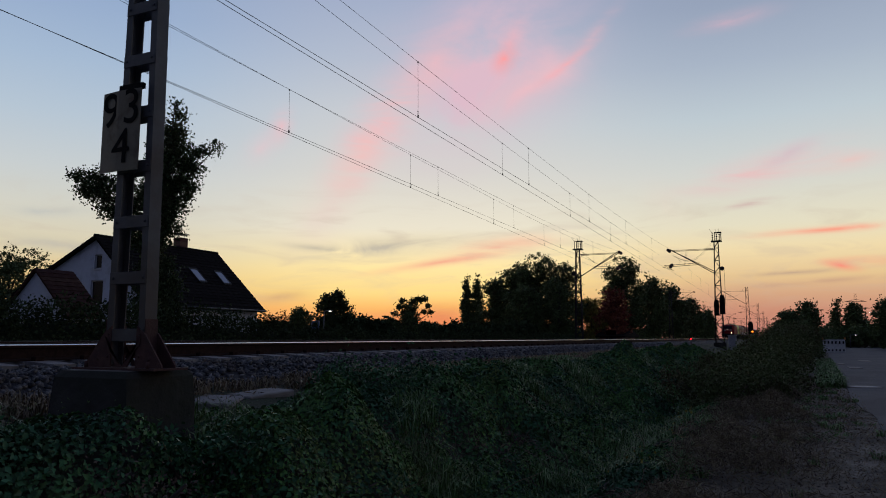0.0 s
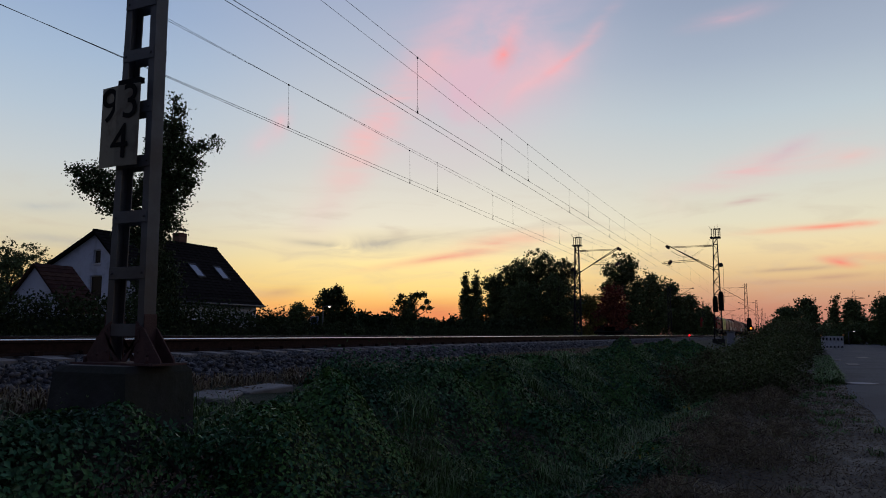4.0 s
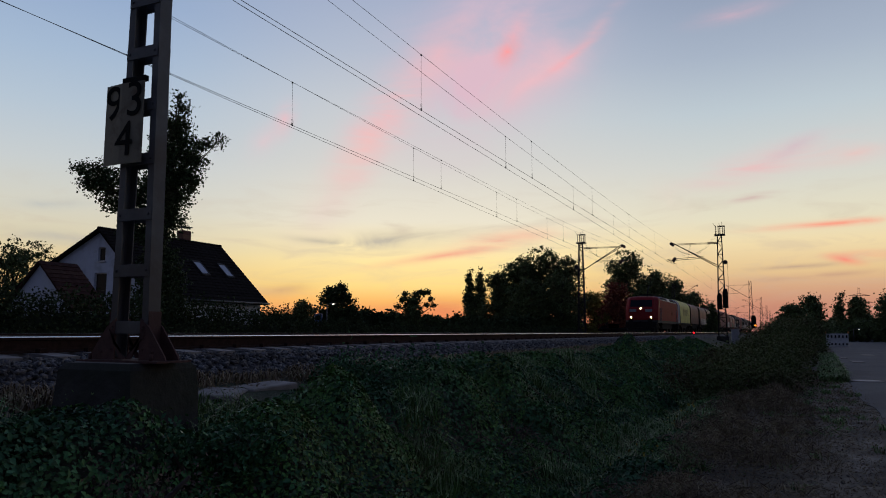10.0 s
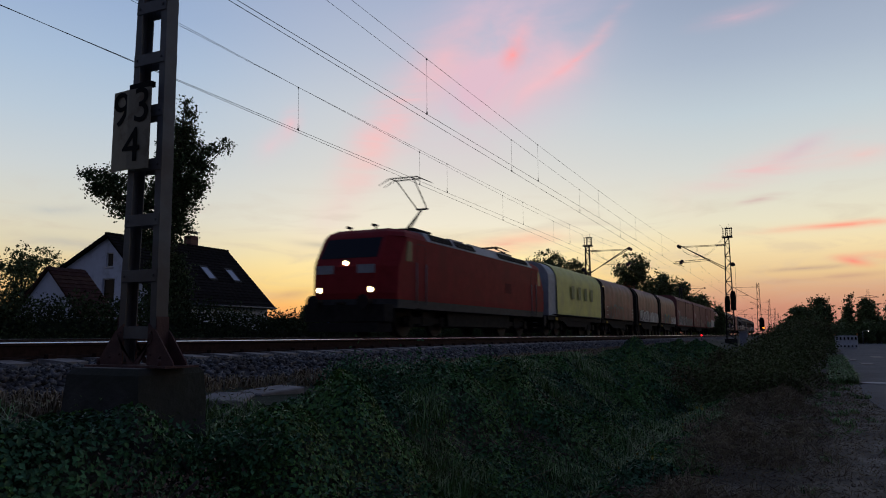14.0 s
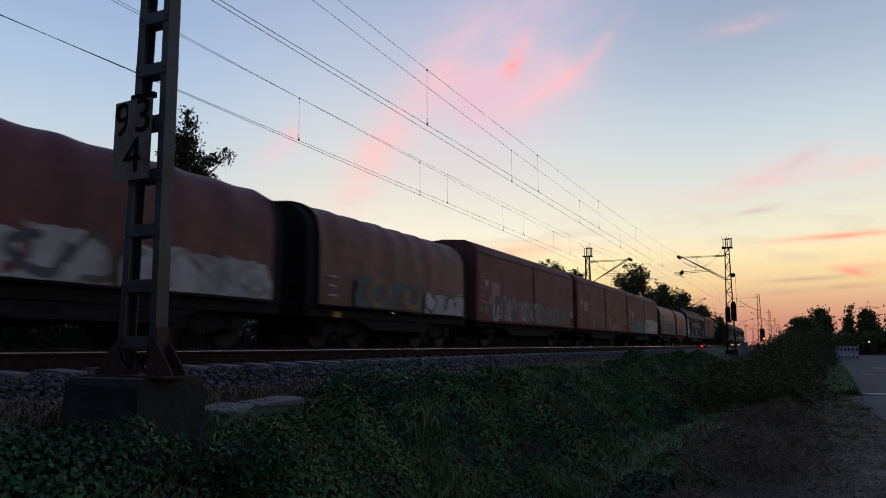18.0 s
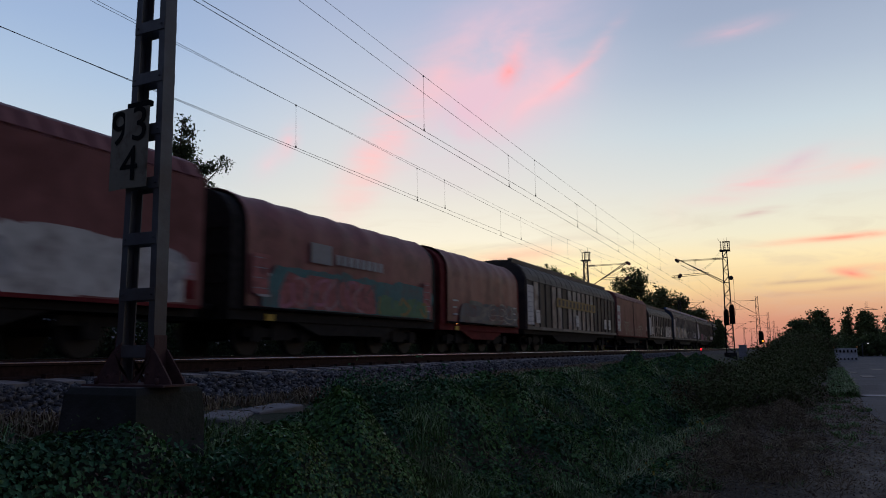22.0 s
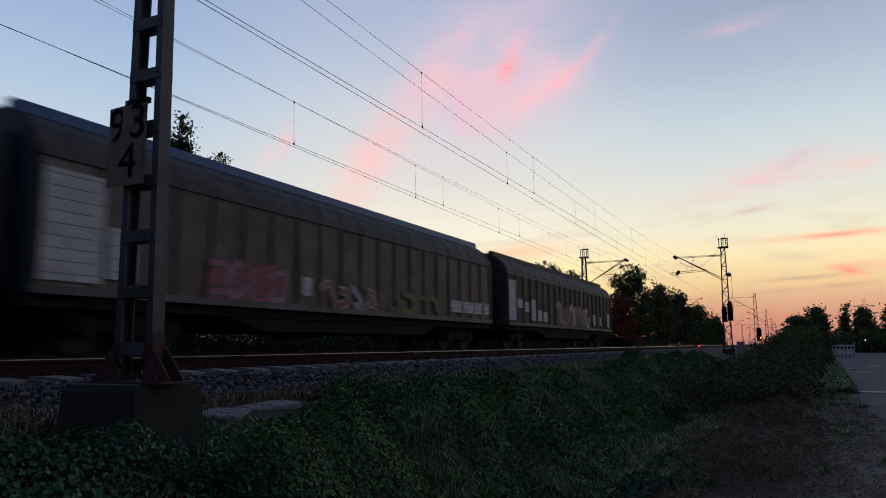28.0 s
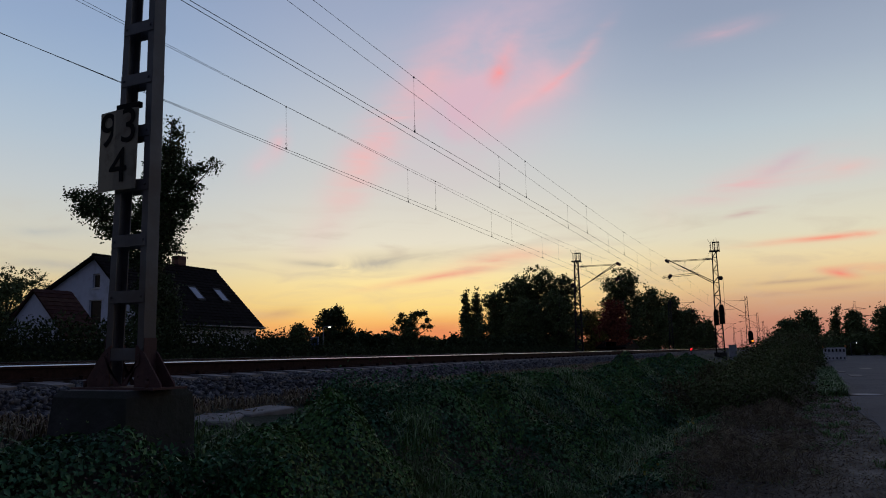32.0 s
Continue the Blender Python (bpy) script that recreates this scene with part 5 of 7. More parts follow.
def leaf_cover(name, label, mat, n, xr, yr, power, size, grow, depth, seed, thin=None, patch=0.7):
    """Folded leaves lying in layers on the undergrowth's lumpy top, each facing roughly skywards."""
    r = np.random.default_rng(seed)
    x = xr[0] + (xr[1] - xr[0]) * r.random(n) ** power
    y = r.uniform(*yr, n)
    keep = ~((x > 3.5) & (x < 4.36) & (y > 3.88) & (y < 4.85)) & ~((x > 4.2) & (x < 7.0) & (y > 4.42))
    keep &= ~((y < 1.45 + 0.3 * np.sin(x * 1.3)) & (x > 7.5) & (r.random(n) < 0.75))
    if thin is not None:
        keep &= np.array([noise.noise((a * patch, b * patch * 1.3, seed * 1.7)) for a, b in zip(x, y)]) > thin
    x, y = x[keep], y[keep]
    n = len(x)
    top = np.array([canopy(a, b) for a, b in zip(x, y)])
    gx = (np.array([canopy(a + 0.06, b) for a, b in zip(x, y)]) - top) / 0.06
    gy = (np.array([canopy(a, b + 0.06) for a, b in zip(x, y)]) - top) / 0.06
    z = top - depth * r.random(n) ** 1.6
    nrm = np.stack([-gx, -gy, np.ones(n)], 1) + r.normal(0, 0.5, (n, 3))
    nrm /= np.linalg.norm(nrm, axis=1)[:, None]
    a = np.cross(nrm, r.normal(size=(n, 3)))
    a /= np.linalg.norm(a, axis=1)[:, None] + 1e-9
    b = np.cross(nrm, a)
    s = (size * (1 + grow * np.clip(x, 0, 60)) * r.uniform(0.55, 1.3, n))[:, None]
    c = np.stack([x, y, z], 1)
    root, tip = c - a * s * 0.75 - nrm * s * 0.1, c + a * s * 0.8 - nrm * s * 0.22
    left, right = c + b * s * 0.5 + nrm * s * 0.16 - a * s * 0.1, c - b * s * 0.5 + nrm * s * 0.16 - a * s * 0.1
    v = np.stack([root, right, tip, left], 1).reshape(-1, 3)
    at = 4 * np.arange(n)[:, None]
    loops = np.concatenate([at + (0, 1, 2), at + (0, 2, 3)], 1).reshape(-1)
    me = bpy.data.meshes.new(name)
    me.vertices.add(4 * n)
    me.vertices.foreach_set("co", v.ravel())
    me.loops.add(6 * n)
    me.loops.foreach_set("vertex_index", loops.astype(np.int32))
    me.polygons.add(2 * n)
    me.polygons.foreach_set("loop_start", np.arange(0, 6 * n, 3, dtype=np.int32))
    me.update(calc_edges=True)
    me.validate()
    me.materials.append(MAT[mat])
    tagged(new(name, me), label, "undergrowth", kind="stuff")


leaf_cover("bramble_cover", "dense carpet of dark bramble leaves on the bank", "bramble", 260000, (0.9, 42), (0.85, 4.85), 1.75, 0.0235, 0.065, 0.13, 12)
leaf_cover("weed_cover", "paler weed leaves in patches among the brambles", "ivy", 190000, (0.9, 42), (0.9, 4.85), 1.7, 0.018, 0.07, 0.04, 33, -0.04, 0.8)


def grass_tufts(name, label, n, xr, yr, power, blades, long, seed, mat="grass", thin=None, wide=0.004, follow=None):
    """Tufts of arching blades, each blade a bent strip that tapers to a point."""
    r = np.random.default_rng(seed)
    x = xr[0] + (xr[1] - xr[0]) * r.random(n) ** power
    y = r.uniform(*yr, n)
    if follow is not None:
        y = y + follow(x)
    if thin is not None:
        keep = np.array([noise.noise((a * 0.9, b * 1.1, seed * 1.0)) for a, b in zip(x, y)]) > thin
        x, y = x[keep], y[keep]
    keep = ~((x > 3.5) & (x < 4.35) & (y > 3.88) & (y < 4.8)) & ~((x > 4.3) & (x < 7.0) & (y > 4.3) & (y < 5.2))
    x, y = np.repeat(x[keep], blades), np.repeat(y[keep], blades)
    k = len(x)
    z = np.array([land(a, b) for a, b in zip(x[::blades], y[::blades])]).repeat(blades)
    turn = r.uniform(0, 2 * math.pi, k)
    out = np.stack([np.cos(turn), np.sin(turn), np.zeros(k)], 1)
    side = np.stack([-np.sin(turn), np.cos(turn), np.zeros(k)], 1) * (wide * (1 + 0.09 * np.clip(x, 0, 99)) * r.uniform(0.6, 1.3, k))[:, None]
    size = (long * r.uniform(0.5, 1.3, k))[:, None]
    lean = r.uniform(0.25, 1.1, k)[:, None]
    root = np.stack([x + r.normal(0, 0.04, k), y + r.normal(0, 0.04, k), z], 1)
    up = np.array((0, 0, 1.0))
    mid = root + size * (0.6 * up + 0.3 * lean * out)
    tip = root + size * ((0.95 - 0.6 * lean) * up + lean * out)
    v = np.stack([root - side, root + side, mid + side * 0.8, mid - side * 0.8, tip], 1).reshape(-1, 3)
    at = 5 * np.arange(k)[:, None]
    loops = np.concatenate([at + (0, 1, 2, 3), at + (3, 2, 4)], 1).reshape(-1)
    me = bpy.data.meshes.new(name)
    me.vertices.add(len(v))
    me.vertices.foreach_set("co", v.ravel())
    me.loops.add(len(loops))
    me.loops.foreach_set("vertex_index", loops.astype(np.int32))
    me.polygons.add(2 * k)
    me.polygons.foreach_set("loop_start", (7 * np.arange(k)[:, None] + (0, 4)).reshape(-1).astype(np.int32))
    me.update(calc_edges=True)
    me.validate()
    me.materials.append(MAT[mat])
    tagged(new(name, me), label, "grass", kind="stuff")


grass_tufts("bank_grass", "long arching green grass in patches among the brambles", 5200, (1.2, 40), (1.0, 4.7), 1.6, 26, 0.36, 51, thin=0.2, wide=0.0026)
grass_tufts("road_edge_grass", "fresh green grass along the edge of the lane", 900, (24, 50), (0.1, 0.75), 1.1, 22, 0.28, 59, wide=0.003, follow=lambda v: -1.45 - 0.04 * np.maximum(0, v - 18))
grass_tufts("rear_grass", "long grass on the bank before the mast", 1500, (-14, 1.6), (1.0, 5.0), 0.7, 24, 0.4, 58)
grass_tufts("ditch_grass", "fresh short grass on the ditch floor", 900, (8.5, 20), (1.55, 2.4), 1.1, 24, 0.2, 52, thin=-0.1)
grass_tufts("verge_tufts", "small tufts of green grass on the verge", 500, (5, 34), (-1.5, 0.9), 1.2, 22, 0.12, 53, thin=0.22)
grass_tufts("crest_grass", "short olive grass along the far crest of the bank", 2200, (9, 46), (3.0, 5.3), 1.0, 20, 0.2, 61, thin=-0.12, wide=0.003)
grass_tufts("crest_straw", "dry brown grass below the ballast", 1100, (9, 46), (4.3, 5.6), 1.0, 20, 0.17, 62, "straw", wide=0.0026)
grass_tufts("dead_weeds", "tangled brown dead weeds between ditch and lane", 700, (6.5, 24), (0.0, 1.6), 1.2, 18, 0.26, 60, "brush", thin=0.02, wide=0.0015)
grass_tufts("far_side_grass", "rough green grass beyond the far track", 2600, (4, 70), (13.7, 16.4), 1.2, 22, 0.4, 55, wide=0.006)
grass_tufts("roadside_stalks", "tall feathery weeds rising from the roadside scrub", 1800, (18, 62), (0.0, 2.0), 0.95, 20, 0.75, 56, "scrub", thin=0.04, wide=0.0026, follow=lambda v: -0.03 * np.maximum(0, v - 18))
grass_tufts("bank_crest_weeds", "low weeds along the crest of the bank", 500, (7.2, 30), (3.9, 4.7), 1.5, 20, 0.2, 57, "scrub", thin=0.05)
grass_tufts("brown_tufts", "dry brown grass along the ballast edge", 900, (1.5, 40), (4.75, 5.6), 1.6, 22, 0.14, 54, "straw")
scatter("nettle_growth", "taller pale green weeds among the brambles", "weeds", "grass", 12000, (0.8, 42), (1.6, 4.9), 1.7, 0.1, 0.0045, 0.7, 6.0, 13, 0.05, 0.45)
scatter("autumn_leaves", "few yellowing bramble leaves", "leaves", "leaf_gold", 1600, (4.0, 16), (0.9, 2.6), 1.2, 0.2, 0.018, 0.5, 1.2, 14, 0.2, 0.4)
scatter("dry_grass", "dry brown grass along the ballast", "grass", "straw", 26000, (1.5, 45), (4.8, 5.85), 1.7, 0.05, 0.006, 0.55, 8.0, 15, mounds=0.04)
scatter("dead_brush", "brown dead brush before the foundation and on the verge", "brush", "dead_leaf", 22000, (2.2, 12), (0.6, 3.9), 1.3, 0.08, 0.006, 0.3, 9.0, 19, 0.12, 0.3)
scatter("verge_litter", "dry stalks and twigs on the dirt verge", "litter", "straw", 26000, (3.0, 30), (-1.7, 1.7), 1.5, 0.02, 0.0035, 0.1, 9.0, 16, mounds=0.05)
scatter("dead_leaves", "brown dead leaves on the dirt verge", "litter", "dead_leaf", 6000, (3.0, 30), (-1.5, 1.9), 1.5, 0.02, 0.009, 0.5, 1.8, 17, mounds=0.07)
scatter("brush_heap", "brown heaps of dead brush between ditch and lane", "brush", "brush", 60000, (4.5, 22), (-0.5, 1.8), 1.3, 0.08, 0.0042, 0.15, 16.0, 20, -0.06, 0.42)
scatter("verge_grass", "short tufts of green grass on the verge", "grass", "grass", 12000, (5.0, 36), (-1.7, 1.2), 1.3, 0.05, 0.006, 0.8, 8.0, 18, 0.25)
_r = np.random.default_rng(77)
_x = 3.0 + 27 * _r.random(9000) ** 1.6
_y = _r.uniform(-1.5, 0.9, 9000)
_z = np.array([land(a, c) for a, c in zip(_x, _y)])
tagged(new("verge_gravel", stones("verge_gravel", np.stack([_x, _y, _z], 1), _r.uniform(0.006, 0.02, 9000), "path", _r)), "small stones in the dirt verge", "gravel", kind="stuff")
bush((3.15, 3.5, -1.0), 0.7, 0.4, "dead_leaf", 1100, 0.014, 404, "brown dead brush before the foundation", "dead_bush")
bush((2.75, 3.95, -0.9), 0.7, 0.36, "bramble", 2600, 0.022, 405, "bramble bush beside the foundation", "bank_bush")
bush((3.9, 3.55, -0.95), 0.7, 0.42, "bramble", 3000, 0.022, 406, "bramble bush beside the foundation", "bank_bush")
bush((7.4, 4.6, -0.6), 0.9, 0.4, "bramble", 3500, 0.026, 401, "small bush at the edge of the ballast", "bank_bush")
bush((9.6, 4.5, -0.65), 1.5, 0.34, "bramble", 4000, 0.03, 402, "small bush at the edge of the ballast", "bank_bush")


def twigs():
    r = np.random.default_rng(31)
    for i in range(26):
        x, y = r.uniform(4.5, 13), r.uniform(0.2, 3.2)
        z = land(x, y)
        bm = bmesh.new()
        p = Vector((0, 0, 0))
        d = Vector((r.normal(0, 0.5), r.normal(0, 0.5), 1.0)).normalized()
        for k in range(5):
            q = p + d * r.uniform(0.1, 0.2)
            rod(bm, p, q, 0.006 - 0.001 * k, 0.005 - 0.001 * k, 5, caps=False)
            d = (d + Vector((r.normal(0, 0.35), r.normal(0, 0.35), -0.25))).normalized()
            p = q
        t = thing("bare_stalk", "bare dry stalk rising from the undergrowth", "stalk", "dry stalks", (x, y, z))
        part("stem", bm, "straw", t)


twigs()


def slabs():
    for x, y, w, d, turn in ((5.6, 4.98, 0.55, 0.42, 25), (6.2, 4.93, 0.62, 0.36, -8), (8.3, 5.15, 0.8, 0.4, 9)):
        bm = bmesh.new()
        box(bm, -w / 2, w / 2, -d / 2, d / 2, -0.08, 0.05)
        bevelled(bm, 0.012)
        ob = new("concrete_slab", link_mesh("concrete_slab", bm, "slab"))
        ob.matrix_basis = pose(x, y, land(x, y) - 0.045, 2, -3, turn)
        tagged(ob, "pale concrete slab lying beside the ballast", "slab", "slabs")


slabs()


# ---- beside the crossing and along the road ----
def glow_thing(name, label, category, at, r, mat, post=None):
    t = thing(name, label, category)
    x, y, z = at
    bm = bmesh.new()
    rod(bm, (x + 0.1, y, z), (x - 0.02, y, z), r * 1.5, r * 1.5, 12)
    part("housing", bm, "black", t)
    bm = bmesh.new()
    rod(bm, (x - 0.02, y, z), (x - 0.05, y, z), r, r * 0.8, 12)
    part("lens", bm, mat, t, "glowing lens")
    if post is not None:
        bm = bmesh.new()
        rod(bm, (x + 0.05, y, post), (x + 0.05, y, z - r), 0.04, seg=8)
        part("post", bm, "mast", t)


glow_thing("shunting_signal", "low signal showing a red light beside the track", "signal", (57.0, 6.05, 0.0), 0.07, "tail_red", -0.5)
glow_thing("crossing_signal", "amber lamp on a post beyond the mast", "signal", (117.0, 3.75, 1.0), 0.15, "amber", -1.0)


def cabinet():
    t = thing("switch_cabinet", "grey metal switch cabinet beside the mast", "cabinet")
    bm = bmesh.new()
    box(bm, 60.0, 60.5, 3.1, 3.65, -0.9, 0.25)
    bevelled(bm, 0.03)
    part("body", bm, "loco_grey", t)
    bm = bmesh.new()
    box(bm, 59.93, 60.55, 3.05, 3.7, 0.25, 0.3)
    part("lid", bm, "loco_grey", t)


cabinet()


def barrier():
    t = thing("road_barrier", "white plastic roadworks barrier with dark slots across the lane", "barrier")
    x, y0, y1 = 84.0, -5.85, -3.85
    bm = bmesh.new()
    loft(bm, [[(x - 0.02, y, -1.28), (x + 0.3, y, -1.28), (x + 0.24, y, -1.05), (x + 0.16, y, -0.05), (x + 0.06, y, -0.05), (x, y, -1.05)] for y in (y0, y1)])
    body = part("barrier_body", bm, "white_paint", t, "weathered white plastic body")
    # slots are near-black blocks on the face, coloured as shaded recesses
    for i in range(6):
        for z0, z1 in ((-0.48, -0.2), (-1.2, -1.02)):
            bm = bmesh.new()
            a = lerp(y0, y1, (i + 0.28) / 6)
            box(bm, x - 0.04, x + 0.07, a, a + 0.14, z0, z1)
            part("slot", bm, "under", body, "slot with its shade painted dark")
    for y in (y0, y1):
        bm = bmesh.new()
        rod(bm, (x + 0.1, y, -0.05), (x + 0.1, y, 0.15), 0.08, seg=8)
        part("warning_lamp", bm, "orange_paint", t)


barrier()


def street_lamp(at, h, lit=True):
    t = thing("street_lamp", "slim street lamp, already lit", "street lamp", "street lamps")
    x, y, z = at
    bm = bmesh.new()
    rod(bm, (x, y, z), (x, y, z + h), 0.06, 0.04, 8)
    rod(bm, (x, y, z + h), (x - 0.1, y - 0.5, z + h + 0.1), 0.03, seg=6)
    part("pole", bm, "mast", t)
    bm = bmesh.new()
    box(bm, x - 0.2, x + 0.05, y - 0.85, y - 0.45, z + h + 0.05, z + h + 0.13)
    part("head", bm, "grey_plate", t)
    bm = bmesh.new()
    box(bm, x - 0.14, x, y - 0.7, y - 0.6, z + h - 0.02, z + h + 0.048)
    part("lens", bm, "lamp_white", t, "glowing lens")


for az, dist, el in ((33.95, 62, 2.02), (-1.6, 150, 1.45), (-5.3, 150, 1.75), (-4.3, 110, 0.25)):
    xx, yy = polar(az, dist)
    street_lamp((xx, yy, -1.2), dist * math.tan(radians(el)) + 1.2, True)


def road_sign():
    x, y = polar(34.6, 60)
    t = thing("road_sign", "square blue road sign on a post", "road sign")
    bm = bmesh.new()
    rod(bm, (x, y, -1.2), (x, y, 1.35), 0.035, seg=8)
    part("post", bm, "mast", t)
    a = radians(34.6)
    m = Matrix.Translation((x, y, 1.0)) @ Matrix.Rotation(a, 4, "Z")
    bm = bmesh.new()
    box(bm, -0.06, -0.04, -0.33, 0.33, -0.38, 0.38, m)
    part("panel", bm, "white_paint", t, "white-edged panel")
    bm = bmesh.new()
    box(bm, -0.068, -0.0605, -0.29, 0.29, -0.34, 0.34, m)
    part("field", bm, "blue_paint", t, "blue field")
    bm = bmesh.new()
    rod(bm, m @ Vector((-0.069, 0, 0.05)), m @ Vector((-0.074, 0, 0.05)), 0.2, seg=16)
    part("symbol", bm, "black", t, "dark round symbol")


road_sign()


def pylon():
    x, y = polar(-4.75, 620)
    t = thing("power_pylon", "distant steel lattice power pylon", "pylon")
    bm = bmesh.new()
    lattice(bm, x, y, 6.0, 1.0, 33, 6.0, -2, 3.0)
    part("tower", bm, "mast", t)
    for z, w in ((22, 9), (27, 7)):
        bm = bmesh.new()
        for dz in (0, 1.2):
            rod(bm, (x, y - w, z), (x, y + w, z + 0.0), 0.25, seg=4)
            rod(bm, (x, y - w, z), (x, y, z + 1.6), 0.18, seg=4)
            rod(bm, (x, y + w, z), (x, y, z + 1.6), 0.18, seg=4)
        part("cross_arm", bm, "mast", t)


pylon()


def road_marks():
    for x, y, r in ((24.5, -2.1, 0.36), (22.9, -3.2, 0.3)):
        bm = bmesh.new()
        rod(bm, (x, y, -1.36), (x, y, -1.296), r, r, 24)
        t = thing("manhole_cover", "worn round manhole cover in the lane", "manhole cover", "manhole covers")
        part("cover", bm, "grey_plate", t)
        bm = bmesh.new()
        rod(bm, (x, y, -1.36), (x, y, -1.300), r + 0.09, r + 0.09, 24)
        part("ring", bm, "slab", t, "pale concrete ring")
    for x, y, w, d in ((40, -3.1, 2.2, 0.5), (52, -4.6, 3.0, 0.6), (46, -2.9, 1.6, 0.3)):
        bm = bmesh.new()
        box(bm, x - w / 2, x + w / 2, y - d / 2, y + d / 2, -1.34, -1.292)
        tagged(new("road_patch", link_mesh("road_patch", bm, "slab")), "pale repaired patch in the asphalt", "patch", "road patches")


road_marks()


def far_house(az, dist, w, h, roof, turn):
    x, y = polar(az, dist)
    t = thing("distant_house", "low distant house with a dark roof", "house", "distant houses", (x, y, -1.2))
    t.rotation_euler = (0, 0, radians(turn))
    bm = bmesh.new()
    box(bm, -4, 4, -w / 2, w / 2, 0, h)
    part("wall", bm, "brick", t, "brick wall")
    bm = bmesh.new()
    loft(bm, [[(-4.5, yy, h - 0.2), (4.5, yy, h - 0.2), (4.5, yy, h), (0, yy, h + roof), (-4.5, yy, h)] for yy in (-w / 2 - 0.4, w / 2 + 0.4)])
    part("roof", bm, "roof", t, "dark tiled roof")
    for k in range(3):
        bm = bmesh.new()
        yy = lerp(-w / 2 + 1.2, w / 2 - 1.2, k / 2)
        box(bm, -4.04, -3.98, yy - 0.5, yy + 0.5, 1.0, 2.1)
        part("window", bm, "pane", t, "dark window")


far_house(-5.4, 160, 10, 1.9, 1.9, 10)
far_house(11.3, 90, 2.6, 1.5, 0.8, 0)


# ---- the goods train ----
def bogie_wheels(parent, xs, r=0.46):
    for x in xs:
        bm = bmesh.new()
        for s in (-1, 1):
            rod(bm, (x, s * 0.70, r), (x, s * 0.835, r), r, r, 20)
            rod(bm, (x, s * 0.68, r), (x, s * 0.705, r), r + 0.028, r + 0.028, 20)
        rod(bm, (x, -0.7, r), (x, 0.7, r), 0.08, seg=8)
        part("wheelset", bm, "wheel", parent)


def bogie(parent, x, base=1.8, r=0.46):
    bm = bmesh.new()
    for s in (-1, 1):
        box(bm, x - base / 2 - 0.35, x + base / 2 + 0.35, s * 1.0 - 0.06, s * 1.0 + 0.06, 0.42, 0.62)
        for a in (-1, 1):
            box(bm, x + a * base / 2 - 0.18, x + a * base / 2 + 0.18, s * 1.02 - 0.1, s * 1.02 + 0.1, 0.32, 0.66)
        box(bm, x - 0.35, x + 0.35, s * 1.0 - 0.1, s * 1.0 + 0.1, 0.35, 0.8)
    box(bm, x - 0.25, x + 0.25, -1.0, 1.0, 0.5, 0.8)
    part("bogie", bm, "under", parent)
    bogie_wheels(parent, (x - base / 2, x + base / 2), r)


def buffers(parent, length):
    for x, d in ((0.0, -1), (length, 1)):
        for s in (-0.875, 0.875):
            bm = bmesh.new()
            rod(bm, (x, s, 1.02), (x + d * 0.38, s, 1.02), 0.09, 0.075, 10)
            rod(bm, (x + d * 0.38, s, 1.02), (x + d * 0.42, s, 1.02), 0.21, 0.21, 12)
            part("buffer", bm, "under", parent, "dark steel buffer")
        bm = bmesh.new()
        rod(bm, (x, 0, 1.0), (x + d * 0.42, 0, 0.96), 0.05, seg=6)
        part("coupling", bm, "under", parent)


def underframe(parent, length, z0, z1, mat="under", belly=True):
    bm = bmesh.new()
    box(bm, 0.0, length, -1.32, -1.22, z0, z1)
    box(bm, 0.0, length, 1.22, 1.32, z0, z1)
    for x in (0.0, length - 0.12):
        box(bm, x, x + 0.12, -1.22, 1.22, z0, z1)
    box(bm, 0.12, length - 0.12, -0.35, 0.35, z0, z1 - 0.02)
    part("underframe", bm, mat, parent)
    if belly:
        a, b = length * 0.24, length * 0.76
        for s in (-1.24, 1.24):
            bm = bmesh.new()
            loft(bm, [[(a, y, z0), (b, y, z0), (b - 1.0, y, z0 - 0.3), (a + 1.0, y, z0 - 0.3)] for y in (s - 0.04, s + 0.04)])
            part("truss_beam", bm, mat, parent)
        bm = bmesh.new()
        rod(bm, (length * 0.36, -0.6, 0.55), (length * 0.46, -0.6, 0.55), 0.2, seg=10)
        part("air_tank", bm, "under", parent)
        bm = bmesh.new()
        box(bm, length * 0.55, length * 0.62, -1.0, -0.4, 0.45, 0.8)
        part("brake_valve", bm, "under", parent)


def ribbon(bm, pts, w, y):
    """A strip of sprayed paint along a smooth line on the wagon's side, tapering at its ends."""
    line = []
    for k in range(len(pts) - 1):
        p0, p1, p2, p3 = pts[max(0, k - 1)], pts[k], pts[k + 1], pts[min(len(pts) - 1, k + 2)]
        for u in (0, 0.25, 0.5, 0.75):
            line.append(tuple(0.5 * (2 * b + (c - a) * u + (2 * a - 5 * b + 4 * c - d) * u * u + (3 * b - a - 3 * c + d) * u ** 3) for a, b, c, d in zip(p0, p1, p2, p3)))
    line.append(pts[-1])
    last = None
    for k, (px, pz) in enumerate(line):
        qx, qz = line[min(k + 1, len(line) - 1)]
        ox, oz = line[max(k - 1, 0)]
        dx, dz = qx - ox, qz - oz
        n = math.hypot(dx, dz) or 1.0
        r = 0.5 * w * (0.6 if k in (0, len(line) - 1) else 1.0)
        edge = (bm.verts.new((px - dz / n * r, y, pz + dx / n * r)), bm.verts.new((px + dz / n * r, y, pz - dx / n * r)))
        if last:
            bm.faces.new((last[0], last[1], edge[1], edge[0]))
        last = edge


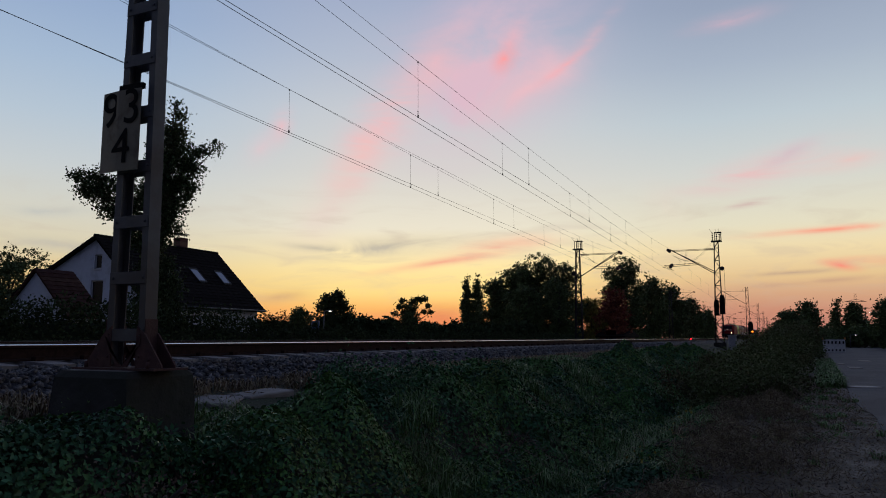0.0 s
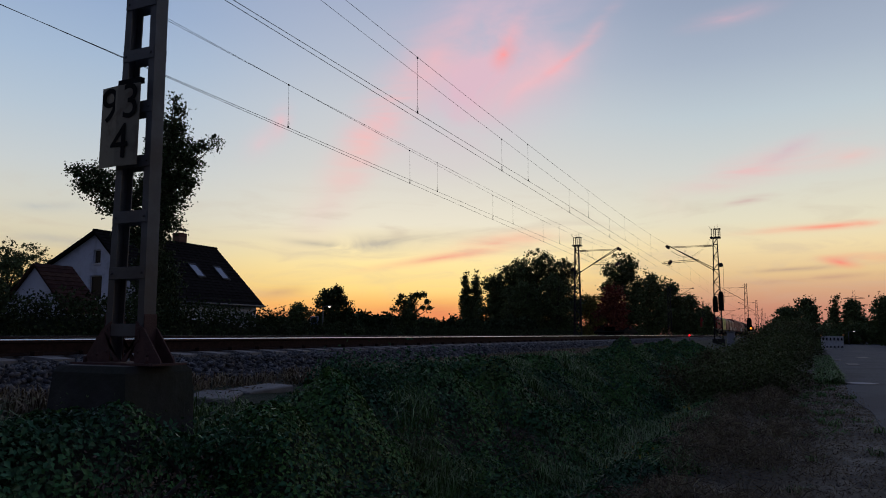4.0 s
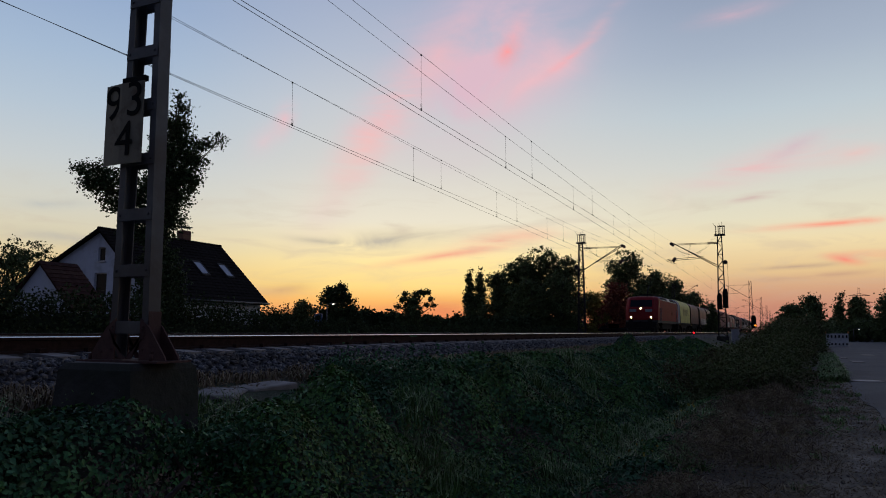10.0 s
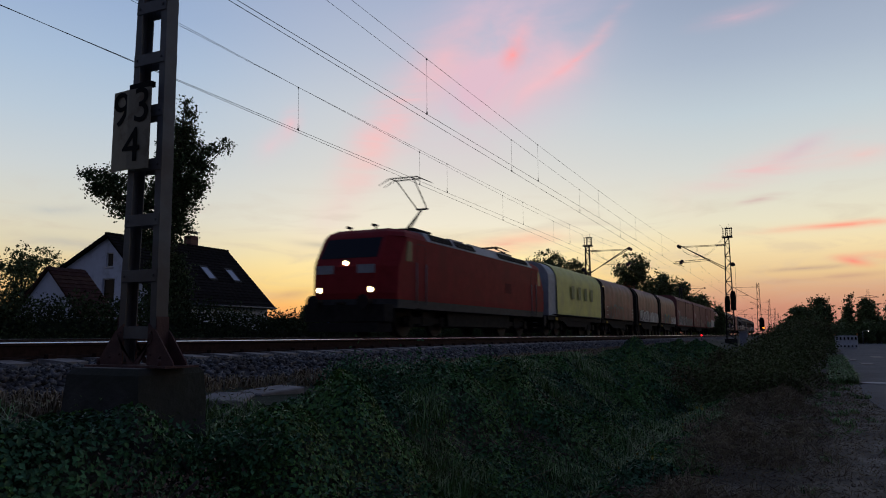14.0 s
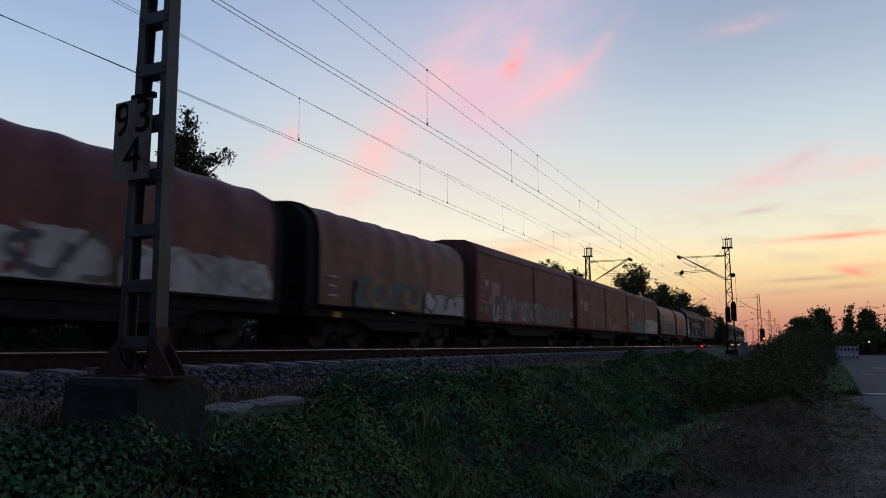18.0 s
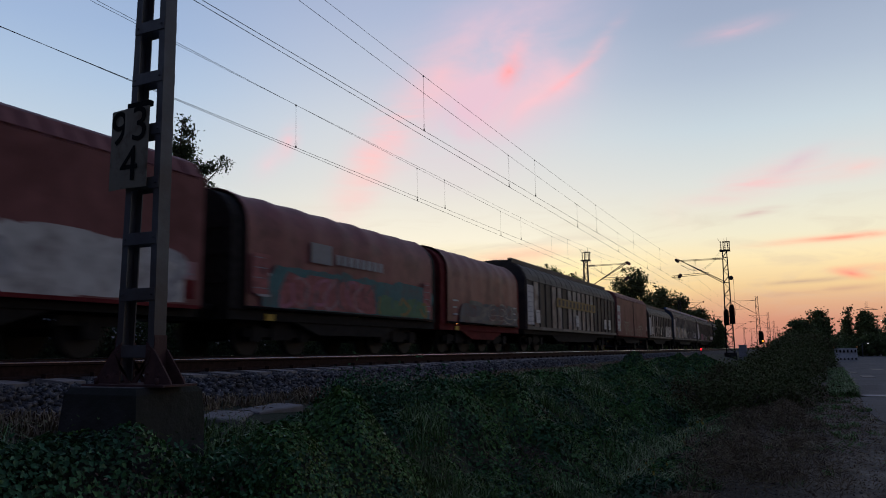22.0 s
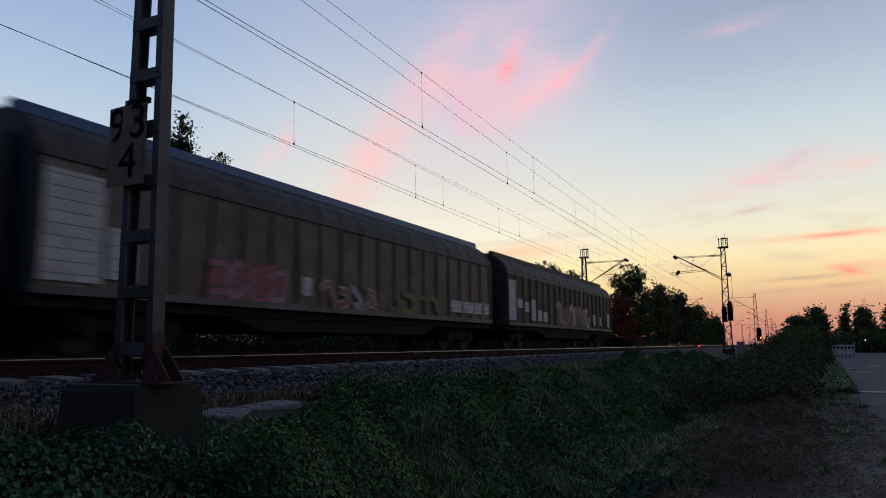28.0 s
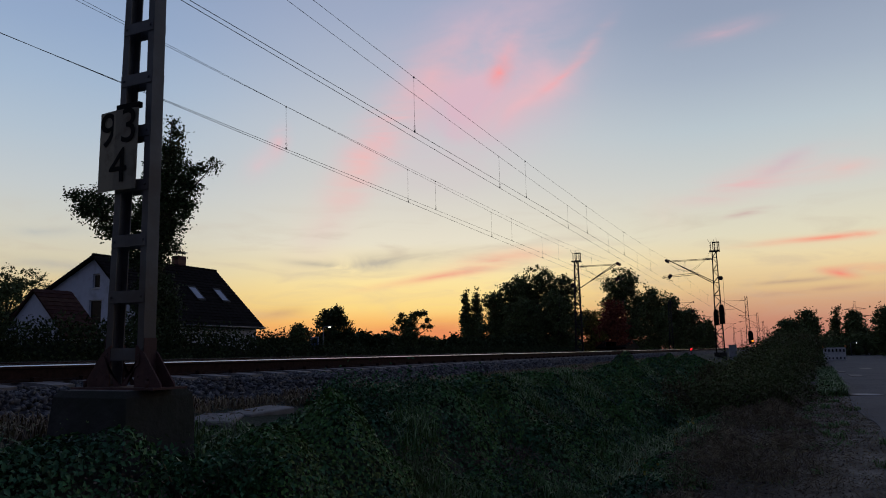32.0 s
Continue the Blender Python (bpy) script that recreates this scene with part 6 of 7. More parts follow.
def scrawl(parent, rng, x0, x1, z0, z1, y, fill, inks, rim, n):
    """Graffiti that says nothing: a ragged patch of paint, then looping strokes with a rim of another colour."""
    h = z1 - z0
    if fill:
        bm = bmesh.new()
        last, k = None, max(8, int((x1 - x0) / 0.16))
        for i in range(k + 1):
            x = lerp(x0, x1, i / k)
            up = z1 + h * (0.16 * noise.noise((x * 1.7 + x0 * 7, z1, 3.0)) + 0.1 * noise.noise((x * 5.1, z1, 9.0)) - 0.05)
            up = lerp(z0 + 0.25 * h, up, min(1.0, 0.25 + min(i, k - i) / (0.08 * k)))
            dn = z0 + 0.03 * h * noise.noise((x * 4, z0, 1.0))
            v = (bm.verts.new((x, y, dn)), bm.verts.new((x, y, lerp(dn, up, 0.5))), bm.verts.new((x, y, up)))
            if last:
                for a in (0, 1):
                    bm.faces.new((last[a], v[a], v[a + 1], last[a + 1]))
            last = v
        part("graffiti_fill", bm, fill, parent, "ragged patch of sprayed paint")
    for i in range(n):
        w = (x1 - x0) / n
        cx, spin = x0 + (i + 0.5) * w, rng.choice((-1, 1))
        a0, reach = rng.uniform(0, 6.28), rng.uniform(2.6, 5.6)
        shape = []
        for q in range(6):
            a = a0 + spin * reach * q / 5
            f = rng.uniform(0.55, 1.1)
            shape.append((min(x1 - 0.05, max(x0 + 0.05, cx + math.cos(a) * f * w * 0.72 + rng.normal(0, 0.08) * w)), min(z1 + 0.06, max(z0 + 0.04, z0 + h * (0.47 + 0.5 * math.sin(a) * f)))))
        thick = min(w, h) * rng.uniform(0.13, 0.23)
        lift = 0.002 + 0.0012 * (i % 2)
        bm = bmesh.new()
        ribbon(bm, shape, thick * 1.8 if rim else thick, y - lift)
        letter = part("graffiti_stroke", bm, rim or inks[i % len(inks)], parent, "sprayed looping stroke")
        if rim:
            bm = bmesh.new()
            ribbon(bm, shape, thick * 1.1, y - lift - 0.0025)
            part("inner_stroke", bm, inks[i % len(inks)], letter, "inner colour of the stroke")


def bar(parent, x0, x1, z0, z1, y, mat, label=""):
    bm = bmesh.new()
    box(bm, x0, x1, y - 0.003, y, z0, z1)
    part("lettering_bar", bm, mat, parent, label)


def plate(parent, x0, x1, z0, z1, y, mat="white_paint", label="pale inscription panel"):
    bm = bmesh.new()
    box(bm, x0, x1, y - 0.004, y, z0, z1)
    ob = part("inscription_panel", bm, mat, parent, label)
    k = max(2, int((z1 - z0) / 0.2))
    for i in range(k):
        z = lerp(z0, z1, (i + 0.6) / k)
        bar(ob, x0 + 0.06, x1 - 0.06 - 0.12 * (i % 2), z - 0.012, z + 0.008, y - 0.0045, "grey_plate", "unreadable lettering")


def locomotive():
    L = 15.3
    t = thing("electric_locomotive", "red electric goods locomotive with a grey roof and lit headlights", "locomotive")

    def ring(z, xf, hw, c, cx):
        a = [(xf, -(hw - c)), (xf + cx, -hw), (L - xf - cx, -hw), (L - xf, -(hw - c))]
        return [(x, y, z) for x, y in a] + [(x, -y, z) for x, y in reversed(a)]
    bm = bmesh.new()
    loft(bm, [ring(1.12, 0.05, 1.48, 0.42, 0.55), ring(1.3, 0.0, 1.49, 0.4, 0.55), ring(2.1, 0.02, 1.49, 0.38, 0.6), ring(2.3, 0.12, 1.49, 0.36, 0.62), ring(3.05, 0.56, 1.46, 0.34, 0.65)])
    part("body", bm, "loco_red", t, "red painted body shell")
    bm = bmesh.new()
    loft(bm, [ring(0.86, 0.1, 1.46, 0.42, 0.55), ring(1.118, 0.06, 1.475, 0.42, 0.55)])
    part("sill", bm, "loco_sill", t, "dark grey sill band")
    bm = bmesh.new()
    def roofring(z, xf, hw, c):
        a = [(xf, -(hw - c)), (xf + 0.5, -hw), (L - xf - 0.5, -hw), (L - xf, -(hw - c))]
        return [(x, y, z) for x, y in a] + [(x, -y, z) for x, y in reversed(a)]
    loft(bm, [roofring(3.052, 0.565, 1.455, 0.34), roofring(3.2, 0.72, 1.38, 0.32), roofring(3.33, 0.98, 1.2, 0.3), roofring(3.38, 1.3, 1.0, 0.3)])
    part("roof", bm, "loco_red", t, "red cab roof")
    bm = bmesh.new()
    prism(bm, [(-1.47, 3.06), (-1.47, 3.075), (-1.26, 3.37), (-0.9, 3.45), (0.9, 3.45), (1.26, 3.37), (1.47, 3.075), (1.47, 3.06)], 2.55, L - 2.2)
    for k in range(4):
        box(bm, 5.2 + k * 1.75, 6.5 + k * 1.75, -1.0, -0.1, 3.4, 3.5)
    part("roof_panel", bm, "loco_grey", t, "grey roof panels")
    for x0 in (2.9, 4.9, L - 6.2, L - 4.4):
        bm = bmesh.new()
        a, c = Vector((0, -1.445, 3.13)), Vector((0, -1.3, 3.335))
        out = Vector((0, -0.02, 0.014))
        loft(bm, [[q + Vector((xx, 0, 0)) + o for q, o in ((a, out * 0), (c, out * 0), (c, out), (a, out))] for xx in (x0, x0 + 1.7)])
        grille = part("air_grille", bm, "loco_sill", t, "dark louvred grille in the roof slope")
        for k in range(5):
            bm = bmesh.new()
            p = a.lerp(c, (k + 0.5) / 5) + out
            box(bm, x0 + 0.05, x0 + 1.65, p.y - 0.012, p.y + 0.004, p.z - 0.008, p.z + 0.012)
            part("slat", bm, "under", grille)
    # fronts: windscreen, light units, buffer beam
    for end in (0, 1):
        m = Matrix.Identity(4) if end == 0 else Matrix.Translation((L, 0, 0)) @ Matrix.Rotation(math.pi, 4, "Z")
        slope = lambda z, off: (lerp(0.12, 0.56, (z - 2.3) / 0.75) - off)
        bm = bmesh.new()
        loft(bm, [[m @ Vector(p) for p in ((slope(2.36, o), -1.02, 2.36), (slope(2.36, o), 1.02, 2.36), (slope(3.0, o), 0.98, 3.0), (slope(3.0, o), -0.98, 3.0))] for o in (-0.02, 0.012)])
        part("windscreen", bm, "screen", t, "dark windscreen")
        bm = bmesh.new()
        for s in (-1, 1):
            for o in (0.0,):
                loft(bm, [[m @ Vector(p) for p in ((0.012 - q, s * 0.42, 1.88), (0.012 - q, s * 1.02, 1.88), (0.03 - q, s * 1.02, 2.14), (0.03 - q, s * 0.42, 2.14))] for q in (0.0, 0.018)])
        part("front_panels", bm, "grey_plate", t, "grey panels under the windscreen")
        for s, z, x in ((-0.9, 1.39, 0.0), (0.9, 1.39, 0.0), (0.0, 2.2, 0.06)):
            bm = bmesh.new()
            c = m @ Vector((x - 0.015, s, z))
            e = m @ Vector((x + 0.03, s, z))
            rod(bm, e, c, 0.125, 0.115, 16)
            lampobj = part("headlight", bm, "loco_sill", t, "round headlight")
            bm = bmesh.new()
            d = m @ Vector((x - 0.03, s, z))
            rod(bm, c, d, 0.076, 0.07, 16)
            part("lens", bm, "head_light" if end == 0 else "pane", lampobj, "glowing headlight lens" if end == 0 else "unlit lens")
        bm = bmesh.new()
        loft(bm, [[m @ Vector(p) for p in ((-0.05, -1.4, z), (0.4, -1.45, z), (0.4, 1.45, z), (-0.05, 1.4, z))] for z in (0.45, 0.95)])
        loft(bm, [[m @ Vector(p) for p in ((-0.15, -1.2, z), (0.4, -1.4, z), (0.4, 1.4, z), (-0.15, 1.2, z))] for z in (0.15, 0.42)])
        part("snow_plough", bm, "under", t, "black buffer beam and plough")
        for s in (-1.485, 1.485):
            for x in (1.05,):
                bm = bmesh.new()
                q = [m @ Vector(p) for p in ((x, s, 2.3), (x + 0.42, s, 2.3), (x + 0.42, s, 2.92), (x + 0.14, s, 2.92))]
                n = (m.to_3x3() @ Vector((0, 0.012 if s > 0 else -0.012, 0)))
                loft(bm, [q, [p + n for p in q]])
                part("side_window", bm, "pane", t, "cab side window")
                bm = bmesh.new()
                for rx in (1.75, 2.4):
                    rod(bm, m @ Vector((rx, s * 1.025, 1.0)), m @ Vector((rx, s * 1.025, 2.3)), 0.018, seg=6)
                part("handrail", bm, "grey_plate", t)
                bm = bmesh.new()
                for xa, xb, za, zb in ((1.8, 1.812, 1.15, 2.9), (2.36, 2.372, 1.15, 2.9), (1.8, 2.372, 2.89, 2.9)):
                    a, b = m @ Vector((xa, s * 1.004, za)), m @ Vector((xb, s * 1.004, zb))
                    box(bm, min(a.x, b.x), max(a.x, b.x), min(a.y, b.y) - 0.003, max(a.y, b.y) + 0.003, za, zb)
                part("cab_door_joint", bm, "loco_sill", t)
                bm = bmesh.new()
                for k in range(3):
                    a, b = m @ Vector((1.8, s * 0.985, 0)), m @ Vector((2.4, s * 0.985, 0))
                    box(bm, min(a.x, b.x), max(a.x, b.x), a.y - 0.1, a.y + 0.1, 0.35 + 0.25 * k, 0.38 + 0.25 * k)
                part("cab_steps", bm, "under", t)
    bm = bmesh.new()
    box(bm, 9.6, 10.3, -1.496, -1.49, 1.75, 2.15)
    part("emblem", bm, "box_red", t, "plain rectangular emblem")
    bm = bmesh.new()
    box(bm, 4.6, 10.7, -1.25, 1.25, 0.35, 0.86)
    part("transformer", bm, "under", t)
    for x in (3.3, L - 3.3):
        bogie(t, x, 2.3, 0.56)
    buffers(t, L)
    # pantographs: the leading one is up
    for x, up in ((3.9, True), (L - 3.2, False)):
        bm = bmesh.new()
        box(bm, x - 0.7, x + 0.7, -0.6, 0.6, 3.6, 3.66)
        for a in (-0.6, 0.6):
            for b in (-0.5, 0.5):
                insulator(bm, (x + a, b, 3.42), (x + a, b, 3.61), 0.06, 3)
        base = part("pantograph", bm, "under", t, "single-arm pantograph, %s" % ("raised to the wire" if up else "folded down"))
        bm = bmesh.new()
        head, knee = ((x - 0.15, 5.5), (x + 1.15, 4.62)) if up else ((x - 0.7, 3.86), (x + 0.9, 3.8))
        rod(bm, (x - 0.1, 0, 3.66), (knee[0], 0, knee[1]), 0.045, 0.035, 6)
        rod(bm, (x + 0.35, 0.12, 3.66), (knee[0] + 0.1, 0.1, knee[1] - 0.02), 0.018, seg=5)
        for s in (-1, 1):
            rod(bm, (knee[0], s * 0.2, knee[1]), (head[0], s * 0.35, head[1] - 0.05), 0.025, 0.02, 6)
        rod(bm, (knee[0], -0.24, knee[1]), (knee[0], 0.24, knee[1]), 0.035, seg=6)
        part("arm", bm, "under", base)
        bm = bmesh.new()
        for dx in (-0.18, 0.18):
            rod(bm, (head[0] + dx, -0.55, head[1]), (head[0] + dx, 0.55, head[1]), 0.022, seg=6)
            for s in (-1, 1):
                rod(bm, (head[0] + dx, s * 0.55, head[1]), (head[0] + dx, s * 0.97, head[1] - 0.2), 0.018, 0.012, 6)
        for s in (-0.4, 0.4):
            rod(bm, (head[0] - 0.2, s, head[1] - 0.04), (head[0] + 0.2, s, head[1] - 0.04), 0.018, seg=5)
        part("collector_head", bm, "under", base)
    bm = bmesh.new()
    for x, y in ((0.95, -0.5), (1.15, 0.55)):
        rod(bm, (x, y, 3.3), (x, y, 3.43), 0.03, seg=6)
        rod(bm, (x - 0.2, y, 3.43), (x + 0.1, y, 3.45), 0.05, 0.025, 8)
    part("horns", bm, "under", t)
    return t, L


def arch(hw, z0, zs, top, k=12):
    """Half round hood outline from the sill z0, upright to zs, then an arch up to top."""
    pts = [(-hw, z0), (-hw, zs)]
    for i in range(1, k):
        a = math.pi * i / k
        pts.append((-hw * math.copysign(abs(math.cos(a)) ** 0.8, math.cos(a)), zs + (top - zs) * math.sin(a) ** 0.9))
    return pts + [(hw, zs), (hw, z0)]


def hood_wagon(length, tarp, seed, label, end="under", frame_mat="under", graffiti=(), lettering=False, hood0=0.42, lettering_bars=False):
    rng = np.random.default_rng(seed)
    t = thing("hood_wagon", label, "goods wagon", "goods wagons")
    L = length
    underframe(t, L, 0.78, 1.0, frame_mat)
    for x in (0.0, L - 0.5):
        bm = bmesh.new()
        loft(bm, [[(xx, y, z) for y, z in arch(1.36, 1.0, 2.75, 3.72)] for xx in (x, x + (0.1 + hood0 if x == 0 else 0.5))])
        wall = part("end_wall", bm, end, t, "ribbed end wall")
        for z in (1.6, 2.2, 2.8):
            bm = bmesh.new()
            box(bm, x - 0.03 if x == 0 else x + 0.5, x if x == 0 else x + 0.53, -1.2, 1.2, z - 0.05, z + 0.05)
            part("end_rib", bm, end, wall)
    # hood: sagging cloth over hoops
    bm = bmesh.new()
    n = 44
    rows = []
    hoop = (L - 0.9) / 7
    for i in range(n + 1):
        x = lerp(hood0, L - 0.42, i / n)
        sag = abs(math.sin(math.pi * (x - 0.42) / hoop))
        row = []
        for j, (y, z) in enumerate(arch(1.44, 1.02, 2.75, 3.8)):
            w = noise.noise((x * 1.3 + seed * 9, y * 1.1, z * 1.7)) * 0.03
            f = 1 - (0.022 * sag if z > 1.1 else 0) + w * (1 if z > 1.1 else 0.3) * 0.6
            row.append((x, y * f, 1.02 + (z - 1.02) * (1 - 0.012 * sag) + w * 0.6))
        rows.append(row)
    loft(bm, rows, close=False, smooth=True)
    hood = part("tarpaulin_hood", bm, tarp, t, "creased tarpaulin hood over hoops", smooth=True)
    bm = bmesh.new()
    for s in (-1.455, 1.455):
        rod(bm, (0.4, s, 1.05), (L - 0.4, s, 1.05), 0.03, seg=5)
    part("hood_rail", bm, "under", t)
    buffers(t, L)
    for x in (2.1, L - 2.1):
        bogie(t, x)
    bm = bmesh.new()
    box(bm, 1.2, 1.5, -1.36, -1.33, 0.78, 0.93)
    part("label_holder", bm, "yellow_paint", t)
    for layer, (x0, x1, z0, z1, fill, inks, rim, k) in enumerate(graffiti):
        scrawl(t, rng, x0, x1, z0, z1, -1.492 - 0.006 * layer, fill, inks, rim, k)
    if lettering_bars:
        plate(t, 2.7, 3.6, 2.25, 2.75, -1.492, "grey_plate", "grey inscription panel")
        for k in range(8):
            bar(t, 3.8 + k * 0.31, 4.02 + k * 0.31, 2.3, 2.56, -1.492, "pale_paint", "pale lettering")
        for x in (0.55, L - 1.15):
            plate(t, x, x + 0.55, 1.35, 2.25, -1.492, "pink_worn", "pinkish inscription panel")
    if lettering:
        for x in (4.0, 5.35, 6.7, 8.05):
            bm = bmesh.new()
            box(bm, x - 0.28, x + 0.28, -1.49, -1.485, 1.95, 2.65)
            part("emblem_bar", bm, "letter", t, "dark upright emblem bar")
    else:
        for x in (0.75, L - 1.1):
            for k in range(3):
                bar(t, x, x + 0.4 - 0.08 * (k % 2), 1.3 + k * 0.24, 1.36 + k * 0.24, -1.492, "pale_paint", "small pale lettering")
    return t


def box_wagon(length, seed, label, graffiti=(), top=3.93, notice=False):
    rng = np.random.default_rng(seed)
    t = thing("box_wagon", label, "goods wagon", "goods wagons")
    L = length
    underframe(t, L, 0.78, 0.98)
    for s in (-1, 1):
        for a, b in ((0.12, L / 2 - 0.03), (L / 2 + 0.03, L - 0.12)):
            bm = bmesh.new()
            box(bm, a, b, min(s * 1.40, s * 1.45), max(s * 1.40, s * 1.45), 1.0, top - 0.405)
            part("sliding_wall", bm, "box_brown", t, "brown sliding wall")
        bm = bmesh.new()
        n = int(L / 0.42)
        for i in range(n):
            x = 0.15 + i * (L - 0.3) / n
            loft(bm, [[(x + 0.03, s * 1.445, top - 0.38), (x + 0.37, s * 1.445, top - 0.38), (x + 0.37, s * 1.25, top - 0.07), (x + 0.03, s * 1.25, top - 0.07)],
                      [(x + 0.06, s * 1.475, top - 0.36), (x + 0.34, s * 1.475, top - 0.36), (x + 0.34, s * 1.285, top - 0.06), (x + 0.06, s * 1.285, top - 0.06)]])
        part("roof_edge_ribs", bm, "box_edge", t)
        bm = bmesh.new()
        box(bm, 0.1, L - 0.1, min(s * 1.42, s * 1.5), max(s * 1.42, s * 1.5), 0.93, 1.0)
        part("guide_rail", bm, "box_red", t)
    bm = bmesh.new()
    prof = [(-1.45, top - 0.4), (-1.22, top - 0.03), (-0.9, top + 0.12), (0, top + 0.18), (0.9, top + 0.12), (1.22, top - 0.03), (1.45, top - 0.4)]
    prism(bm, prof, 0.08, L - 0.08)
    part("roof", bm, "box_brown", t, "shallow brown roof")
    for x in (0.0, L - 0.12):
        bm = bmesh.new()
        prism(bm, [(-1.43, 0.98), (1.43, 0.98), (1.43, top - 0.33), (0.9, top + 0.05), (-0.9, top + 0.05), (-1.43, top - 0.33)], x, x + 0.12)
        end = part("end_wall", bm, "box_brown", t, "ribbed brown end wall")
        for y in (-0.9, -0.3, 0.3, 0.9):
            bm = bmesh.new()
            box(bm, x - 0.05 if x == 0 else x + 0.12, x if x == 0 else x + 0.17, y - 0.05, y + 0.05, 1.0, top - 0.3)
            part("end_rib", bm, "box_brown", end)
    bm = bmesh.new()
    box(bm, L / 2 - 0.05, L / 2 + 0.05, -1.47, -1.45, 1.0, top - 0.33)
    part("door_seam", bm, "under", t)
    if notice:
        bm = bmesh.new()
        box(bm, 0.14, 1.02, -1.456, -1.452, 1.28, 3.02)
        board = part("notice_board", bm, "white_paint", t, "large worn white notice with red bands")
        for za, zb in ((2.36, 2.62), (1.95, 2.12), (1.34, 1.42)):
            bar(board, 0.2, 0.84 if za > 1.5 else 0.7, za, zb, -1.4565, "pink_grey", "faded red band of lettering")
        bar(board, 0.8, 0.99, 1.42, 1.66, -1.4565, "yellow_paint", "yellow lettering field")
        for za in (2.75, 2.86, 2.22, 1.78):
            bar(board, 0.2, 0.95, za, za + 0.025, -1.4565, "grey_plate", "unreadable lettering")
    else:
        for k in range(5):
            bar(t, 0.3, 1.0 - 0.16 * (k % 2), 1.62 + 0.25 * k, 1.79 + 0.25 * k, -1.452, "pink_worn", "worn pinkish lettering field")
        plate(t, 1.5, 2.4, 2.0, 2.52, -1.452, "pink_grey", "pink inscription panel")
        bar(t, 0.72, 1.12, 1.28, 1.58, -1.453, "yellow_dim", "yellow lettering field")
        bar(t, 0.3, 0.6, 1.32, 1.55, -1.453, "slat_grey", "small pale lettering field")
        bm = bmesh.new()
        rod(bm, (0.98, -1.452, 2.45), (0.98, -1.458, 2.45), 0.15, seg=16)
        part("round_mark", bm, "pale_paint", t, "round pale mark")
    plate(t, L - 0.62, L - 0.2, 1.5, 1.85, -1.452, "pink_grey", "pale inscription panel")
    bar(t, L - 0.62, L - 0.2, 1.12, 1.48, -1.452, "box_red", "red lettering field")
    buffers(t, L)
    for x in (2.2, L - 2.2):
        for s in (-1.0, 1.0):
            bm = bmesh.new()
            box(bm, x - 0.7, x + 0.7, s - 0.05, s + 0.05, 0.55, 0.72)
            box(bm, x - 0.18, x + 0.18, s - 0.1, s + 0.1, 0.32, 0.62)
            part("axle_guard", bm, "under", t)
    bogie_wheels(t, (2.2, L - 2.2))
    for x0, x1, z0, z1, fill, inks, rim, k in graffiti:
        scrawl(t, rng, x0, x1, z0, z1, -1.4585, fill, inks, rim, k)
    return t


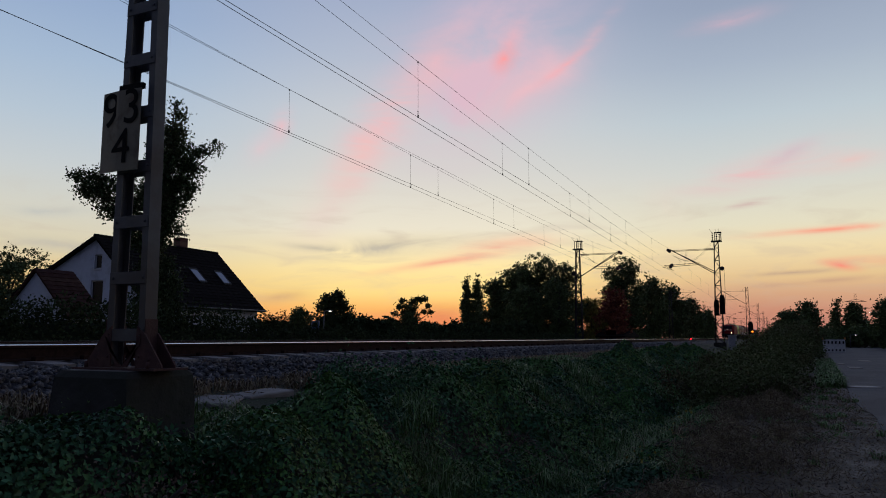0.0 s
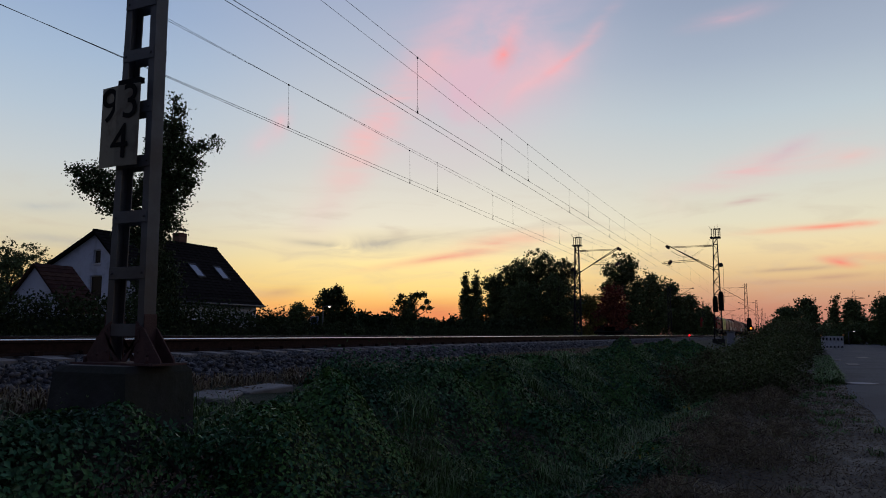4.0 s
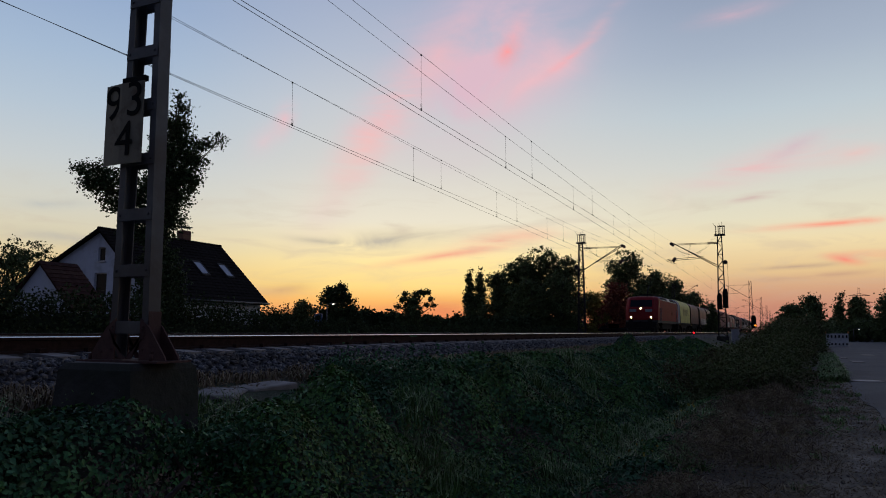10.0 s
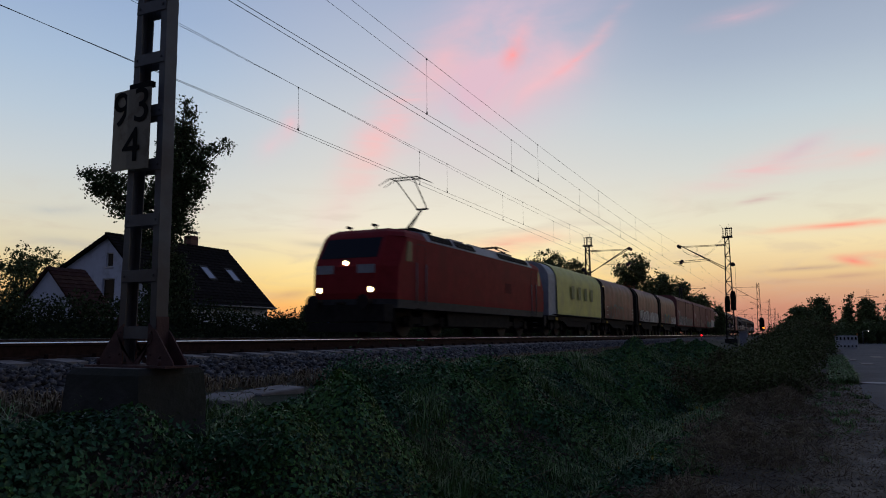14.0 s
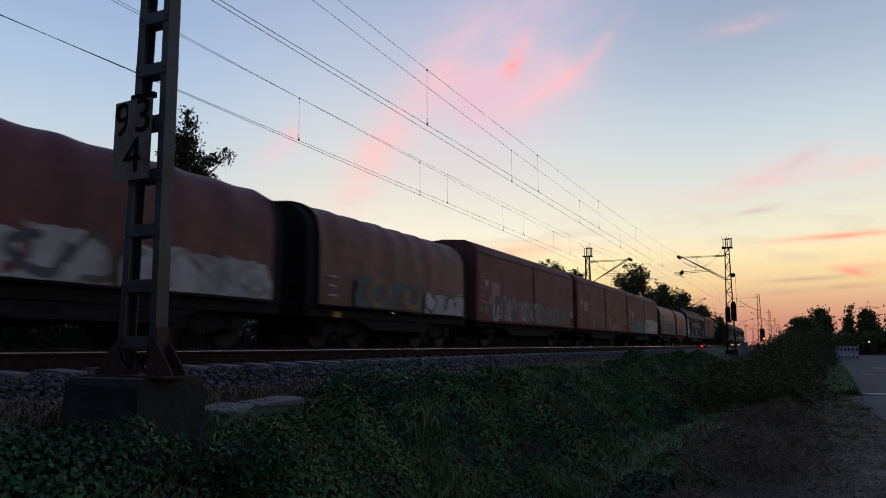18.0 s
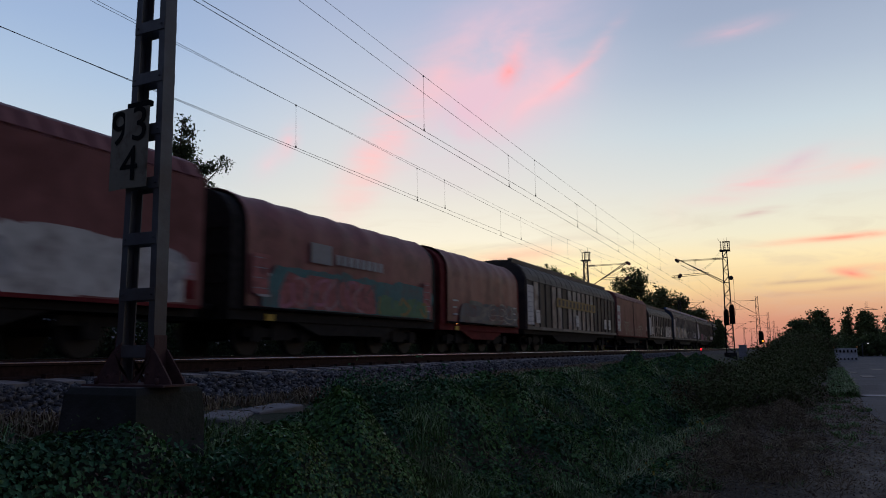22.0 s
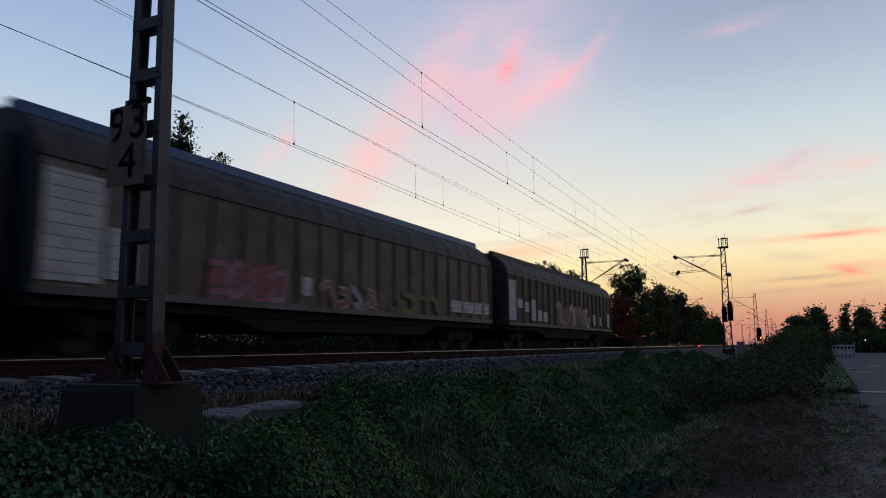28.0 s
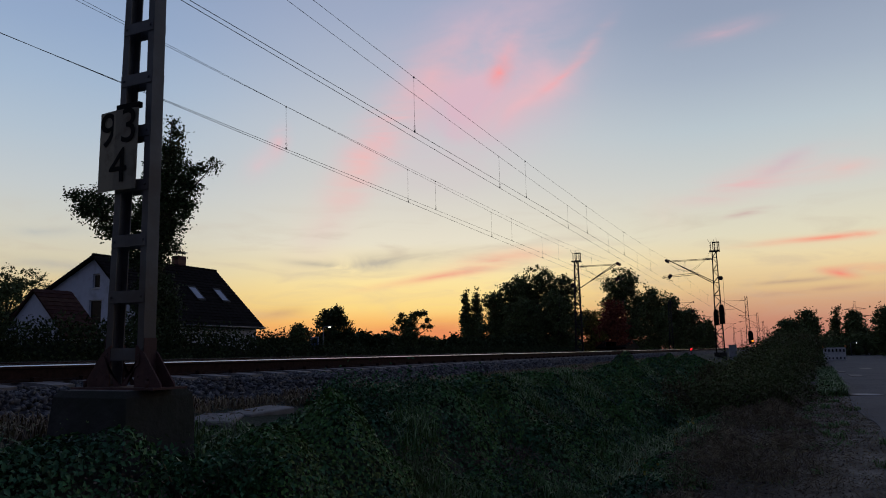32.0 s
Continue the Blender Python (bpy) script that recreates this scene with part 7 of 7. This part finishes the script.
def slat_wagon(length, seed, label, wall="slat_dark", graffiti=(), white=(), first_white=True, twoaxle=False, ridge=False, ends="slat_dark", low=0.0, plates=None, stripe=None):
    rng = np.random.default_rng(seed)
    t = thing("sliding_wall_wagon", label, "goods wagon", "goods wagons")
    L = length
    underframe(t, L, 0.78, 1.0)
    n = int(L / 0.95)
    step = (L - 0.3) / n
    for s in (-1, 1):
        for i in range(n):
            bm = bmesh.new()
            x = 0.15 + i * step
            box(bm, x, x + step - 0.02, min(s * 1.38, s * 1.42), max(s * 1.38, s * 1.42), 1.1, 3.2 - low)
            white_one = s < 0 and i in white
            part("wall_panel", bm, "slat_grey" if white_one else wall, t, "pale weathered wall panel" if white_one else "")
        for i in range(n + 1):
            x = 0.15 + i * step
            bm = bmesh.new()
            box(bm, x - 0.05, x + 0.05, min(s * 1.41, s * 1.47), max(s * 1.41, s * 1.47), 1.1, 3.18 - low)
            part("wall_rib", bm, wall, t)
        bm = bmesh.new()
        box(bm, 0.05, L - 0.05, min(s * 1.36, s * 1.49), max(s * 1.36, s * 1.49), 0.98, 1.12)
        part("sill_rail", bm, "slat_mid", t)
    bm = bmesh.new()
    half = [(1.47, 3.2 - low), (1.40, 3.45 - low), (1.24, 3.72 - low), (0.98, 3.92 - low), (0.66, 4.06 - low), (0.62, 4.12 - low)]
    prof = [(-y, z) for y, z in half] + [(0, 4.15 - low)] + half[::-1]
    prism(bm, prof, 0.03, L - 0.03)
    part("roof", bm, "wagon_roof", t, "rounded grey sheet roof")
    for i in range(n + 1):
        x = 0.15 + i * step
        bm = bmesh.new()
        for a, b in zip(half[:4], half[1:5]):
            rod(bm, (x, -a[0] - 0.005, a[1]), (x, -b[0] - 0.005, b[1]), 0.014, seg=4, caps=False)
        part("roof_rib", bm, "wagon_roof", t)
    bm = bmesh.new()
    box(bm, 0.0, L, -0.82, -0.62, 4.0 - low, 4.2 - low)
    part("roof_edge", bm, "blue_edge" if ridge else "wagon_roof", t, "raised roof edge strip")
    for x in (0.0, L - 0.1):
        bm = bmesh.new()
        prism(bm, [(-1.42, 1.0), (1.42, 1.0), (1.42, 3.2 - low), (1.2, 3.7 - low), (0.62, 4.05 - low), (-0.62, 4.05 - low), (-1.2, 3.7 - low), (-1.42, 3.2 - low)], x, x + 0.1)
        wall_end = part("end_wall", bm, ends, t, "ribbed end wall")
        for y in (-0.8, 0, 0.8):
            bm = bmesh.new()
            box(bm, x - 0.06 if x == 0 else x + 0.1, x if x == 0 else x + 0.16, y - 0.06, y + 0.06, 1.0, 3.6 - low)
            part("end_rib", bm, ends, wall_end)
    if first_white:
        plate(t, 0.15, 1.0, 1.2, 2.98 - low, -1.478)
    for x, xe, za, zb in plates or [(x, x + 0.6, 1.3, 1.9) for x in (1.35, L * 0.45, L - 3.4, L - 2.2)]:
        plate(t, x, xe, za, zb, -1.478)
    if stripe:
        a, b, za, zb = stripe
        bm = bmesh.new()
        box(bm, a, b, -1.479, -1.474, za, zb)
        band = part("lettering_band", bm, "yellow_dim", t, "yellow band with dark lettering")
        k = 11
        for i in range(k):
            u = lerp(a + 0.3, b - 0.7, i / (k - 1))
            bar(band, u, u + 0.34, za + 0.08, zb - 0.08, -1.4795, "slat_dark", "dark lettering")
    buffers(t, L)
    if twoaxle:
        bogie_wheels(t, (2.4, L - 2.4))
    else:
        for x in (2.3, L - 2.3):
            bogie(t, x)
    for x0, x1, z0, z1, fill, inks, rim, k in graffiti:
        scrawl(t, rng, x0, x1, z0, z1, -1.484, fill, inks, rim, k)
    return t


TRAIN = []


def couple(ob, s):
    TRAIN.append((ob, s))


loco, _ = locomotive()
couple(loco, -0.02)
couple(hood_wagon(10.9, "tarp_yellow", 1, "hood wagon with a yellow tarpaulin and pale blue ends", "end_pale", lettering=True, hood0=1.25), 15.9)
couple(hood_wagon(9.9, "tarp_brown", 2, "hood wagon with a maroon tarpaulin", graffiti=((1.2, 6.0, 1.1, 2.0, None, ("smoke", "slat_mid"), None, 6),)), 27.0)
couple(hood_wagon(9.7, "tarp_brown", 3, "hood wagon with a maroon tarpaulin and white graffiti",
                  graffiti=((0.7, 4.9, 1.08, 2.0, "chalk", ("smoke", "slat_mid", "tarp_brown"), None, 5), (5.1, 9.2, 1.08, 1.9, "chalk", ("pale_paint", "slat_grey"), None, 4))), 38.2)
couple(hood_wagon(9.7, "tarp_brown", 4, "hood wagon with a dark maroon tarpaulin and pale graffiti",
                  graffiti=((2.0, 5.9, 1.1, 1.95, "smoke", ("teal_paint", "yellow_dim"), None, 4), (6.1, 9.1, 1.08, 1.75, "chalk", ("slat_mid", "pale_paint"), None, 4))), 48.9)
couple(box_wagon(13.3, 5, "brown sliding-wall wagon with outlined graffiti along the sill",
                 graffiti=((1.3, 7.9, 1.05, 2.05, "smoke", ("orange_grey", "pale_paint", "pink_worn", "smoke"), "chalk", 16), (7.9, 12.5, 1.05, 1.85, "smoke", ("slat_mid", "box_brown"), "slat_grey", 9))), 59.4)
couple(box_wagon(13.3, 6, "brown sliding-wall wagon with faint graffiti", graffiti=((3.0, 6.4, 1.15, 1.95, None, ("box_brown",), "slat_grey", 4), (7.2, 11.0, 1.1, 1.8, None, ("box_brown", "orange_grey"), "slat_grey", 4))), 73.5)
couple(box_wagon(13.0, 7, "brown sliding-wall wagon with green and white graffiti",
                 graffiti=((1.4, 6.35, 1.05, 1.85, "teal_paint", ("green_paint", "blue_paint", "green_paint", "pink_grey"), None, 6), (6.75, 12.5, 1.04, 2.15, "chalk", ("pale_paint", "chalk"), None, 3))), 87.0)
couple(hood_wagon(9.9, "tarp_red", 8, "hood wagon with a reddish tarpaulin and coloured graffiti", lettering_bars=True,
                  graffiti=((0.9, 9.2, 1.08, 2.1, "teal_paint", ("teal_paint",), None, 2), (1.5, 5.8, 1.1, 1.95, "pink_worn", ("pink_paint", "pink_grey", "smoke"), None, 9), (5.9, 9.0, 1.1, 1.65, "green_paint", ("yellow_dim", "green_paint", "teal_paint"), None, 7))), 100.9)
couple(hood_wagon(7.9, "tarp_red", 9, "hood wagon with a faded red tarpaulin and red frame", "box_red", "box_red", graffiti=((1.3, 7.3, 1.08, 1.85, "smoke", ("slat_mid",), None, 3), (4.0, 6.8, 1.2, 1.85, None, ("smoke",), "slat_grey", 3))), 111.2)
couple(slat_wagon(18.3, 10, "long dark sliding-wall wagon with pale panels and a yellow band", white=(1, 4, 5, 7, 8, 9, 10, 11, 12), stripe=(4.7, 12.7, 2.2, 2.66)), 119.8)
couple(box_wagon(11.4, 11, "brown sliding-wall wagon with a large pale notice", graffiti=((2.2, 5.2, 1.1, 2.0, None, ("box_brown",), "slat_grey", 4), (6.3, 9.2, 1.08, 1.75, None, ("box_brown",), "slat_grey", 4)), top=3.93, notice=True), 138.7)
couple(slat_wagon(13.0, 12, "dark two-axle sliding-wall wagon with white graffiti", white=(1, 2, 4), twoaxle=True, low=0.33,
                  graffiti=((8.6, 12.2, 1.15, 2.15, "chalk", ("slat_dark", "slat_mid"), None, 4), (3.0, 8.0, 1.2, 2.0, None, ("slat_grey", "slat_dark"), None, 6))), 150.8)
couple(slat_wagon(19.5, 13, "long grey sliding-wall wagon with faint graffiti", "slat_mid", graffiti=((1.0, 9.0, 1.15, 2.25, "slat_grey", ("slat_dark", "smoke", "blue_paint"), None, 8), (9.3, 14.0, 1.15, 1.9, None, ("slat_grey", "smoke"), None, 6)),
                  ends="tarp_blue", ridge=True), 165.0)
couple(slat_wagon(19.5, 14, "long brown sliding-wall wagon with coloured graffiti", "slat_brown", ends="tarp_blue", ridge=True, white=(0,), first_white=False,
                  graffiti=((3.8, 6.4, 1.12, 1.95, "pink_worn", ("pink_paint", "pink_grey"), "smoke", 4), (7.6, 10.9, 1.12, 1.75, None, ("orange_grey", "pink_worn", "pale_paint"), "chalk", 5), (11.2, 14.5, 1.12, 1.75, None, ("slat_brown", "yellow_dim"), "green_paint", 4)),
                  plates=((0.15, 1.3, 1.2, 3.02), (1.4, 2.0, 1.3, 2.2), (7.0, 7.4, 1.35, 1.8), (15.6, 16.5, 1.3, 1.7), (16.65, 17.6, 1.3, 1.7), (17.7, 18.4, 1.3, 1.72), (18.6, 19.1, 1.3, 1.72))), 185.2)
couple(slat_wagon(19.7, 15, "long dark sliding-wall wagon at the train's end", graffiti=((7.0, 13.6, 1.15, 2.2, "smoke", ("pink_grey", "orange_grey", "slat_mid", "pale_paint"), "slat_grey", 8),), low=0.08,
                  plates=((1.2, 1.85, 1.75, 2.15), (2.15, 2.7, 1.6, 2.05), (3.1, 3.7, 1.25, 2.2), (4.0, 4.6, 1.25, 1.75), (4.85, 5.5, 1.25, 1.7), (14.6, 15.2, 1.3, 1.9), (16.2, 16.7, 1.3, 1.8), (18.3, 19.0, 1.25, 2.1))), 206.5)


# ---- what moves ----
def motions():
    """The train's headlights pass these places along the track."""
    run = ((0, 196.6), (2, 171.1), (4, 145.7), (6, 120.3), (8, 94.84), (10, 69.44), (12, 43.86), (14, 18.39), (16, -7.11), (18, -34.3), (20, -62.1), (22, -88.95), (24, -116.7),
           (26, -146.3), (28, -177.8), (30, -211.6), (32, -245.7))
    for ob, s in TRAIN:
        walk(ob, [(t, pose(p + s, FAR, 0)) for t, p in run])


motions()
